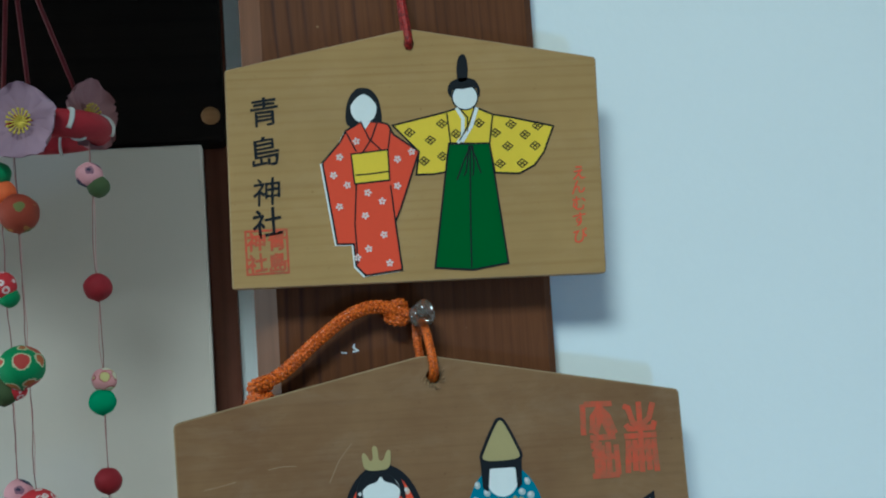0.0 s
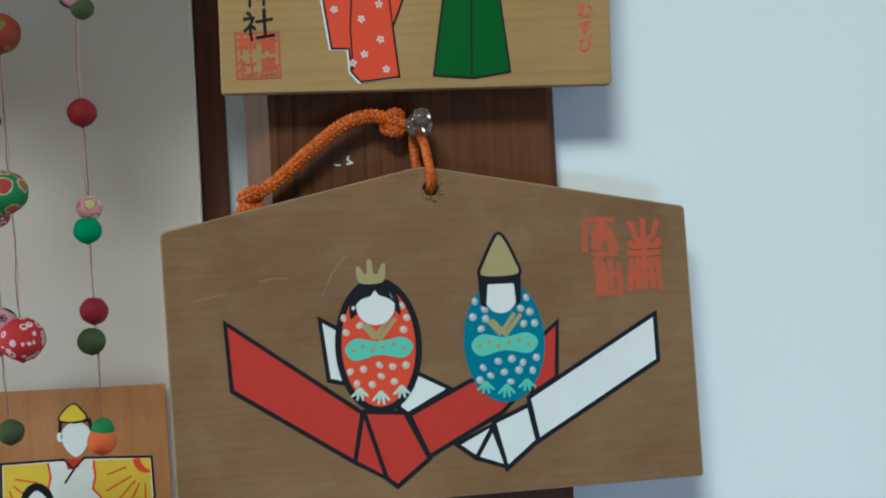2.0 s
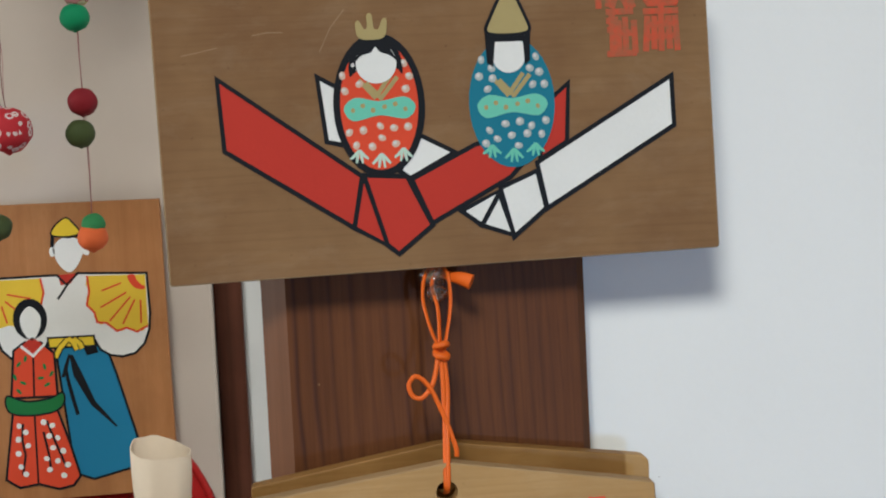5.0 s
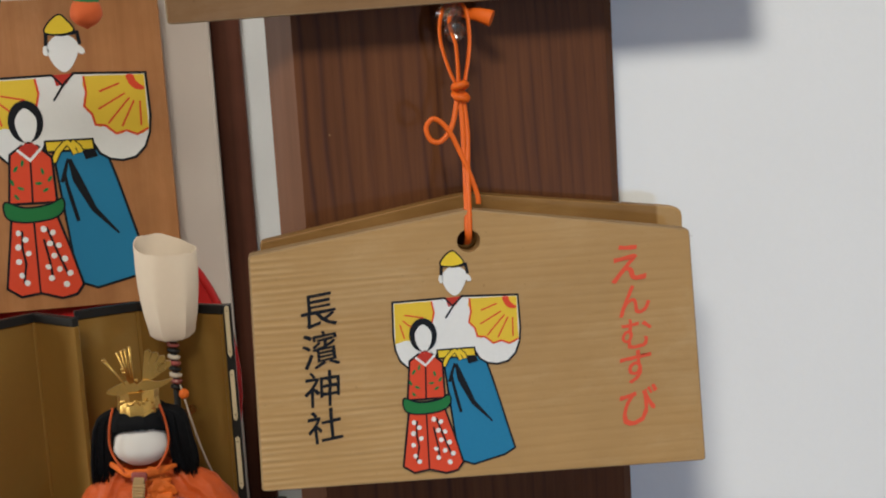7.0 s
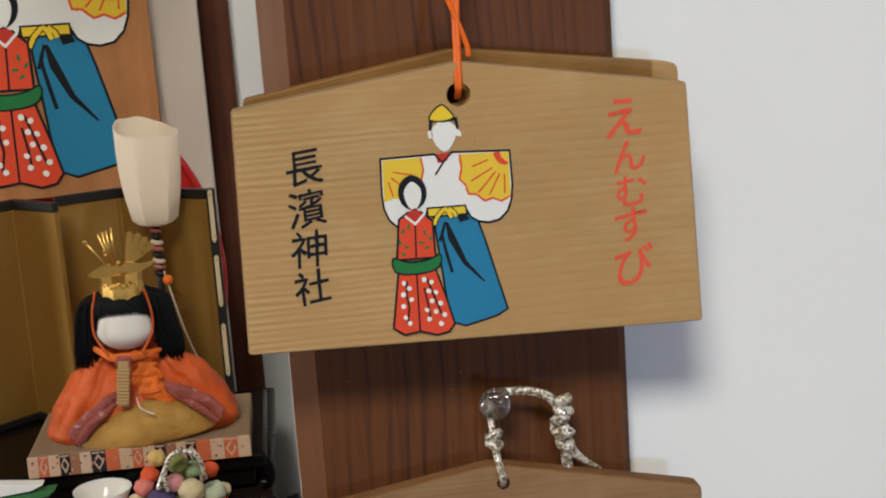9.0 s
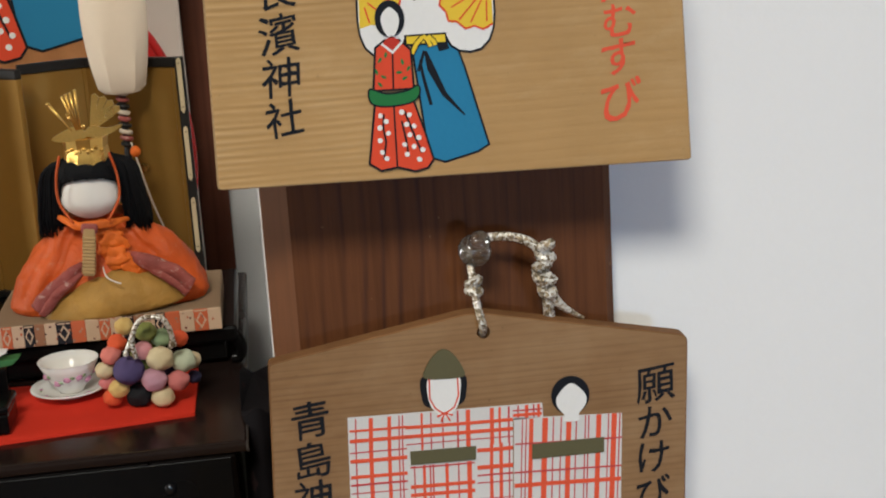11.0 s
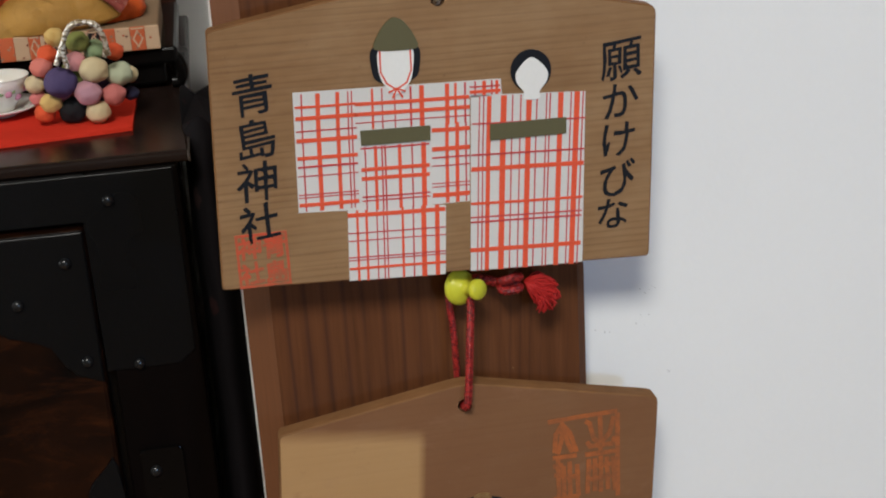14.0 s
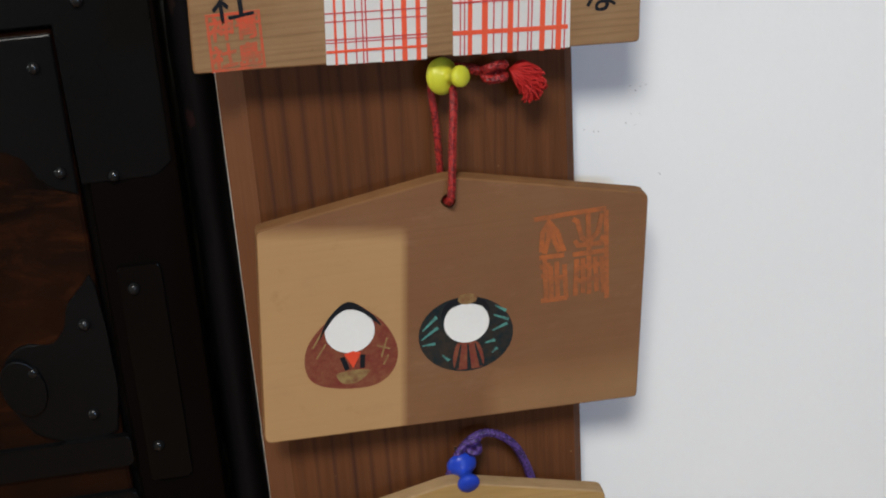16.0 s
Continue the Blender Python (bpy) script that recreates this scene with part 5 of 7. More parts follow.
p4.words("written_character", "青島神社", [(-55.5, 24.3), (-55.8, 10.4), (-56.9, -3), (-57.5, -16.4)], [13.4, 13.4, 13.6, 12.8], INK, 2, 0.010, label="black brush writing")
p4.words("written_character", "願かけびな", [(58.6, 24.1), (58.3, 11.2), (57.4, -1.7), (57.1, -14.6), (55.2, -26.2)], [13.8, 12.8, 12.8, 12.8, 11.8], INK, 2, 0.010, label="black brush writing")
seal(p4, -65.3, -20.2, -49.9, -37.2, "青島神社", SEAL, 7.8)

# the fifth plaque: two round dolls
p5.fill("painted_body", soft([(-35.7, 12.3), (-42.7, 6.9), (-49.9, -0.9), (-52.2, -8.8), (-50, -15.8), (-41.6, -19.4), (-29.9, -19.9), (-22.9, -15.1), (-20.8, -7.1), (-23.7, 1.6), (-28.3, 7.1)]), MAROON, 1)
p5.fill("painted_head", oval(-36.2, 1.6, 8.3, 8.0), WHITE, 3)
p5.fill("painted_hair", soft([(-46.5, 0), (-43, 7), (-36, 12.4), (-28.8, 7.4), (-25.6, 2.4), (-28.2, 4.6), (-31.5, 8.0), (-36.2, 9.8), (-40.6, 7.6), (-44, 3.4)]), INK, 4)
p5.fill("painted_collar", [(-38.8, -6.8), (-36.2, -12.2), (-33.2, -6.8), (-36, -5.8)], RED, 4)
p5.lines("painted_lapel", [[(-39.6, -7.6), (-38.2, -12.6)], [(-32.6, -7.6), (-33.2, -12.6)]], 1.7, INK, 4)
p5.fill("painted_fan", soft([(-42, -14), (-38, -13.2), (-33, -13.2), (-30.8, -14.2), (-35, -17.6), (-40, -17.6)]), DARK_GOLD, 4)
p5.lines("painted_spray", [[(-49, -3), (-45, 3)], [(-48, -7), (-44.5, -2)], [(-26.5, -9.5), (-24, -2.5)], [(-27.6, -5), (-23.4, -6.8)], [(-26, -12.5), (-24, -9)]], 0.5, DARK_GOLD, 3)
p5.fill("painted_body", oval(2.6, -5.4, 16.2, 14.0, 36, -0.1), DARK_TEAL, 1)
p5.fill("painted_lining", soft([(-0.6, -8.6), (6.4, -8.8), (8.0, -17.6), (3, -18.6), (-2.2, -17.4)]), MAROON, 2)
p5.fill("painted_head", oval(3.0, -0.9, 7.7, 7.6), WHITE, 3)
p5.fill("painted_hair", soft([(-5.6, 2.0), (-3.6, 6.8), (3.2, 8.8), (9.4, 6.6), (11.2, 2.2), (8.4, 4.6), (3, 6.2), (-2.4, 4.8)]), INK, 4)
p5.fill("painted_hat", oval(3.7, 7.8, 3.2, 1.9), DARK_GOLD, 5)
p5.lines("painted_spray", [[(-12, -2), (-7, 2.5)], [(-12.6, -5.4), (-6.8, -1.4)], [(-12.4, -7.6), (-8, -7.4)], [(13, 4), (16.6, 1.6)], [(12.4, 0.6), (17.4, -1.8)], [(11.6, -5.2), (16.8, -3.2)], [(-6, -12), (-3.8, -14.4)], [(9, -9.4), (12.4, -9)], [(11, -13.6), (13, -12)]], lambda f: 0.4 + 0.7 * f, DULL_MINT, 3)
p5.lines("painted_fold", [[(0.6, -9), (-1.4, -18)], [(5.4, -9), (7.2, -18)], [(3.0, -9), (3.0, -18.6)]], lambda f: 0.5 + 1.0 * f, DARK_TEAL, 3)
old_seal(p5, 26, 34.2, 26.5, 34, FADED_SEAL, 1.6)

# ---- pins and cords ----


def pushpin(x, z, lean, material, label, y=-0.0085, big=1.0, tip=1.0):
    """A plastic pushpin in the post: needle, wide collar, waist and grip, leaning along lean."""
    ob = thing("pushpin", label, "pushpin", pose(x, 0, z), "pushpins in the post")
    axis = Vector((lean[0], -1, lean[1])).normalized()
    turn = axis.to_track_quat("Z", "Y").to_matrix().to_4x4()
    m = Matrix.Translation((0, y, 0)) @ turn
    prof = [(0, 0), (4.3, 0), (4.9, 0.5), (5.1, 1.4), (4.8, 2.5), (3.9, 3.6), (2.7, 4.5), (2.15, 5.6), (2.1, 7.0), (2.5, 8.2), (3.3, 9.0), (3.65, 9.8), (3.6, 10.8), (3.1, 11.5), (0, 11.8)]
    part("grip", lathe([(r * MM * big * (tip if h > 5 else 1.0), h * MM) for r, h in prof], 28, m=m), material, ob, smooth=True)
    foot = Vector((-axis.x * 0.004, 0.006, -axis.z * 0.004))
    part("needle", tube([Vector((0, y, 0)), foot], 0.0005, 8), STEEL, ob)
    return ob


STEEL = plain("steel", (0.5, 0.5, 0.5), 0.3, 1.0, var=0.05)
pushpin(0.0074, 1.6105, (0.02, 0.24), CLEAR, "clear plastic pushpin holding a thick orange cord", y=-0.0105)
pushpin(0.0045, 1.4735, (0.02, -0.80), CLEAR, "clear plastic pushpin with orange string round it")
pushpin(0.0112, 1.2948, (0.09, 0.66), CLEAR, "clear round pushpin holding a silver cord", big=1.08, tip=0.88, y=-0.0105)
pushpin(0.0140, 1.1725, (0.62, 0.22), YELLOW_PLASTIC, "yellow plastic pushpin holding a red cord", big=1.18, tip=0.80)
pushpin(0.0128, 1.0285, (0.10, -0.30), BLUE_PLASTIC, "blue plastic pushpin holding a purple cord", big=1.08)
pushpin(0.0060, 1.7560, (0.0, 0.1), CLEAR, "clear plastic pushpin holding a red cord")


class Cord:
    """The cord of a plaque: its main strand, under which its other strands and knots hang."""

    def __init__(self, board, label, material):
        self.board, self.label, self.material, self.ob = board, label, material, None

    def add(self, name, bm, material=None, label=""):
        if self.ob is None:
            self.ob = part("cord", bm, material or self.material, self.board.ob, self.label)
            self.ob.matrix_parent_inverse = self.board.ob.matrix_basis.inverted()
            return self.ob
        return part(name, bm, material or self.material, self.ob, label)


def way(pts, y, steps=8):
    """A path from (x, z) or (x, y, z) in millimetres."""
    return spline([(p[0] * MM, (p[1] if len(p) == 3 else y) * MM, p[-1] * MM) for p in pts], steps)


def knot(c, r, seed, squash=(1, 1, 1)):
    """An overhand knot: a short cord wound round itself."""
    rnd = random.Random(seed)
    pts = []
    for k in range(15):
        a = 2 * math.pi * k / 6.5
        b = 2.1 * math.pi * k / 14
        pts.append((c[0] + r * 0.62 * math.cos(a) * squash[0], c[1] + r * 0.5 * math.sin(a) * squash[1], c[2] + r * 0.75 * math.cos(b + 0.6) * squash[2] + rnd.uniform(-0.1, 0.1) * r))
    return spline(pts, 5)


# red cord of the first plaque
c = Cord(p1, "thin red braided cord of the top plaque", RED_CORD)
c.add("strand", braid(way([(8.2, -12.0, 1711.0), (8.2, -19.5, 1713.2), (7.9, -20.2, 1718), (7.2, -17, 1727), (6.4, -9, 1744), (6.0, -6, 1759)], 0), 0.0016, 6, 0.0075, relief=0.42))
c.add("strand", braid(way([(8.0, -11.0, 1711.0), (7.6, -8.5, 1722), (6.6, -6, 1740), (6.0, -5, 1757)], 0), 0.0014, 6, 0.0075, relief=0.42))

# thick orange cord of the second plaque
c = Cord(p2, "thick orange braided cord with a knot", ORANGE_CORD)
c.add("loop", braid(way([(-61, -6.5, 1577), (-54.5, -8, 1587.5), (-45.3, -9.5, 1593), (-32.5, -10, 1603.6), (-19.6, -10, 1612.6), (-9.2, -9.5, 1615.2), (-1, -9, 1612.6), (5, -6.5, 1611)], 0), 0.0028, 8, 0.0135, relief=0.66))
c.add("knot", braid(knot((-0.0545, -0.0085, 1.5860), 0.0044, 1), 0.0027, 8, 0.0135, relief=0.66))
c.add("knot", braid(knot((-0.0020, -0.0075, 1.6125), 0.0042, 2), 0.0026, 8, 0.0135, relief=0.66))
c.add("strand", braid(way([(7.0, -8.0, 1610), (8.2, -15, 1605), (9.2, -20.3, 1597), (9.9, -20.5, 1590), (9.8, -14, 1586.5)], 0), 0.0018, 6, 0.0085, relief=0.40))
c.add("strand", braid(way([(5.5, -6, 1609), (5.6, -6.5, 1600), (7.0, -7, 1590)], 0), 0.0018, 6, 0.0085, relief=0.40))

bm = bmesh.new()
rnd = random.Random(23)
for q in range(26):
    a, r = rnd.uniform(2.6, 6.9), rnd.uniform(2.0, 3.0)
    x, z = 9.7 + r * math.cos(a), 1587.6 + r * math.sin(a)
    b, d = a + rnd.uniform(-0.9, 0.9), rnd.uniform(0.8, 2.4)
    tube(way([(x, -17.1, z), (x + 0.5 * d * math.cos(b), -18.0, z + 0.5 * d * math.sin(b)), (x + d * math.cos(b + 0.4), -17.6 - rnd.random(), z + d * math.sin(b + 0.4))], 0, 2), 0.00013, 4, bm)
p2_fray = part("frayed_fibres", bm, RIM_PALE, p2.ob, "pale fibres round the hole", kind="stuff")
p2_fray.matrix_parent_inverse = p2.ob.matrix_basis.inverted()

# flat orange string of the third plaque
c = Cord(p3, "flat orange string tied in knots", ORANGE_STRING)
FLAT = 0.45
for pts in ([(6, -8, 1476), (1.6, -13, 1474), (-0.2, -17, 1466), (1.6, -20, 1456), (4.2, -22, 1449)],
            [(6, -8, 1474), (3.2, -16, 1470), (4.6, -19, 1462), (4.3, -22, 1449)],
            [(6, -8, 1476), (8.8, -14, 1474), (9.0, -18, 1463), (5.8, -22, 1449)],
            [(5.2, -22, 1449), (6.0, -24, 1436), (5.0, -27.5, 1424), (3.9, -33.4, 1408), (3.5, -33.6, 1403), (3.5, -28, 1400.5)],
            [(4.4, -22, 1449), (4.6, -24, 1438), (4.2, -27, 1424), (3.1, -33.0, 1408), (3.0, -33.4, 1403.4), (3.2, -28, 1400.5)],
            [(3.4, -23, 1446), (1.2, -25, 1438), (-2.6, -26, 1433.4), (-6, -26, 1434), (-7.2, -26, 1438), (-4.6, -26, 1440.6), (-0.4, -26, 1437), (3.6, -27, 1428), (7.2, -29, 1417), (7.6, -29, 1413)]):
    c.add("strand", tube(way(pts, 0, 7), 0.00085, 7, flat=FLAT))
c.add("knot", tube(knot((0.0047, -0.0225, 1.4485), 0.0031, 5), 0.0012, 7))
c.add("bow_end", tube(way([(7.5, -9, 1473.5), (10.5, -13, 1472.5), (13.2, -15, 1472), (16.8, -17, 1470.6)], 0, 6), lambda f: 0.0014 + 0.0014 * f, 9, flat=0.5))

# silver and gold cord of the fourth plaque
c = Cord(p4, "silver and gold braided cord with knots", SILVER_CORD)
FINE = dict(step=0.00026, relief=0.42)
c.add("strand", braid(way([(10, -7, 1296), (9.4, -14, 1290), (9.8, -19, 1281), (11.2, -21, 1273), (11.8, -15, 1268.5)], 0), lambda f: 0.0013, 6, 0.0075, **FINE))
c.add("knot", braid(knot((0.0096, -0.0165, 1.2852), 0.0030, 7, (0.95, 0.9, 0.95)), 0.0015, 6, 0.0072, **FINE))
c.add("strand", braid(way([(10, -7, 1298), (16, -11, 1299.4), (24, -13, 1299.2), (30, -14, 1296.4), (33, -15, 1292)], 0), lambda f: 0.0013 + 0.0006 * f, 6, 0.0075, **FINE))
for q, (x, z, r) in enumerate(((33.6, 1294.2, 3.4), (32.4, 1287.6, 3.4), (33.8, 1282.4, 3.3))):
    c.add("knot", braid(knot((x * MM, -0.015, z * MM), r * MM, 11 + q, (0.95, 0.8, 0.95)), 0.0017, 6, 0.0075, **FINE))
c.add("strand", braid(way([(33.6, -14, 1281), (34.4, -13, 1273), (35.2, -9, 1262)], 0), 0.0019, 6, 0.0075, **FINE))
c.add("cord_end", tube(way([(35, -14, 1279), (39, -14, 1274.5), (46, -13, 1269.5)], 0), lambda f: 0.0022 * (1 - 0.8 * f), 8, flat=0.6))

# red cord of the fifth plaque, with its tassel
c = Cord(p5, "red braided cord ending in a frayed tassel", RED_CORD)
c.add("strand", braid(way([(14, -6, 1174), (11.2, -8, 1169), (12.0, -8.5, 1157), (12.2, -9, 1143), (12.4, -9, 1136)], 0), 0.0012, 6, 0.0069, relief=0.42))
c.add("strand", braid(way([(16.5, -7, 1173), (17.4, -13, 1168), (15.6, -18.5, 1156), (13.9, -21, 1140), (13.0, -21, 1134.6), (12.8, -14, 1132.5)], 0), 0.0014, 6, 0.0072, relief=0.42))
c.add("strand", braid(way([(15, -6, 1174), (22, -8, 1174.2), (28, -10, 1173.2), (34, -11, 1174.5)], 0), 0.0018, 6, 0.0081, relief=0.42))
c.add("knot", braid(knot((0.0312, -0.012, 1.1732), 0.0044, 21, (1.2, 0.7, 0.7)), 0.0016, 6, 0.0081, relief=0.42))
bm = bmesh.new()
rnd = random.Random(5)
for q in range(420):
    a, s = rnd.uniform(-1, 1), rnd.uniform(0.35, 1.0)
    ang = -0.50 + 0.75 * a
    curl = rnd.uniform(-2.5, 2.5)
    reach = 10.0 * s * (1 - 0.15 * abs(a))
    tip = (38.0 + reach * math.cos(ang), -12 - rnd.uniform(-3.4, 3.4), 1171.8 + reach * math.sin(ang) - 1.5)
    mid = (38.0 + 0.55 * reach * math.cos(ang + 0.25 * curl), -12 - rnd.uniform(-3, 3), 1172.4 + 0.55 * reach * math.sin(ang + 0.25 * curl))
    tube(way([(36.2, -12, 1173.2), mid, tip, (tip[0] - 0.4 * curl, tip[1], tip[2] - abs(curl) * 0.5)], 0, 3), lambda f: 0.00042 * (1 - 0.4 * f), 4, bm)
tagged(c.add("tassel", bm, plain("red_fray", (0.38, 0.014, 0.012), 0.6, var=0.2, scale=300)), "bright red frayed threads", kind="stuff")

# purple cord of the lowest plaque
c = Cord(p6, "purple braided cord looped over a pin", PURPLE_CORD)
c.add("loop", braid(way([(6.0, -11, 1004), (6.5, -11, 1016.5), (9.3, -10.5, 1028), (15.9, -10, 1037.5), (24, -10, 1039.7), (32.8, -10, 1032.5), (38.2, -10.5, 1017.5), (39, -10, 1004)], 0), 0.0016, 6, 0.0085, relief=0.42))
c.add("knot", braid(knot((0.0175, -0.010, 1.0360), 0.0032, 31), 0.0014, 6, 0.0075, relief=0.42))

# small blemishes
FLECK = plain("white_fleck", (0.7, 0.7, 0.68), 0.7)
bm = bmesh.new()
ribbon([(-0.0235, 1.5988), (-0.0212, 1.5985)], 0.0005, bm, -0.0002, 0.0002)
ribbon([(-0.0182, 1.6018), (-0.0186, 1.6004), (-0.0170, 1.5992), (-0.0190, 1.5988)], 0.0007, bm, -0.0002, 0.0002)
tagged(part("paint_fleck", bm, FLECK), "small white paint fleck on the post", "paint fleck")
bm = bmesh.new()
rnd = random.Random(9)
for cx, cz, n, s in ((0.0865, 1.155, 5, 0.004), (0.085, 1.143, 4, 0.005), (0.0690, 1.1413, 3, 0.003), (0.0882, 1.3915, 2, 0.001), (0.093, 1.122, 2, 0.002)):
    for q in range(n):
        x, z, r = cx + rnd.uniform(-s, s), cz + rnd.uniform(-s, s) * 0.6, rnd.uniform(0.0001, 0.00024)
        prism(oval(x, z, r, r * rnd.uniform(0.6, 1.4), 7), WALL_Y - 0.0002, WALL_Y + 0.0002, bm=bm)
tagged(part("wall_specks", bm, plain("grey_speck", (0.42, 0.40, 0.39), 0.8)), "tiny grey specks on the white plaster", "specks", kind="stuff")

# ---- the alcove: chest ----
LACQUER = plain("black_lacquer", (0.0036, 0.0031, 0.0030), 0.22, var=0.25, scale=60, relief=0.10, spec=0.10)
IRON = plain("black_iron", (0.0036, 0.0038, 0.0043), 0.30, 0.0, var=0.3, scale=90, relief=0.30, spec=0.16)
KEYAKI = wood("red_brown_lacquered_wood", (0.0022, 0.0012, 0.0009), (0.019, 0.0060, 0.0022), "x", 40, 0.4, 0.9, 0.15, 2.5, 0.12, 0.6, 5.0, 1.0, None, ((0.068, 0.019, 0.005), 0.70), 0.3)
STILE_WOOD = wood("dark_stile_wood", (0.0018, 0.0012, 0.0011), (0.0036, 0.0019, 0.0014), "z", 60, 0.6, 0.9, 0.1, 1.0, 0.05)
CHEST_LID = plain("brown_black_lacquer", (0.016, 0.0095, 0.0078), 0.25, var=0.4, scale=60, relief=0.10, spec=0.2)
PALE_LACQUER = plain("pale_lacquer_edge", (0.055, 0.046, 0.040), 0.4, var=0.6, scale=200, relief=0.3)
STUD = plain("polished_iron", (0.020, 0.021, 0.023), 0.22, 0.6, var=0.2, scale=90, relief=0.1, spec=0.6)
CHEST_TOP = 1.2035
CF = 0.0800
chest = thing("chest", "black lacquered wooden chest with iron fittings", "chest", pose(-0.34, 0.2, 0.0))


def chest_part(name, bm, material, label="", parent=None):
    ob = part(name, bm, material, parent or chest, label)
    if parent is None:
        ob.matrix_parent_inverse = chest.matrix_basis.inverted()
    return ob


chest_part("body", boxed(-0.615, -0.0740, CF + 0.004, 0.335, 0.30, 1.1985, bevel=0.002), LACQUER)
chest_part("top", boxed(-0.620, -0.0690, CF - 0.0015, 0.338, 1.1985, CHEST_TOP, bevel=0.0018, segs=3), CHEST_LID)
chest_part("stile", boxed(-0.1085, -0.0745, CF - 0.0005, CF + 0.01, 0.30, 1.1983, bevel=0.001), STILE_WOOD)
chest_part("pale_edge", tube(spline([(-0.0697, CF - 0.0010, 1.1990), (-0.0699, CF - 0.0011, 1.2020), (-0.0697, CF + 0.004, 1.2030), (-0.0697, CF + 0.05, 1.2030), (-0.0697, CF + 0.09, 1.2030)], 5), 0.0005, 6), PALE_LACQUER)
chest_part("rail", boxed(-0.615, -0.1085, CF - 0.0005, CF + 0.01, 1.1795, 1.1983, bevel=0.001), LACQUER)
door = chest_part("door", boxed(-0.36, -0.1115, CF - 0.003, CF + 0.012, 0.32, 1.1775, bevel=0.0018), KEYAKI, "door of dark figured wood")


def plate(name, pts, parent, y=CF - 0.0042, thick=0.0014, material=IRON):
    return part(name, prism(pts, y, y + thick, 0.0008), material, parent, "black iron plate")


def rounded(x0, x1, z0, z1, r, n=5):
    out = []
    for cx, cz, a0 in ((x1 - r, z1 - r, 0), (x0 + r, z1 - r, 90), (x0 + r, z0 + r, 180), (x1 - r, z0 + r, 270)):
        out += [(cx + r * math.cos(radians(a0 + 90 * k / n)), cz + r * math.sin(radians(a0 + 90 * k / n))) for k in range(n + 1)]
    return out


# iron corner plates of the door: a broad band along its edge with scalloped ends
plate("corner_plate", [(-0.1120, 1.1770), (-0.1640, 1.1770), (-0.1640, 1.1500), (-0.1520, 1.1440), (-0.1450, 1.1370), (-0.1345, 1.1350), (-0.1294, 1.1319), (-0.1262, 1.1235), (-0.1217, 1.1183), (-0.1122, 1.1147)], door)
plate("corner_plate", soft([(-0.1122, 1.0775), (-0.1186, 1.0752), (-0.1240, 1.0700), (-0.1262, 1.0620), (-0.1290, 1.0560), (-0.1343, 1.0534), (-0.1410, 1.0555), (-0.1479, 1.0529), (-0.1530, 1.0450), (-0.1545, 1.0330), (-0.1490, 1.0230), (-0.1420, 1.0130), (-0.1130, 1.0120)], 3), door)
plate("boss", oval(-0.1460, 1.0370, 0.0085, 0.0130, 24, 0.2), door, CF - 0.0058)
plate("band", rounded(-0.36, -0.1088, 0.9960, 1.0099, 0.002), door, CF - 0.0062, 0.0034)
plate("band", rounded(-0.36, -0.1096, 0.9700, 0.9832, 0.002), door, CF - 0.0062, 0.0034)
foot = plate("corner_plate", rounded(-0.1035, -0.0867, 0.9850, 1.0823, 0.0015), chest, CF - 0.0026, 0.0024, LACQUER)
foot.matrix_parent_inverse = chest.matrix_basis.inverted()
corner = chest_part("corner_plate", prism([(-0.1110, 1.1177), (-0.0830, 1.1177), (-0.0765, 1.1230), (-0.0765, 1.1975), (-0.36, 1.1975), (-0.36, 1.1800), (-0.1110, 1.1800)], CF - 0.0012, CF - 0.0004, 0.0004), IRON, "black iron plate")
for x, z, y in ((-0.1013, 1.1872, -0.0019), (-0.1200, 1.1652, -0.0044), (-0.1174, 1.1244, -0.0044), (-0.1395, 1.1505, -0.0044), (-0.0985, 1.1200, -0.0019), (-0.1415, 1.0433, -0.0044), (-0.1188, 1.0610, -0.0044), (-0.1216, 1.0212, -0.0044), (-0.0985, 1.0013, -0.0026), (-0.0980, 1.0728, -0.0026), (-0.1500, 1.1870, -0.0019)):
    bm = bmesh.new()
    ball(bm, (x, CF + y, z), 0.0025, (1, 0.8, 1), subdiv=3)
    chest_part("stud", bm, STUD, "round-headed iron stud")

# dark clutter with faded red and pale print, in between the chest and the wall
# its near-black column is added to cover the lit wall strip
bundle = printed_cloth("dark_clutter_print", (0.006, 0.005, 0.006), (0.030, 0.004, 0.005), (0.022, 0.02, 0.019), 48, 0.20)
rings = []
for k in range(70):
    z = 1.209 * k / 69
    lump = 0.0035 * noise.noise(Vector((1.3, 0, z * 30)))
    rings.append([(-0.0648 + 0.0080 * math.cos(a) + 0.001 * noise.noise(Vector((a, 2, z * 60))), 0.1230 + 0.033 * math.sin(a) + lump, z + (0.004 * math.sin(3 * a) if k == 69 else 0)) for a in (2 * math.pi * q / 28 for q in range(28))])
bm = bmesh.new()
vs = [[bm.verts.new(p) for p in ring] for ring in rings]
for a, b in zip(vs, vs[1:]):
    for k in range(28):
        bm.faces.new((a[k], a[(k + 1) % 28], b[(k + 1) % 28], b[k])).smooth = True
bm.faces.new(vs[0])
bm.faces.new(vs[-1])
tagged(part("gap_clutter", bm, bundle), "dark clutter with faded red print beside the chest, covering the lit wall strip", "cloth")

# ---- the alcove: on the chest ----
FELT = plain("red_felt", (0.62, 0.035, 0.016), 0.9, var=0.08, scale=200, relief=0.5, spec=0.1)
bm = bmesh.new()
nx, ny = 34, 14
grid = []
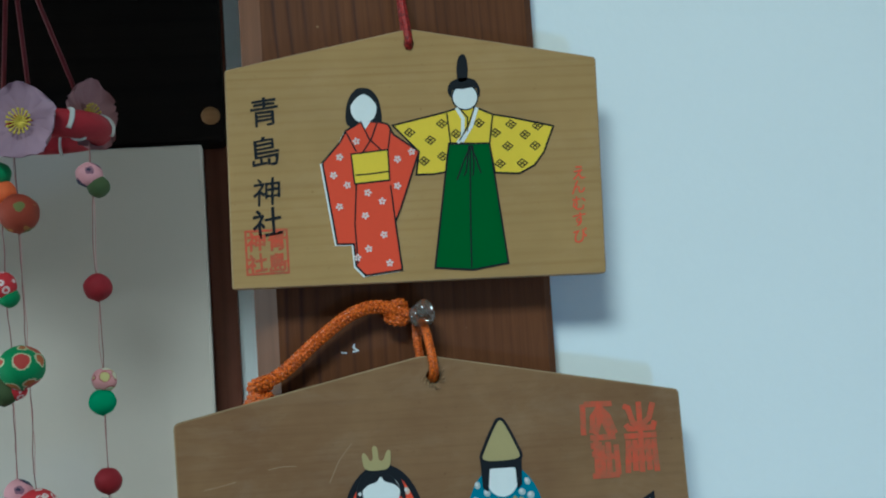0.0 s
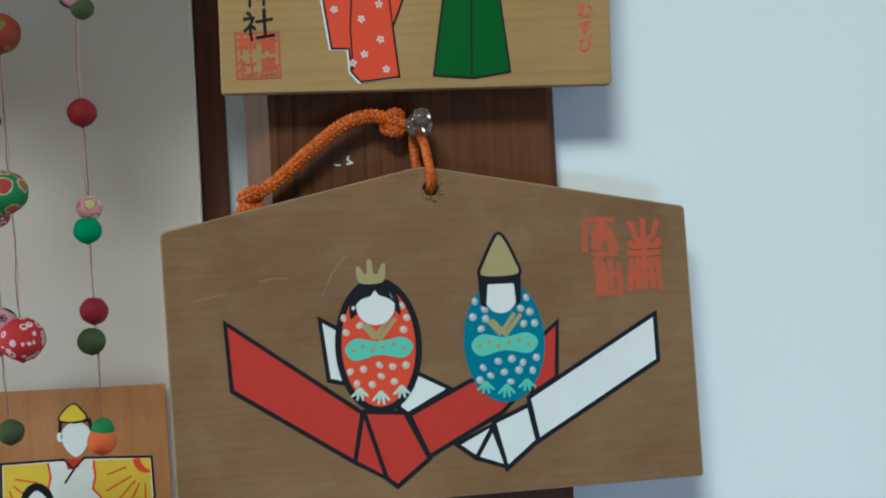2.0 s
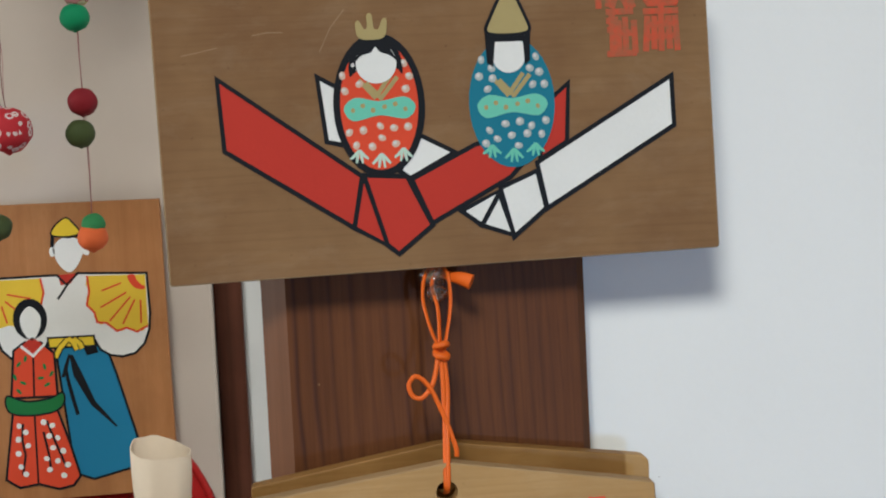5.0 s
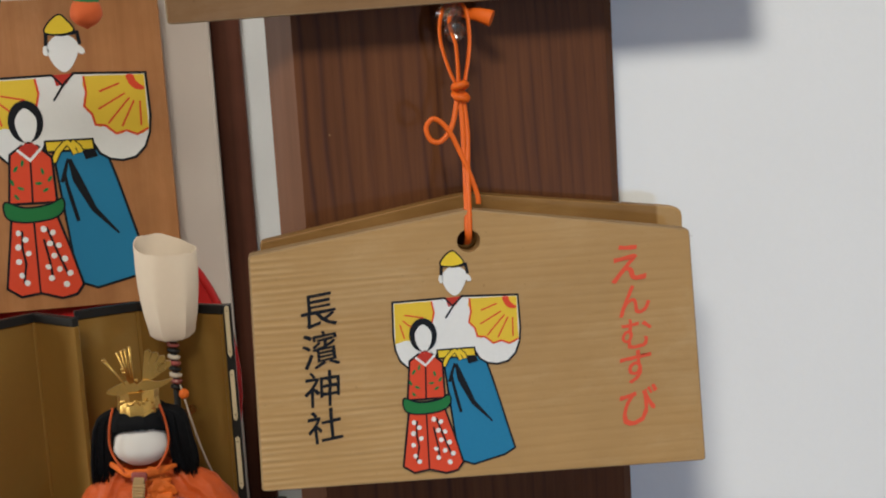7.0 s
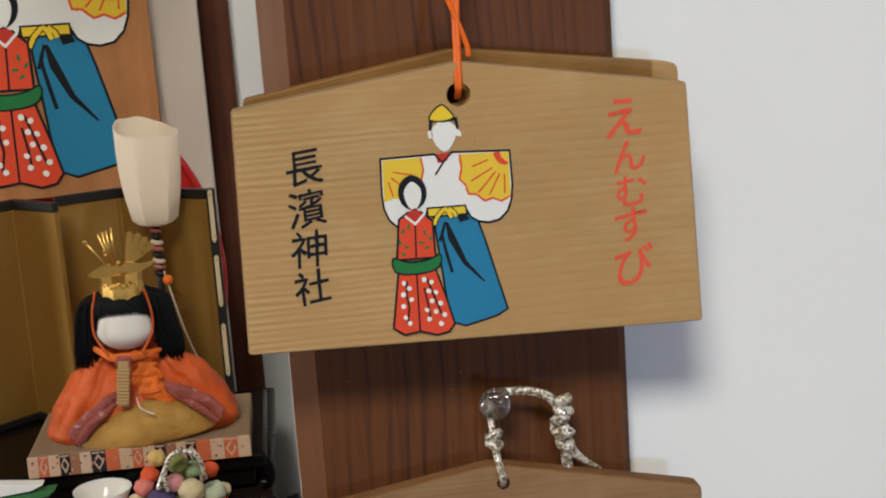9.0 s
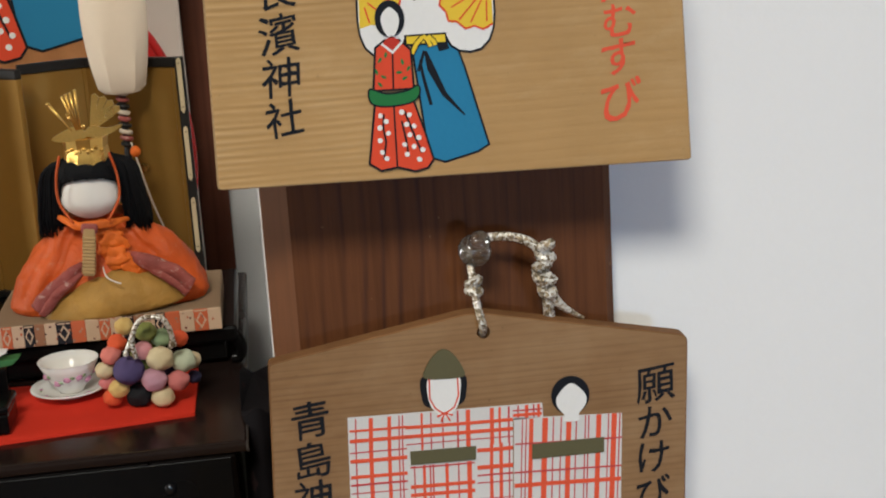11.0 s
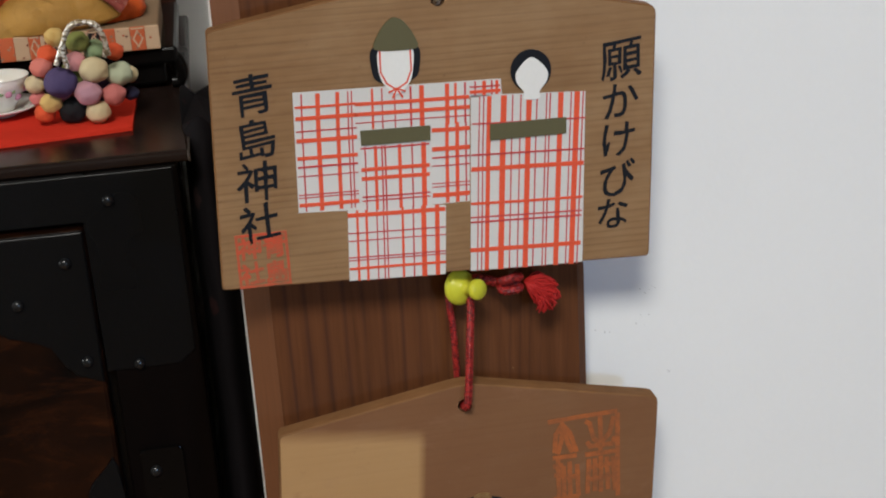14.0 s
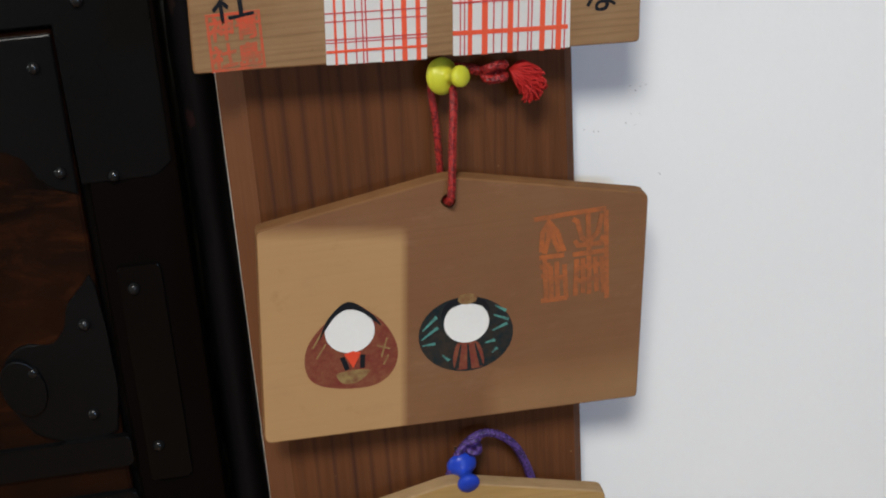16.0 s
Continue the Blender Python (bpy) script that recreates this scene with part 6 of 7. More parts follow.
for i in range(nx + 1):
    col = []
    for j in range(ny + 1):
        x, y = -0.300 + 0.2090 * i / nx, max(0.0880, 0.1120 - 0.029 * (1 - i / nx)) * (1 - j / ny) + 0.1680 * j / ny
        col.append((x, y, CHEST_TOP + 0.0016 + 0.0005 * noise.noise(Vector((x * 60, y * 60, 0)))))
    grid.append(col)
top = [[bm.verts.new(p) for p in col] for col in grid]
low = [[bm.verts.new((p[0], p[1], CHEST_TOP + 0.0001)) for p in col] for col in grid]
for i in range(nx):
    for j in range(ny):
        bm.faces.new((top[i][j], top[i + 1][j], top[i + 1][j + 1], top[i][j + 1]))
for i in range(nx):
    for j in (0, ny):
        bm.faces.new((top[i][j], low[i][j], low[i + 1][j], top[i + 1][j]))
for j in range(ny):
    for i in (0, nx):
        bm.faces.new((top[i][j], low[i][j], low[i][j + 1], top[i][j + 1]))
tagged(part("red_cloth", bm, FELT), "red felt cloth spread on the chest", "cloth")
CLOTH = CHEST_TOP + 0.0018

# black stand with a bowed leg, and the doll's mat on it
stand = thing("display_stand", "black lacquered stand with bowed legs on the chest", "stand", pose(-0.16, 0.20, CHEST_TOP))
inv = stand.matrix_basis.inverted()
for name, bm in (("top", boxed(-0.250, -0.0720, 0.1720, 0.2750, 1.2150, 1.2225, bevel=0.0015)),
                 ("apron", boxed(-0.245, -0.0780, 0.1760, 0.1810, 1.2060, 1.2150, bevel=0.001)),
                 ("leg", tube(spline([(-0.0790, 0.177, 1.2190), (-0.0740, 0.176, 1.2170), (-0.0715, 0.176, 1.2120), (-0.0722, 0.176, 1.2070), (-0.0760, 0.176, CHEST_TOP + 0.003)], 6), lambda f: 0.0034 - 0.0008 * f, 12)),
                 ("leg", tube(spline([(-0.2440, 0.176, 1.2225), (-0.2500, 0.176, 1.2150), (-0.2450, 0.176, CHEST_TOP + 0.003)], 6), 0.004, 12)),
                 ("leg", tube(spline([(-0.2440, 0.262, 1.2225), (-0.2500, 0.262, 1.2150), (-0.2450, 0.262, CHEST_TOP + 0.003)], 6), 0.004, 12))):
    part(name, bm, LACQUER, stand).matrix_parent_inverse = inv

MAT_TOP = plain("beige_mat_cloth", (0.25, 0.17, 0.10), 0.85, var=0.1, scale=250, relief=0.4)
mat_ob = thing("doll_mat", "flat mat edged with patterned brocade under the doll", "mat", pose(-0.15, 0.2, 1.2225))
inv = mat_ob.matrix_basis.inverted()
part("slab", boxed(-0.1790, -0.0785, 0.1690, 0.2350, 1.2226, 1.2330, bevel=0.001), MAT_TOP, mat_ob).matrix_parent_inverse = inv
BROCADE = [printed_cloth("brocade_cream", (0.52, 0.37, 0.25), (0.46, 0.10, 0.04), (0.03, 0.025, 0.03), 380, 0.22), printed_cloth("brocade_orange", (0.50, 0.12, 0.05), (0.52, 0.38, 0.25), (0.20, 0.05, 0.03), 420, 0.26),
           printed_cloth("brocade_black", (0.022, 0.019, 0.022), (0.48, 0.34, 0.22), (0.35, 0.08, 0.04), 360, 0.22), printed_cloth("brocade_tan", (0.28, 0.13, 0.07), (0.50, 0.36, 0.24), (0.03, 0.025, 0.03), 400, 0.26)]
rnd = random.Random(4)
x, q = -0.1790, 0
while x < -0.0790:
    w = rnd.uniform(0.0042, 0.0066)
    x1 = min(x + w, -0.0785)
    mt = BROCADE[(0, 1, 0, 2, 3, 0, 2, 1)[q % 8]]
    part("brocade_patch", boxed(x, x1, 0.1682, 0.1692, 1.2228, 1.2328, bevel=0.0003, segs=1), mt, mat_ob).matrix_parent_inverse = inv
    if q % 8 in (3, 6, 1):
        mid, zc = (x + x1) / 2, 1.2278
        bm = ribbon([(mid - w * 0.32, zc), (mid, zc + 0.0032), (mid + w * 0.32, zc), (mid, zc - 0.0032)], 0.0007, bmesh.new(), 0.1680, 0.1684, True)
        ribbon([(x + 0.0004, zc + 0.0044), (x1 - 0.0004, zc + 0.0044)], 0.0006, bm, 0.1680, 0.1684)
        part("brocade_motif", bm, BROCADE[0], mat_ob).matrix_parent_inverse = inv
    x, q = x1, q + 1

# ---- the seated doll: one plain shape ----
ROBE = worn_silk("orange_silk", (0.60, 0.098, 0.014), (0.56, 0.19, 0.09), 0.5, 120, 0.55)
ROBE_EDGE = worn_silk("faded_mauve_silk", (0.30, 0.075, 0.060), (0.52, 0.36, 0.30), 0.8, 200)
LAP = worn_silk("ochre_brocade", (0.43, 0.235, 0.050), (0.33, 0.165, 0.03), 0.4, 150)
PORCELAIN_SKIN = plain("white_gofun", (0.68, 0.64, 0.58), 0.5, var=0.05, scale=60, relief=0.0)
HAIR = plain("black_silk_hair", (0.005, 0.005, 0.0055), 0.62, var=0.3, scale=300, relief=0.2, spec=0.12)
GILT = plain("gilt_brass", (0.62, 0.40, 0.11), 0.26, 1.0, var=0.4, scale=200, relief=0.4)
BRIGHT_ORANGE = worn_silk("bright_orange_silk", (0.78, 0.16, 0.015), (0.60, 0.12, 0.02), 0.5, 220)
STRAW = plain("wound_thread", (0.40, 0.26, 0.11), 0.6, var=0.2, scale=200, relief=0.3)


def loft(bm, rings, mat):
    vs = [[bm.verts.new(p) for p in ring] for ring in rings]
    for a, b in zip(vs, vs[1:]):
        for k in range(len(a)):
            f = bm.faces.new((a[k], a[(k + 1) % len(a)], b[(k + 1) % len(a)], b[k]))
            f.smooth, f.material_index = True, mat
    for ring in (vs[0], vs[-1]):
        bm.faces.new(ring).material_index = mat


def limb(bm, pts, radii, flat, mat, seed):
    """A stuffed sleeve or fold: a tube whose breadth follows radii along its way, creased by noise."""
    path = spline(pts, 6)
    n = len(radii) - 1
    first = len(bm.verts)
    tube(path, lambda f: radii[min(n - 1, int(f * n))] * (1 - (f * n - min(n - 1, int(f * n)))) + radii[min(n, int(f * n) + 1)] * (f * n - min(n - 1, int(f * n))), 22, bm, flat=flat, mat=mat)
    bm.verts.ensure_lookup_table()
    for v in bm.verts[first:]:
        d = noise.noise_vector(v.co * 95 + Vector((seed, 0, 0)))
        v.co += d * 0.0013 + noise.noise_vector(v.co * 260 + Vector((0, seed, 0))) * 0.0005


def seated_doll():
    bm = bmesh.new()
    ox, oy, oz = -0.1295, 0.1960, 1.2332
    at = lambda x, y, z: (ox + x * MM, oy + y * MM, oz + z * MM)
    # the robe: one spread mantle with the sleeves drawn in along a fold
    sides = [(0, -42.0, 44.0, 20), (3, -43.5, 45.3, 21), (8, -42, 44.5, 21), (16, -39, 40.5, 20), (22, -34.5, 37.5, 18), (28, -29.5, 33, 16), (33, -25, 27, 14), (37.5, -20.5, 20.5, 12), (41.5, -16, 15, 10), (44.5, -8, 8, 7)]
    folds = [((-8, 40), (-24, 12)), ((9, 39), (30, 14)), ((-20, 36), (-36, 6)), ((22, 32), (38, 10))]
    rings = []
    for k in range(37):
        f = k / 36 * (len(sides) - 1)
        i = min(int(f), len(sides) - 2)
        z, xl, xr, dp = (p + (q - p) * (f - i) for p, q in zip(sides[i], sides[i + 1]))
        ring = []
        for q in range(96):
            a = 2 * math.pi * q / 96
            c, sn = math.copysign(abs(math.cos(a)) ** 0.75, math.cos(a)), math.copysign(abs(math.sin(a)) ** 0.75, math.sin(a))
            x, y = (xl + xr) / 2 + (xr - xl) / 2 * c, dp * sn
            if y < 0:
                for n, ((x0, z0), (x1, z1)) in enumerate(folds):
                    t = min(1, max(0, ((x - x0) * (x1 - x0) + (z - z0) * (z1 - z0)) / ((x1 - x0) ** 2 + (z1 - z0) ** 2)))
                    d = math.hypot(x - x0 - t * (x1 - x0), z - z0 - t * (z1 - z0))
                    y += (4.0 if n < 2 else 1.6) * math.exp(-(d / (2.6 if n < 2 else 1.6)) ** 2)
            v = Vector((x, y, z))
            w = noise.noise_vector(v * 0.11) * 1.3 + noise.noise_vector(v * 0.33) * 0.5
            ring.append(at(x + w.x, y + w.y, z + w.z * (0 < k < 36)))
        rings.append(ring)
    loft(bm, rings, 0)
    # the layered, faded sleeve edges
    for y, r, pts in ((-21.5, 0.0030, [(-7, 22), (-15, 17.5), (-24, 10.5), (-29.5, 5.0)]), (-23.4, 0.0018, [(-8, 19), (-15, 14.6), (-23, 7.6), (-27.5, 2.6)]),
                      (-21.5, 0.0030, [(13, 24.5), (22, 22.0), (32, 16), (40, 9.6)]), (-23.4, 0.0016, [(15, 21.5), (23, 18.6), (31, 12.6), (37.5, 6.0)])):
        limb(bm, [at(x, y + 4 * (n == 0), z) for n, (x, z) in enumerate(pts)], [r * 0.6, r, r * 1.1, r], 0.7, 1, pts[0][0])
    # the ochre lap: one padded form, drawn in at its seams
    first = len(bm.verts)
    ball(bm, (0, 0, 0), 1.0, (1, 1, 1), 0.0, 0, 5, 2)
    bm.verts.ensure_lookup_table()
    for v in bm.verts[first:]:
        x = v.co.x * 32
        draw = 1 - sum(0.10 * math.exp(-((x - c + 5 * v.co.z) / 1.3) ** 2) for c in (-13, 2, 17)) + 0.04 * noise.noise(v.co * 3.5)
        top = 17.5 + 0.08 * x - 0.006 * x * x
        v.co = at(4.0 + x, -15.0 + v.co.y * 14.0 * draw, 1.5 + 0.07 * x + v.co.z * (top if v.co.z > 0 else 4.5) * (0.5 + 0.5 * draw))
    # a pale thread hanging over the lap
    tube(spline([at(2, -24.5, 22), at(3.5, -29.6, 19), at(7, -30.2, 16.4), at(9.5, -30.0, 15.4)], 6), 0.00032, 6, bm, mat=3)
    # crumpled bright silk on the breast, and the neck ties
    for x, z, r, sd in ((6, 31, 6.5, 11), (8.5, 24, 6.0, 12), (13, 20.5, 5.2, 13), (2.5, 36, 6.0, 14), (16, 17.5, 2.8, 15)):
        ball(bm, at(x, -20.5 + 0.1 * z, z), r * MM, (1.0, 0.5, 0.85), 0.55, sd, 4, 6)
    limb(bm, [at(-17, -10, 44.5), at(-10, -19, 41.6), at(-2, -22.5, 41), at(7, -20.5, 40.6), at(15, -13, 40.5)], [0.0011, 0.0017, 0.0020, 0.0017, 0.0010], 0.7, 6, 3.3)
    # head
    first = len(bm.verts)
    ball(bm, (0, 0, 0), 1.0, (1, 1, 1), 0.0, 0, 5, 3)
    bm.verts.ensure_lookup_table()
    for v in bm.verts[first:]:
        full = 1 + 0.10 * math.exp(-((v.co.z + 0.45) / 0.4) ** 2)
        v.co = at(-0.9 + 12.4 * v.co.x * full, -12.2 + 11.2 * v.co.y * full, 53.6 + v.co.z * (12.4 if v.co.z > 0 else 11.6))
    # wound-thread baton
    lean = Matrix.Translation(at(-3.0, -25.5, 30)) @ Matrix.Rotation(radians(7), 4, "Y")
    first = len(bm.verts)
    box(bm, -0.0026, 0.0026, -0.0014, 0.0014, -0.0110, 0.0105, 0.0008, 2, 7)
    box(bm, -0.0036, 0.0036, -0.0011, 0.0011, 0.0080, 0.0125, 0.0010, 2, 1)
    for k in range(11):
        box(bm, -0.0029, 0.0029, -0.0018, 0.0018, -0.0100 + 0.00155 * k, -0.0088 + 0.00155 * k, 0.0004, 1, 7)
    bm.verts.ensure_lookup_table()
    for v in bm.verts[first:]:
        v.co = lean @ v.co
    # hair: a cap, and many fine locks that flare at the sides
    ball(bm, at(-0.6, -2.5, 60.0), 0.0150, (1.0, 0.80, 0.80), 0.04, 2, 4, 4)
    rnd = random.Random(12)
    for s in (-1, 1):
        for q in range(640):
            u, d = rnd.random(), rnd.uniform(-1, 1)
            out = (14.5 + 10.5 * u) if s < 0 else (13.0 + 10.0 * u)
            end = rnd.uniform(33, 40) + (1 - u) * 2.0
            x0 = 7.0 + 5.0 * u
            pts = [at(s * x0, -9 + 4 * d, 69.5 - 1.5 * u), at(s * (x0 + (out - x0) * 0.66), -8 + 5.5 * d, 65.8 - 2 * u), at(s * (out - 1.5), -7 + 6.5 * d, 55 - 2 * u + rnd.uniform(-2, 2)), at(s * (out - 0.3 + rnd.uniform(-0.8, 0.8)), -6 + 6.5 * d, 44), at(s * (out + rnd.uniform(-1.4, 1.2)), -6 + 6 * d, end)]
            tube(spline(pts, 3), lambda f: 0.00058 * (1 - 0.75 * f * f), 4, bm, mat=4)
        for q in range(16):
            x = 11.2 + 0.22 * q * 0.3
            tube(spline([at(s * (8.5 + 0.1 * q), -19.5 + 0.4 * q, 66.5), at(s * (12.0 + 0.05 * q) - 0.6, -17.5 + 0.35 * q, 60), at(s * (12.9 + 0.05 * q) - 0.6, -16.0 + 0.3 * q, 53 + 0.2 * (q % 3))], 4), lambda f: 0.00075 * (1 - 0.6 * f), 5, bm, mat=4)
    # the cut fringe, lock by lock
    for q in range(84):
        a = radians(-74 + 148 * q / 83)
        r0, r1 = 11.0, 12.6
        drop = 61.4 - 0.9 * abs(math.sin(a)) ** 3 * 4 + rnd.uniform(-0.55, 0.5)
        tube(spline([at(-0.9 + r0 * 0.8 * math.sin(a), -12 - r0 * 0.72 * math.cos(a), 69.2), at(-0.9 + r1 * 0.98 * math.sin(a), -12 - r1 * 0.86 * math.cos(a), 65.2), at(-0.9 + r1 * math.sin(a), -12.0 - r1 * 0.93 * math.cos(a), drop)], 4), lambda f: 0.00062 * (1 - 0.6 * f * f), 5, bm, mat=4)
    # red ties at the sides of the face
    for s in (-1, 1):
        tube(spline([at(s * 10.6 - 0.8, -19.6, 72), at(s * 13.0 - 0.8, -20.5, 62), at(s * 12.8 - 0.8, -21.5, 52), at(s * 7.5 - 0.8, -24.5, 42.8)], 6), 0.0006, 6, bm, mat=0)
    # gilt crown: square cap, band, wings, rays and a fan of petals
    first = len(bm.faces)
    lathe([(0.0104, 0.0668), (0.0100, 0.0705), (0.0094, 0.0745), (0.0100, 0.0785), (0.0092, 0.0790), (0.0084, 0.0745), (0.0084, 0.0668), (0.0104, 0.0668)], 10, bm, Matrix.Translation((ox - 0.0004, oy - 0.0118, oz)), 5, False)
    for k in range(9):
        a = k * 0.9
        ball(bm, at(-7.6 + 1.8 * k, -11.8 - 9.6 * math.sqrt(max(0.05, 1 - ((-7.2 + 1.8 * k) / 9.6) ** 2)), 73.6 + 0.9 * math.sin(a * 2.3)), 0.0010, (1.1, 0.5, 0.9), 0.5, k, 1, 5)
    for q, pts in enumerate(([(-9, 78.0), (-13.6, 79.6), (-9.2, 82.4), (-3, 84.6), (0.5, 82.5), (4, 80.6), (-2, 78.6)], [(0.5, 82.0), (4.5, 84.4), (10, 83.0), (17.2, 84.0), (12, 80.6), (6, 79.4), (1, 80.2)])):
        prism([(ox + x * MM, oz + z * MM) for x, z in soft(pts, 3)], oy - 0.0206 - 0.0006 * q, oy - 0.0200, 0.0, bm)
    for x, z in ((-12.9, 95.2), (-6.8, 98.2), (-5.2, 99.0), (-3.4, 99.6), (-1.2, 100.6)):
        tube([at(-0.6 + 0.25 * x, -20.2, 81.5), at(x, -22.0, z)], lambda f: 0.00028 + 0.00045 * f, 6, bm, mat=5)
    for x, z in ((-12.9, 95.2), (-5.0, 90.2), (0.6, 84.6), (-4.6, 88.6)):
        ball(bm, at(x, -22.2, z), 0.0010, subdiv=2, mat=5)
    for k in range(4):
        a = radians(14 + 13 * k)
        prism([(ox + 0.0030 + r * math.sin(a + d), oz + 0.0815 + r * math.cos(a + d)) for r, d in ((0.002, -0.2), (0.009, -0.12), (0.0160, -0.10), (0.0172, 0.0), (0.0160, 0.10), (0.009, 0.12), (0.002, 0.2))], oy - 0.0196 - 0.0003 * k, oy - 0.0190, 0.0, bm)
    bm.faces.ensure_lookup_table()
    for f in bm.faces[first:]:
        f.material_index = 5
    ob = part("seated_doll", bm, [ROBE, ROBE_EDGE, LAP, PORCELAIN_SKIN, HAIR, GILT, BRIGHT_ORANGE, STRAW])
    return tagged(ob, "seated festival doll in an orange robe with a gilt crown", "doll")


seated_doll()

# ---- gold folding screen ----
GOLD_LEAF = plain("gold_paper", (0.32, 0.178, 0.038), 0.40, 0.55, var=0.14, scale=50, relief=0.15)
BLACK_FRAME = plain("black_frame", (0.012, 0.011, 0.010), 0.4, var=0.2)
screen = thing("folding_screen", "small gold folding screen framed in black", "folding screen", pose(-0.16, 0.25, 1.2225))
inv = screen.matrix_basis.inverted()
for folds in ([(-0.2560, 0.2620), (-0.2150, 0.2380), (-0.1875, 0.2620), (-0.1632, 0.2385)], [(-0.1670, 0.2580), (-0.1360, 0.2700), (-0.0905, 0.2420)]):
    for (xa, ya), (xb, yb) in zip(folds, folds[1:]):
        L = math.hypot(xb - xa, yb - ya)
        m = Matrix.Translation((xa, ya, 0)) @ Matrix.Rotation(math.atan2(yb - ya, xb - xa), 4, "Z")
        leaf = part("leaf", boxed(0.0004, L - 0.0004, -0.0010, 0.0010, 1.2226, 1.3360), GOLD_LEAF, screen, m=m)
        leaf.matrix_parent_inverse = inv
        for name, q in (("top_edge", (0.0, L, -0.0022, 0.0016, 1.3325, 1.3372)), ("bottom_edge", (0.0, L, -0.0022, 0.0016, 1.2226, 1.2262)), ("side_edge", (L - 0.0022, L, -0.0016, 0.0014, 1.2262, 1.3325))):
            part(name, boxed(*q, bevel=0.0004, segs=1), BLACK_FRAME if name != "side_edge" else GOLD_LEAF, leaf)
# the black end post with its ivory-coloured mounts
end = part("end_post", boxed(-0.0912, -0.0868, 0.2395, 0.2445, 1.2226, 1.3372, bevel=0.0005), BLACK_FRAME, screen)
end.matrix_parent_inverse = inv
IVORY = plain("ivory_mount", (0.52, 0.42, 0.26), 0.45, var=0.1)
for z0, z1 in ((1.3120, 1.3360), (1.2790, 1.3030), (1.2430, 1.2680)):
    bm = prism([(-0.0890 + 0.0010, z0), (-0.0890, z0 - 0.0018), (-0.0890 - 0.0012, z0), (-0.0890 - 0.0012, z1), (-0.0890, z1 + 0.0012), (-0.0890 + 0.0010, z1)], 0.2384, 0.2396, 0.0002)
    part("mount", bm, IVORY, end, "ivory-coloured metal mount")
    for z in (z0 + 0.0015, z1 - 0.0015):
        part("rivet", ball(bmesh.new(), (-0.0891, 0.2384, z), 0.0004, subdiv=1), BLACK_FRAME, end)

# ---- red oval tray behind the screen ----
TRAY = plain("red_lacquer", (0.40, 0.016, 0.016), 0.3, var=0.08, scale=40, relief=0.05)
tray = thing("lacquer_tray", "red lacquered oval tray leaning against the panel", "tray", pose(-0.1625, 0.346, 1.2036))
inv = tray.matrix_basis.inverted()
shape = lambda k: [(-0.1625 + 0.0705 * k * math.cos(a), 1.2736 + 0.0980 * (1 - (1 - k) * 0.75) * math.sin(a)) for a in (2 * math.pi * q / 64 for q in range(64))]
shape_low = lambda k: [(x, max(z, 1.2036)) for x, z in shape(k)]
part("dish", prism(shape_low(0.97), 0.3440, 0.3475), TRAY, tray).matrix_parent_inverse = inv
rim = [(x, z) for x, z in shape(1.0) if z > 1.2040]
part("rim", tube([(x, 0.3450, z) for x, z in sorted(rim, key=lambda p: math.atan2(p[0] + 0.1625, p[1] - 1.26))], 0.0024, 8), TRAY, tray).matrix_parent_inverse = inv

# ---- paper lantern on a wound pole ----
PAPER = plain("cream_paper", (0.77, 0.655, 0.515), 0.8, var=0.07, scale=60, relief=0.2, spec=0.2)
lantern = thing("paper_lantern", "small cream paper lantern on a wound pole", "lantern", pose(-0.1165, 0.2390, 1.2330))
inv = lantern.matrix_basis.inverted()
bm = bmesh.new()
prof = [(0.0074, 1.3226, 1.0), (0.0101, 1.3250, 1.0), (0.0121, 1.3350, 0.9), (0.0135, 1.3430, 0.65), (0.0146, 1.3510, 0.35), (0.0152, 1.3590, 0.12), (0.0154, 1.3665, 0.0)]
outer, inner = [], []
for n, (r, z, facet) in enumerate(prof):
    ro, ri = [], []
    for q in range(48):
        a = 2 * math.pi * q / 48
        hexa = 1.0 / math.cos(((a + radians(52.5)) % (math.pi / 3)) - math.pi / 6) * 0.955
        k = r * (1 + facet * (hexa - 1)) * (1 + 0.012 * noise.noise(Vector((math.cos(a) * 2, math.sin(a) * 2, z * 60))))
        lip = 0.0082 * ((1 - math.cos(a + 0.9)) / 2) ** 2 + (0.0012 * noise.noise(Vector((a * 2.0, 0, 3))) if n == 6 else 0) if n == 6 else 0.0
        ro.append(Vector((-0.1166 + k * math.cos(a), 0.2390 + k * 0.92 * math.sin(a), z + lip)))
        ri.append(Vector((-0.1166 + (k - 0.0005) * math.cos(a), 0.2390 + (k - 0.0005) * 0.92 * math.sin(a), z + lip + (0.0004 if n == 0 else 0))))
    outer.append(ro)
    inner.append(ri)
vo = [[bm.verts.new(p) for p in ring] for ring in outer]
vi = [[bm.verts.new(p) for p in ring] for ring in inner]
for k in range(48):
    q = (k + 1) % 48
    for a, b in zip(vo, vo[1:]):
        bm.faces.new((a[k], a[q], b[q], b[k])).smooth = True
    for a, b in zip(vi, vi[1:]):
        bm.faces.new((a[q], a[k], b[k], b[q])).smooth = True
    bm.faces.new((vo[-1][k], vo[-1][q], vi[-1][q], vi[-1][k]))
bm.faces.new(vo[0])
bm.faces.new(vi[0])
for ring in zip(vo[:3], vo[1:4]):
    for k in range(1, 48, 8):
        bm.edges.get((ring[0][k], ring[1][k])).smooth = False
part("shade", bm, PAPER, lantern, "cream paper shade").matrix_parent_inverse = inv
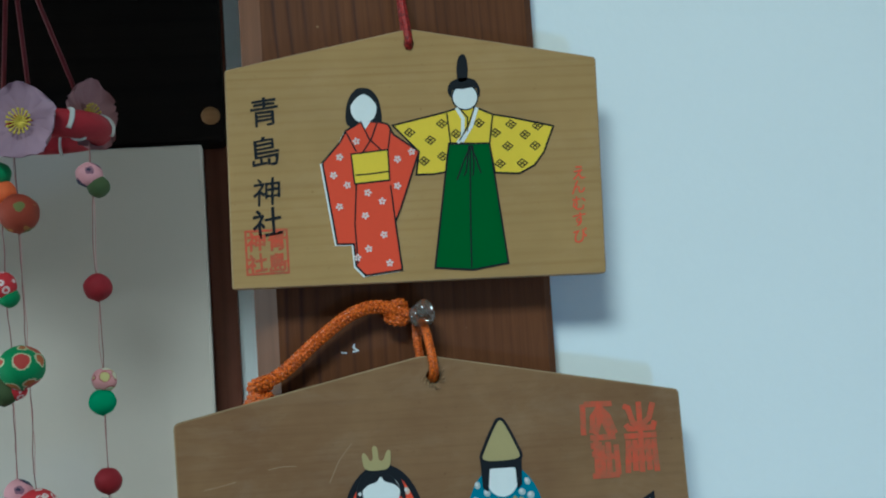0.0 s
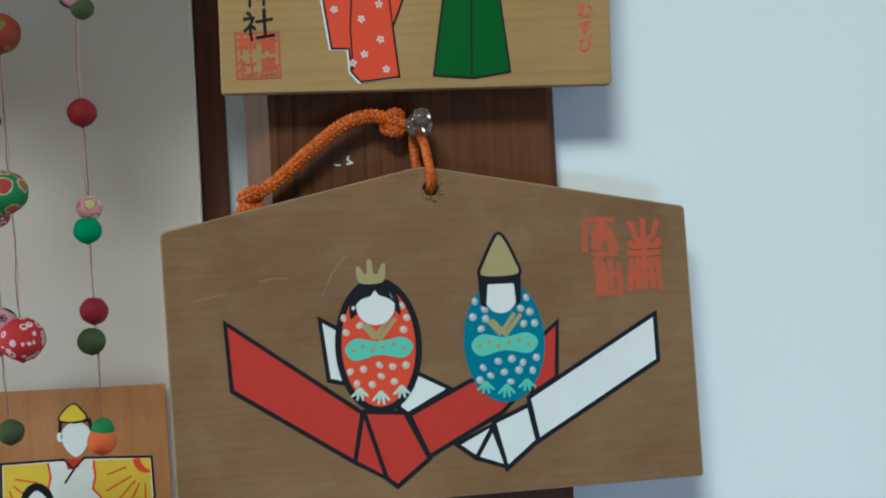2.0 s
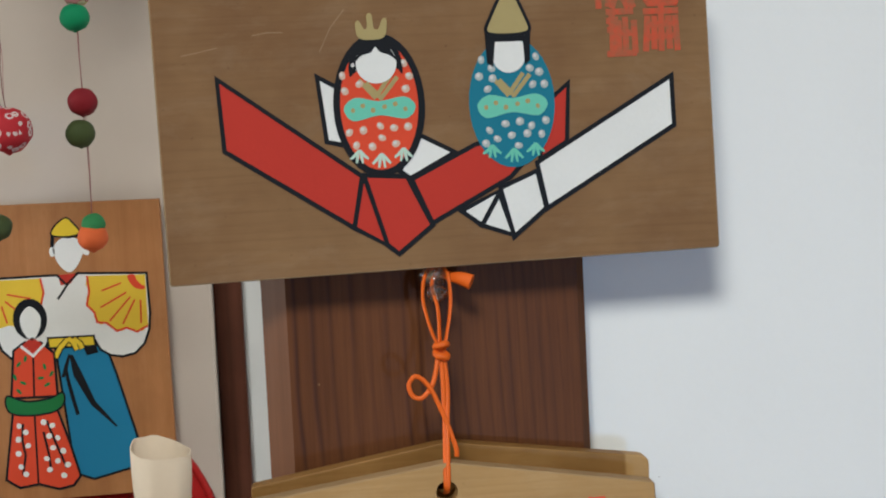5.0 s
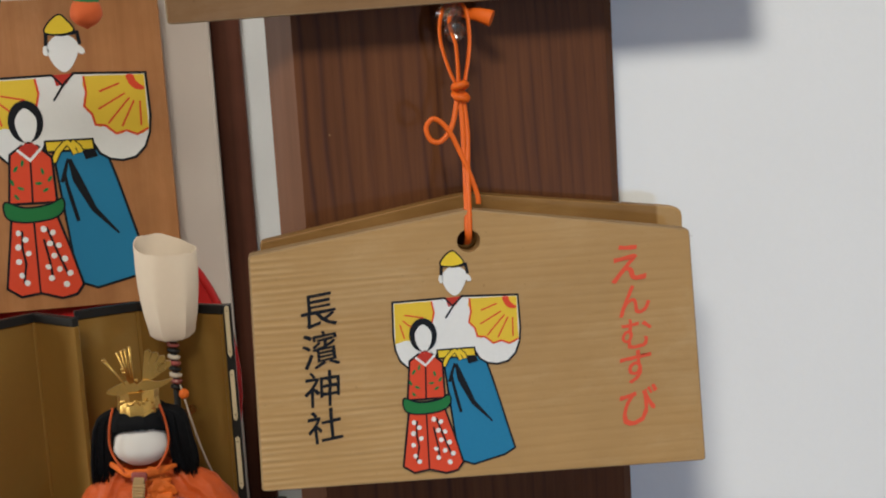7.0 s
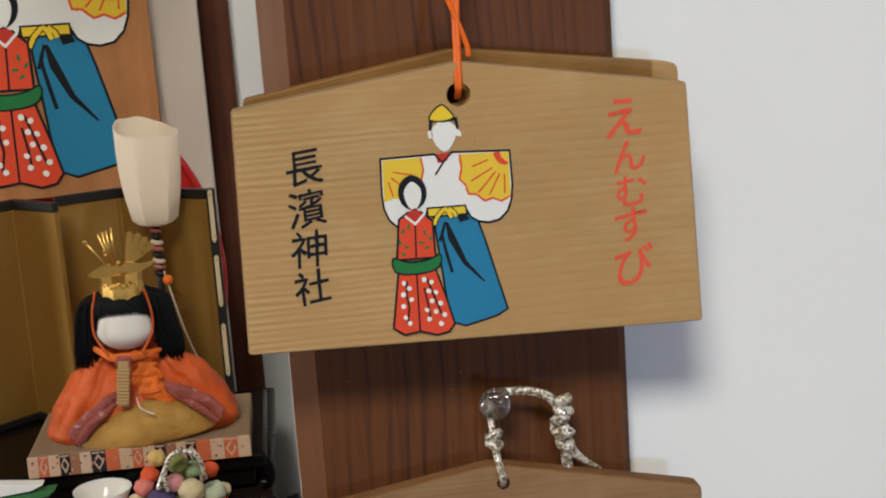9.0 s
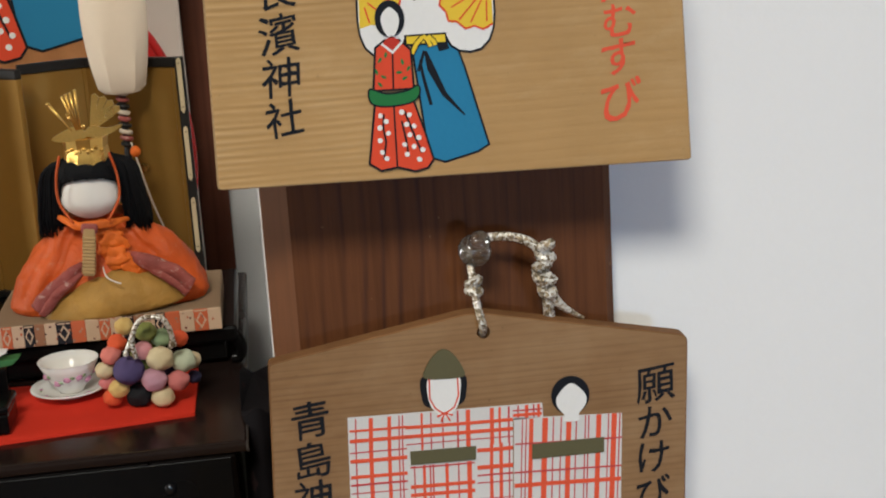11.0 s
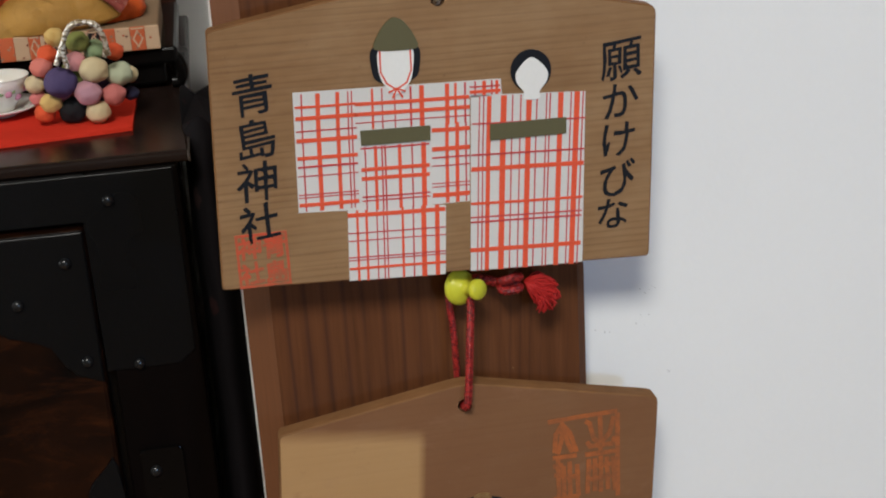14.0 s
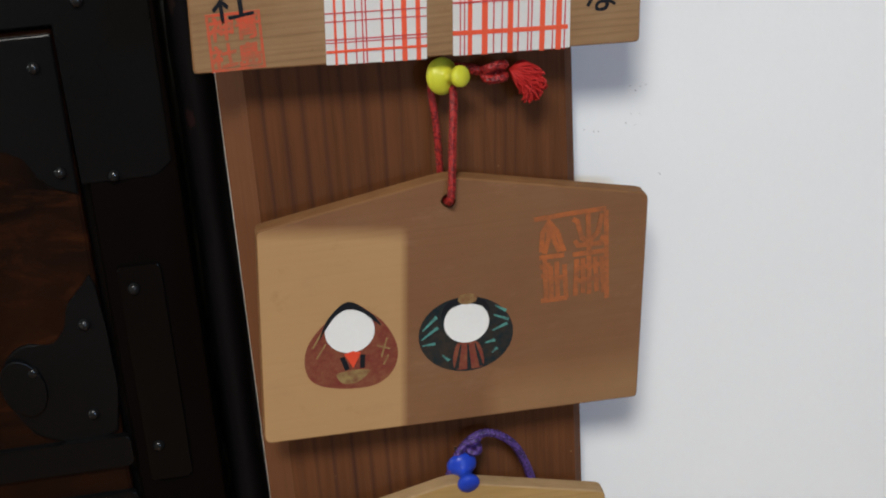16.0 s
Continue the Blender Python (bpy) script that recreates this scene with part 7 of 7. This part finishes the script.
part("pole", tube([(-0.1170, 0.2390, 1.3245), (-0.1175, 0.2390, 1.2800), (-0.1175, 0.2390, 1.2340)], 0.0017, 10), BLACK_FRAME, lantern).matrix_parent_inverse = inv
CREAM_THREAD = plain("cream_thread", (0.50, 0.42, 0.32), 0.6, var=0.1, scale=300)
for k in range(9):
    z = 1.3225 - 0.0031 * k
    bm = lathe([(0.0017, -0.0012), (0.0031, -0.0007), (0.0032, 0.0007), (0.0017, 0.0012)], 14, m=Matrix.Translation((-0.1171, 0.2390, z)) @ Matrix.Rotation(radians(14), 4, "Y"))
    part("binding", bm, (CREAM_THREAD, ROBE_EDGE, BLACK_FRAME)[k % 3], lantern).matrix_parent_inverse = inv
part("bead", ball(bmesh.new(), (-0.1135, 0.2355, 1.2945), 0.0026, (1, 1, 1.1), subdiv=2), BRIGHT_ORANGE, lantern, "orange bead").matrix_parent_inverse = inv
part("leaf_charm", prism(oval(-0.1110, 1.2860, 0.0030, 0.0024, 12, 0.5), 0.2350, 0.2356), GILT, lantern, "gilt leaf charm").matrix_parent_inverse = inv
part("thread", tube(spline([(-0.1150, 0.2360, 1.2990), (-0.1130, 0.2350, 1.2900), (-0.1080, 0.2330, 1.2700), (-0.1030, 0.2300, 1.2560), (-0.0985, 0.226, 1.2500)], 6), 0.0005, 5), CREAM_THREAD, lantern).matrix_parent_inverse = inv

# ---- cup, saucer, fabric balls, small dark dish ----
CHINA = plain("white_china", (0.74, 0.72, 0.67), 0.15, var=0.02, scale=40, relief=0.0)
PINK = plain("pink_glaze", (0.50, 0.24, 0.34), 0.2, var=0.3)
LEAF_GLAZE = plain("green_glaze", (0.24, 0.32, 0.16), 0.2, var=0.3)

CX, CY = -0.1450, 0.1500
saucer = thing("saucer", "small white china saucer with pink sprigs", "saucer", pose(CX, CY, CLOTH))
part("dish", lathe([(0, 0.0002), (0.0070, 0.0002), (0.0080, 0.0012), (0.0140, 0.0030), (0.0168, 0.0042), (0.0166, 0.0048), (0.0135, 0.0037), (0.0075, 0.0020), (0, 0.0018)], 36), CHINA, saucer)
a, b = bmesh.new(), bmesh.new()
for k in range(5):
    t = -math.pi / 2 + (k - 2) * 0.8
    ball(a, (0.0128 * math.cos(t), 0.0128 * math.sin(t), 0.0034), 0.0013, (1, 1, 0.25), subdiv=1)
    ball(b, (0.0128 * math.cos(t + 0.16), 0.0128 * math.sin(t + 0.16), 0.0034), 0.0011, (1, 1, 0.25), subdiv=1)
part("sprig", a, PINK, saucer)
part("sprig_leaves", b, LEAF_GLAZE, saucer)
cup = thing("tea_cup", "small white china tea cup with pink flowers", "cup", pose(CX + 0.0005, CY, CLOTH + 0.0020))
part("bowl", lathe([(0, 0.0), (0.0052, 0.0), (0.0055, 0.0010), (0.0066, 0.0026), (0.0090, 0.0060), (0.0110, 0.0100), (0.0128, 0.0138), (0.0124, 0.0140), (0.0104, 0.0100), (0.0084, 0.0062), (0.0054, 0.0032), (0, 0.0027)], 36), CHINA, cup)
a, b = bmesh.new(), bmesh.new()
for k in range(7):
    t = -math.pi / 2 + (k - 3) * 0.52
    z = 0.0076 + 0.0014 * math.sin(k * 2.2)
    r = 0.0086 + (z - 0.0060) * 0.50
    ball(a, (r * math.cos(t), r * math.sin(t), z), 0.0017, (1, 1, 0.9), 0.4, k, 2)
    ball(b, (r * math.cos(t + 0.2), r * math.sin(t + 0.2), z + 0.0006), 0.0013, (1, 1, 0.8), 0.4, k, 2)
part("flower", a, PINK, cup)
part("flower_leaves", b, LEAF_GLAZE, cup)
part("rim", lathe([(0.0125, 0.0138), (0.0129, 0.0138), (0.0129, 0.0142), (0.0125, 0.0142), (0.0125, 0.0138)], 36), CHINA, cup)

bunch = thing("fabric_ball_bunch", "bunch of coloured fabric balls tied with silver cord", "ornament", pose(-0.109, 0.128, CLOTH))
inv = bunch.matrix_basis.inverted()
HUES = {"ochre": (0.56, 0.38, 0.13), "olive": (0.18, 0.19, 0.05), "sage": (0.27, 0.36, 0.20), "vermilion": (0.60, 0.09, 0.03), "rose": (0.52, 0.17, 0.16), "cream": (0.56, 0.46, 0.28), "plum": (0.075, 0.055, 0.13), "pink": (0.55, 0.24, 0.24), "coral": (0.58, 0.18, 0.14), "navy": (0.03, 0.03, 0.07), "black": (0.012, 0.012, 0.013), "mint": (0.46, 0.50, 0.36), "mauve": (0.50, 0.27, 0.32)}
CLOTHS = {k: plain("fabric_" + k, v, 0.8, var=0.18, scale=200, relief=0.5, spec=0.2) for k, v in HUES.items()}
for n, (x, y, z, r, hue) in enumerate(((-116.2, 121, 1243.5, 3.7, "ochre"), (-107.0, 114, 1242.2, 4.2, "olive"), (-101.2, 117, 1238.0, 4.0, "sage"), (-94.3, 122, 1235.4, 3.5, "vermilion"), (-119.5, 117, 1237.6, 3.8, "vermilion"),
                                       (-122.3, 114, 1233.5, 4.0, "coral"), (-108.7, 110, 1235.4, 3.8, "pink"), (-101.8, 108, 1231.9, 5.3, "cream"), (-92.6, 113, 1228.4, 4.9, "mint"), (-89.4, 120, 1226.1, 3.3, "cream"),
                                       (-125.6, 116, 1226.7, 3.7, "cream"), (-115.0, 107, 1228.3, 5.9, "plum"), (-105.1, 107, 1223.6, 5.1, "mauve"), (-95.8, 110, 1221.0, 4.5, "rose"), (-120.1, 110, 1220.0, 4.0, "ochre"),
                                       (-123.3, 113, 1215.4, 3.8, "vermilion"), (-102.4, 108, 1215.1, 4.5, "cream"), (-112.3, 112, 1215.7, 5.0, "black"), (-89.6, 120, 1218.5, 2.8, "navy"), (-125.5, 118, 1220.4, 3.2, "rose"),
                                       (-108, 119, 1229, 7.0, "olive"), (-115, 120, 1221, 6.0, "rose"), (-101, 119, 1222, 6.5, "plum"))):
    bm = ball(bmesh.new(), ((x - 1.4) * MM, (y + 14) * MM, (z - 5.2) * MM), r * 1.03 * MM, (1.04, 1.0, 0.95), 0.13, n * 3, 4)
    knob = part("ball", bm, CLOTHS[hue], bunch)
    knob.matrix_parent_inverse = inv
    a = n * 2.4
    part("seam", tube([((x - 1.4 + r * 1.05 * math.sin(a) * math.cos(b)) * MM, (y + 14 - r * 1.03 * math.cos(a * 0.3) * abs(math.cos(b))) * MM, (z - 5.2 + r * 0.99 * math.sin(b)) * MM) for b in (-1.5 + 3.0 * k / 9 for k in range(10))], 0.0002, 4), CLOTHS[hue], knob)
for q, pts in enumerate(([(-115.1, 102, 1236.4), (-112.3, 102, 1242.7), (-108.6, 102, 1249.9), (-104.2, 102, 1251.6), (-98.7, 102, 1250.9), (-96.2, 102, 1245.9), (-95.1, 103, 1238.2)],
                         [(-111.1, 102, 1234.9), (-111.5, 101, 1243.7), (-107.9, 101, 1250.9), (-102.6, 101, 1252.1), (-97.8, 101, 1249.7), (-95.7, 102, 1243.2), (-96.7, 103, 1237.8)])):
    part("cord", braid(way([(x - 1.4, y + 14, z - 5.2) for x, y, z in pts], 0), 0.0011, 3, 0.005), SILVER_CORD, bunch).matrix_parent_inverse = inv

dish = thing("lacquer_box", "small black lacquered box on the red cloth", "box", pose(-0.178, 0.119, CLOTH))
part("box_body", boxed(-0.016, 0.0135, -0.011, 0.011, 0.0002, 0.0085, bevel=0.0008), LACQUER, dish)
part("lid", boxed(-0.0165, 0.0140, -0.0115, 0.0115, 0.0085, 0.0120, bevel=0.0010), LACQUER, dish)
leaf = thing("paper_leaf", "folded green and white paper on the box", "paper", pose(-0.178, 0.138, CLOTH))
part("green_fold", prism([(-0.016, 0.0175), (0.013, 0.0210), (0.016, 0.0235), (-0.016, 0.0215)], -0.004, 0.004, 0.0003), plain("green_paper", (0.05, 0.16, 0.05), 0.7), leaf)
part("white_fold", prism([(-0.016, 0.0220), (0.006, 0.0240), (0.011, 0.0262), (-0.016, 0.0290)], -0.0035, 0.0035, 0.0003), WHITE, leaf)
part("foot", boxed(-0.010, 0.010, -0.003, 0.003, 0.0002, 0.0190, bevel=0.0004), LACQUER, leaf)

# ---- hanging ornament: ring, blossoms and strings of fabric balls ----
orn = thing("hanging_ornament", "hanging festival ornament of fabric balls and blossoms", "hanging ornament", pose(-0.161, 0.181, 1.722))
inv = orn.matrix_basis.inverted()
RING_RED = plain("red_crepe", (0.26, 0.013, 0.022), 0.75, var=0.15, scale=150, relief=0.5)
RING_WHITE = plain("white_crepe", (0.50, 0.47, 0.44), 0.75, var=0.08, scale=150, relief=0.5)
OC, OR = Vector((-0.1610, 0.1810, 1.7215)), 0.0270
bm = bmesh.new()
tube([OC + Vector((OR * math.cos(a), OR * math.sin(a), 0)) for a in (2 * math.pi * q / 72 for q in range(73))], 0.0072, 14, bm)
part("ring", bm, RING_RED, orn, "ring wound in red crepe").matrix_parent_inverse = inv
bm = bmesh.new()
for q in range(6):
    pts = []
    for k in range(9):
        a = 2 * math.pi * (q + k * 0.045) / 6
        b = 2 * math.pi * k / 9 - 0.5
        r = 0.0075
        pts.append(OC + Vector(((OR + r * math.cos(b)) * math.cos(a), (OR + r * math.cos(b)) * math.sin(a), r * math.sin(b))))
    tube(spline(pts, 3), 0.0014, 6, bm, flat=0.5)
part("winding", bm, RING_WHITE, orn, "white crepe winding").matrix_parent_inverse = inv
PETAL = plain("pink_petal", (0.27, 0.17, 0.22), 0.7, var=0.12, scale=90, relief=0.4)
PETAL_DEEP = plain("rose_petal", (0.31, 0.155, 0.16), 0.7, var=0.12, scale=90, relief=0.4)
STAMEN = plain("yellow_stamen", (0.60, 0.46, 0.06), 0.7, var=0.15)


def blossom(c, r, turn, material):
    flower = part("blossom", ball(bmesh.new(), (0, 0, 0), r * 0.16, (1, 1, 0.7), 0.2, 2, 2), STAMEN, orn, "five-petalled fabric blossom", m=Matrix.Translation(c) @ turn)
    flower.matrix_parent_inverse = inv
    for k in range(5):
        bm = bmesh.new()
        a = 2 * math.pi * k / 5 + 0.3
        g = []
        for i in range(9):
            row = []
            for j in range(9):
                u, v = i / 8, -1 + 2 * j / 8
                w = 0.66 * math.sqrt(max(0.02, math.sin(math.pi * (0.06 + 0.90 * u) ** 1.15))) * r
                x, y = (0.10 + 0.92 * u - 0.10 * v * v * u) * r, v * w
                row.append(Vector((x * math.cos(a) - y * math.sin(a), x * math.sin(a) + y * math.cos(a), 0.22 * r * u * u + 0.10 * r * v * v * u + 0.05 * r * math.sin(9 * v + k))))
            g.append(row)
        for off, rev in ((0.0, False), (-0.0008, True)):
            vs = [[bm.verts.new(p + Vector((0, 0, off))) for p in row] for row in g]
            for i in range(8):
                for j in range(8):
                    f = (vs[i][j], vs[i + 1][j], vs[i + 1][j + 1], vs[i][j + 1])
                    bm.faces.new(f[::-1] if rev else f).smooth = True
        part("petal", bm, material, flower)
    bm = bmesh.new()
    for k in range(16):
        a = 2 * math.pi * k / 16
        tube([(0, 0, 0.1 * r), (0.30 * r * math.cos(a), 0.30 * r * math.sin(a), 0.22 * r)], 0.0004, 4, bm)
        ball(bm, (0.31 * r * math.cos(a), 0.31 * r * math.sin(a), 0.23 * r), 0.0008, subdiv=1)
    part("stamen", bm, STAMEN, flower, kind="stuff")


face_cam = Matrix.Rotation(radians(90), 4, "X")
blossom((-0.1655, 0.1480, 1.7210), 0.0190, Matrix.Rotation(radians(-12), 4, "Z") @ face_cam, PETAL)
blossom((-0.1400, 0.1860, 1.7295), 0.0190, Matrix.Rotation(radians(58), 4, "Z") @ face_cam, PETAL_DEEP)
DARK_HANGER = plain("dark_red_cord", (0.115, 0.010, 0.014), 0.6, var=0.2, scale=300)
for a, b, r in (((-0.1400, 0.186, 1.729), (-0.176, 0.190, 1.830), 0.0012), ((-0.1765, 0.1600, 1.729), (-0.1760, 0.188, 1.830), 0.0012), ((-0.1700, 0.2060, 1.729), (-0.176, 0.190, 1.830), 0.0012)):
    part("hanger", tube([a, b], r, 6), DARK_HANGER, orn).matrix_parent_inverse = inv
part("hanger", tube([(-0.176, 0.190, 1.828), (-0.176, 0.190, 2.75)], 0.0012, 6), DARK_HANGER, orn).matrix_parent_inverse = inv

SPOT = {"crimson": (0.20, 0.010, 0.018), "emerald": (0.02, 0.24, 0.10), "moss": (0.055, 0.075, 0.025), "rust": (0.22, 0.036, 0.016), "rose_print": (0.56, 0.27, 0.29), "orange": (0.60, 0.115, 0.028), "leaf": (0.04, 0.19, 0.06), "red_print": (0.42, 0.022, 0.030)}
BALLS = {k: plain("ball_" + k, v, 0.7, var=0.15, scale=160, relief=0.4, spec=0.25) for k, v in SPOT.items()}


def printed(name, ground, marks, size, amount, hollow=0.0, rim=None):
    """Cloth printed with small blots, hollow rings or rimmed flowers."""
    m = BALLS[ground].copy()
    m.name = name
    nodes, links = m.node_tree.nodes, m.node_tree.links
    bsdf = nodes["Principled BSDF"]
    free = coords(nodes, links)
    vor = nodes.new("ShaderNodeTexVoronoi")
    vor.inputs["Scale"].default_value = size
    vor.inputs["Randomness"].default_value = 0.75
    links.new(free, vor.inputs["Vector"])
    far = math_node(nodes, links, "ADD", vor.outputs["Distance"], math_node(nodes, links, "MULTIPLY", noise_tex(nodes, links, free, size * 3.5, 2), 0.22))
    base = bsdf.inputs["Base Color"].links[0].from_socket
    if rim:
        base = mix(nodes, links, math_node(nodes, links, "LESS_THAN", far, amount + 0.17), base, rim)
    mask = math_node(nodes, links, "LESS_THAN", far, amount + 0.11)
    if hollow:
        mask = math_node(nodes, links, "MULTIPLY", mask, math_node(nodes, links, "GREATER_THAN", far, hollow + 0.11))
    tint = mix(nodes, links, vor.outputs["Color"], marks[0], marks[1])
    links.new(mix(nodes, links, mask, base, tint), bsdf.inputs["Base Color"])
    return m


BALLS["red_white"] = printed("red_cloth_with_white_rings", "red_print", ((0.66, 0.56, 0.54), (0.66, 0.50, 0.46)), 205, 0.40, hollow=0.20)
BALLS["green_red"] = printed("green_cloth_with_red_flowers", "leaf", ((0.36, 0.03, 0.035), (0.34, 0.16, 0.03)), 84, 0.36, rim=(0.46, 0.44, 0.26))
BALLS["rose_dark"] = printed("rose_cloth_with_dark_blots", "rose_print", ((0.02, 0.02, 0.05), (0.05, 0.05, 0.10)), 92, 0.42, rim=(0.20, 0.10, 0.14))
BALLS["pastel"] = printed("pastel_patchwork_cloth", "rose_print", ((0.50, 0.44, 0.14), (0.58, 0.54, 0.50)), 150, 0.40, rim=(0.30, 0.06, 0.07))
BALLS["rust_green"] = printed("rust_cloth_with_green_blots", "rust", ((0.10, 0.14, 0.04), (0.45, 0.16, 0.03)), 90, 0.30)
THREAD = plain("dull_red_thread", (0.20, 0.075, 0.070), 0.5, var=0.6, scale=500)
THREAD_PALE = plain("pink_silk_thread", (0.42, 0.22, 0.20), 0.4, var=0.5, scale=500)
strings = [
    (-0.1375, 0.1720, 1.7200, -0.1330, 0.1640, 1.480, [(-137.9, 1697.1, 6.8, "rose_dark"), (-133.6, 1691.0, 5.8, "moss"), (-135.9, 1640.7, 7.2, "crimson"), (-134.6, 1595.0, 6.3, "pastel"), (-135.9, 1584.3, 6.8, "emerald"), (-134.6, 1545.9, 6.8, "crimson"), (-136.4, 1531.6, 6.8, "moss"), (-133.0, 1489.8, 5.6, "leaf"), (-133.7, 1484.2, 7.0, "orange")]),
    (-0.1715, 0.1560, 1.7150, -0.1680, 0.1640, 1.526, [(-170.5, 1678.0, 10.0, "rust_green"), (-172.6, 1603.7, 11.2, "green_red"), (-168.1, 1534.5, 11.0, "red_white")]),
    (-0.1800, 0.1620, 1.7150, -0.1770, 0.1680, 1.484, [(-180.4, 1698.4, 6.4, "leaf"), (-178.6, 1688.9, 6.8, "orange"), (-181.2, 1643.4, 7.6, "red_white"), (-178.0, 1638.0, 5.4, "leaf"), (-182.2, 1592.4, 7.4, "moss"), (-176.4, 1593.2, 5.6, "red_white"), (-177.2, 1543.2, 7.0, "rose_dark"), (-179.0, 1534.0, 7.0, "orange"), (-176.2, 1490.8, 6.4, "moss")]),
]
for x0, y0, z0, x1, y1, z1, beads in strings:
    lines = []
    for q in (0, 1):
        pts = []
        for k in range(61):
            f = k / 60
            wob = noise.noise(Vector((x0 * 90 + 5 * q, 0.3 * q, k * 0.55)))
            wide = noise.noise(Vector((x0 * 90, 2.0 + 7 * q, k * 0.13)))
            pts.append((x0 + (x1 - x0) * f + 0.00035 * wob + 0.0014 * wide, y0 + (y1 - y0) * f + 0.0008 * q, z0 + (z1 - z0) * f))
        lines.append(spline(pts, 2))
    st = part("string", tube(lines[0], 0.00026, 5), THREAD, orn)
    st.matrix_parent_inverse = inv
    part("thread", tube(lines[1], 0.00018, 5), THREAD_PALE, st)
    for n, (x, z, r, hue) in enumerate(beads):
        f = (z0 - z * MM) / (z0 - z1)
        y = y0 + (y1 - y0) * f
        bm = ball(bmesh.new(), (0, 0, 0), r * MM, (1.0, 1.0, 0.95), 0.07, n + int(z), 3)
        lathe([(0.0, -r * 1.04 * MM), (r * 0.12 * MM, -r * 0.97 * MM), (r * 0.25 * MM, -r * 0.90 * MM)], 8, bm)
        part("ball", bm, BALLS[hue], st, m=Matrix.Translation((x * MM, y, z * MM)))

# ---- lamps of the room ----
lampshade = thing("ceiling_lamp", "round white ceiling lamp", "ceiling lamp", pose(CEILING_LAMP[0], CEILING_LAMP[1], CEILING_LAMP[2]))
part("mount", lathe([(0, 0.13), (0.06, 0.13), (0.07, 0.0), (0, 0.0)], 24), PLASTER, lampshade)
part("shade", lathe([(0.0, -0.03), (0.29, -0.03), (0.32, -0.015), (0.32, 0.0), (0.0, 0.0)], 48), glow("lit_shade", (1.0, 0.9, 0.78), 1.0), lampshade, "white glowing shade")

desk = thing("stand_lamp", "small cool-white lamp on a thin black stand", "lamp", pose(DESK_LAMP[0], DESK_LAMP[1], 0.0))
part("base", lathe([(0, 0.0), (0.11, 0.0), (0.11, 0.015), (0.02, 0.025), (0, 0.025)], 28), IRON, desk)
part("pole", tube([(0, -0.07, 0.02), (0, -0.07, 1.0), (0, -0.065, DESK_LAMP[2])], 0.006, 10), IRON, desk)
part("shade", lathe([(0.022, 0.0), (0.030, 0.0), (0.048, 0.05), (0.046, 0.05), (0.022, 0.004)], 24, m=Matrix.Translation((0, -0.055, DESK_LAMP[2])) @ Matrix.Rotation(radians(-90), 4, "X")), IRON, desk)
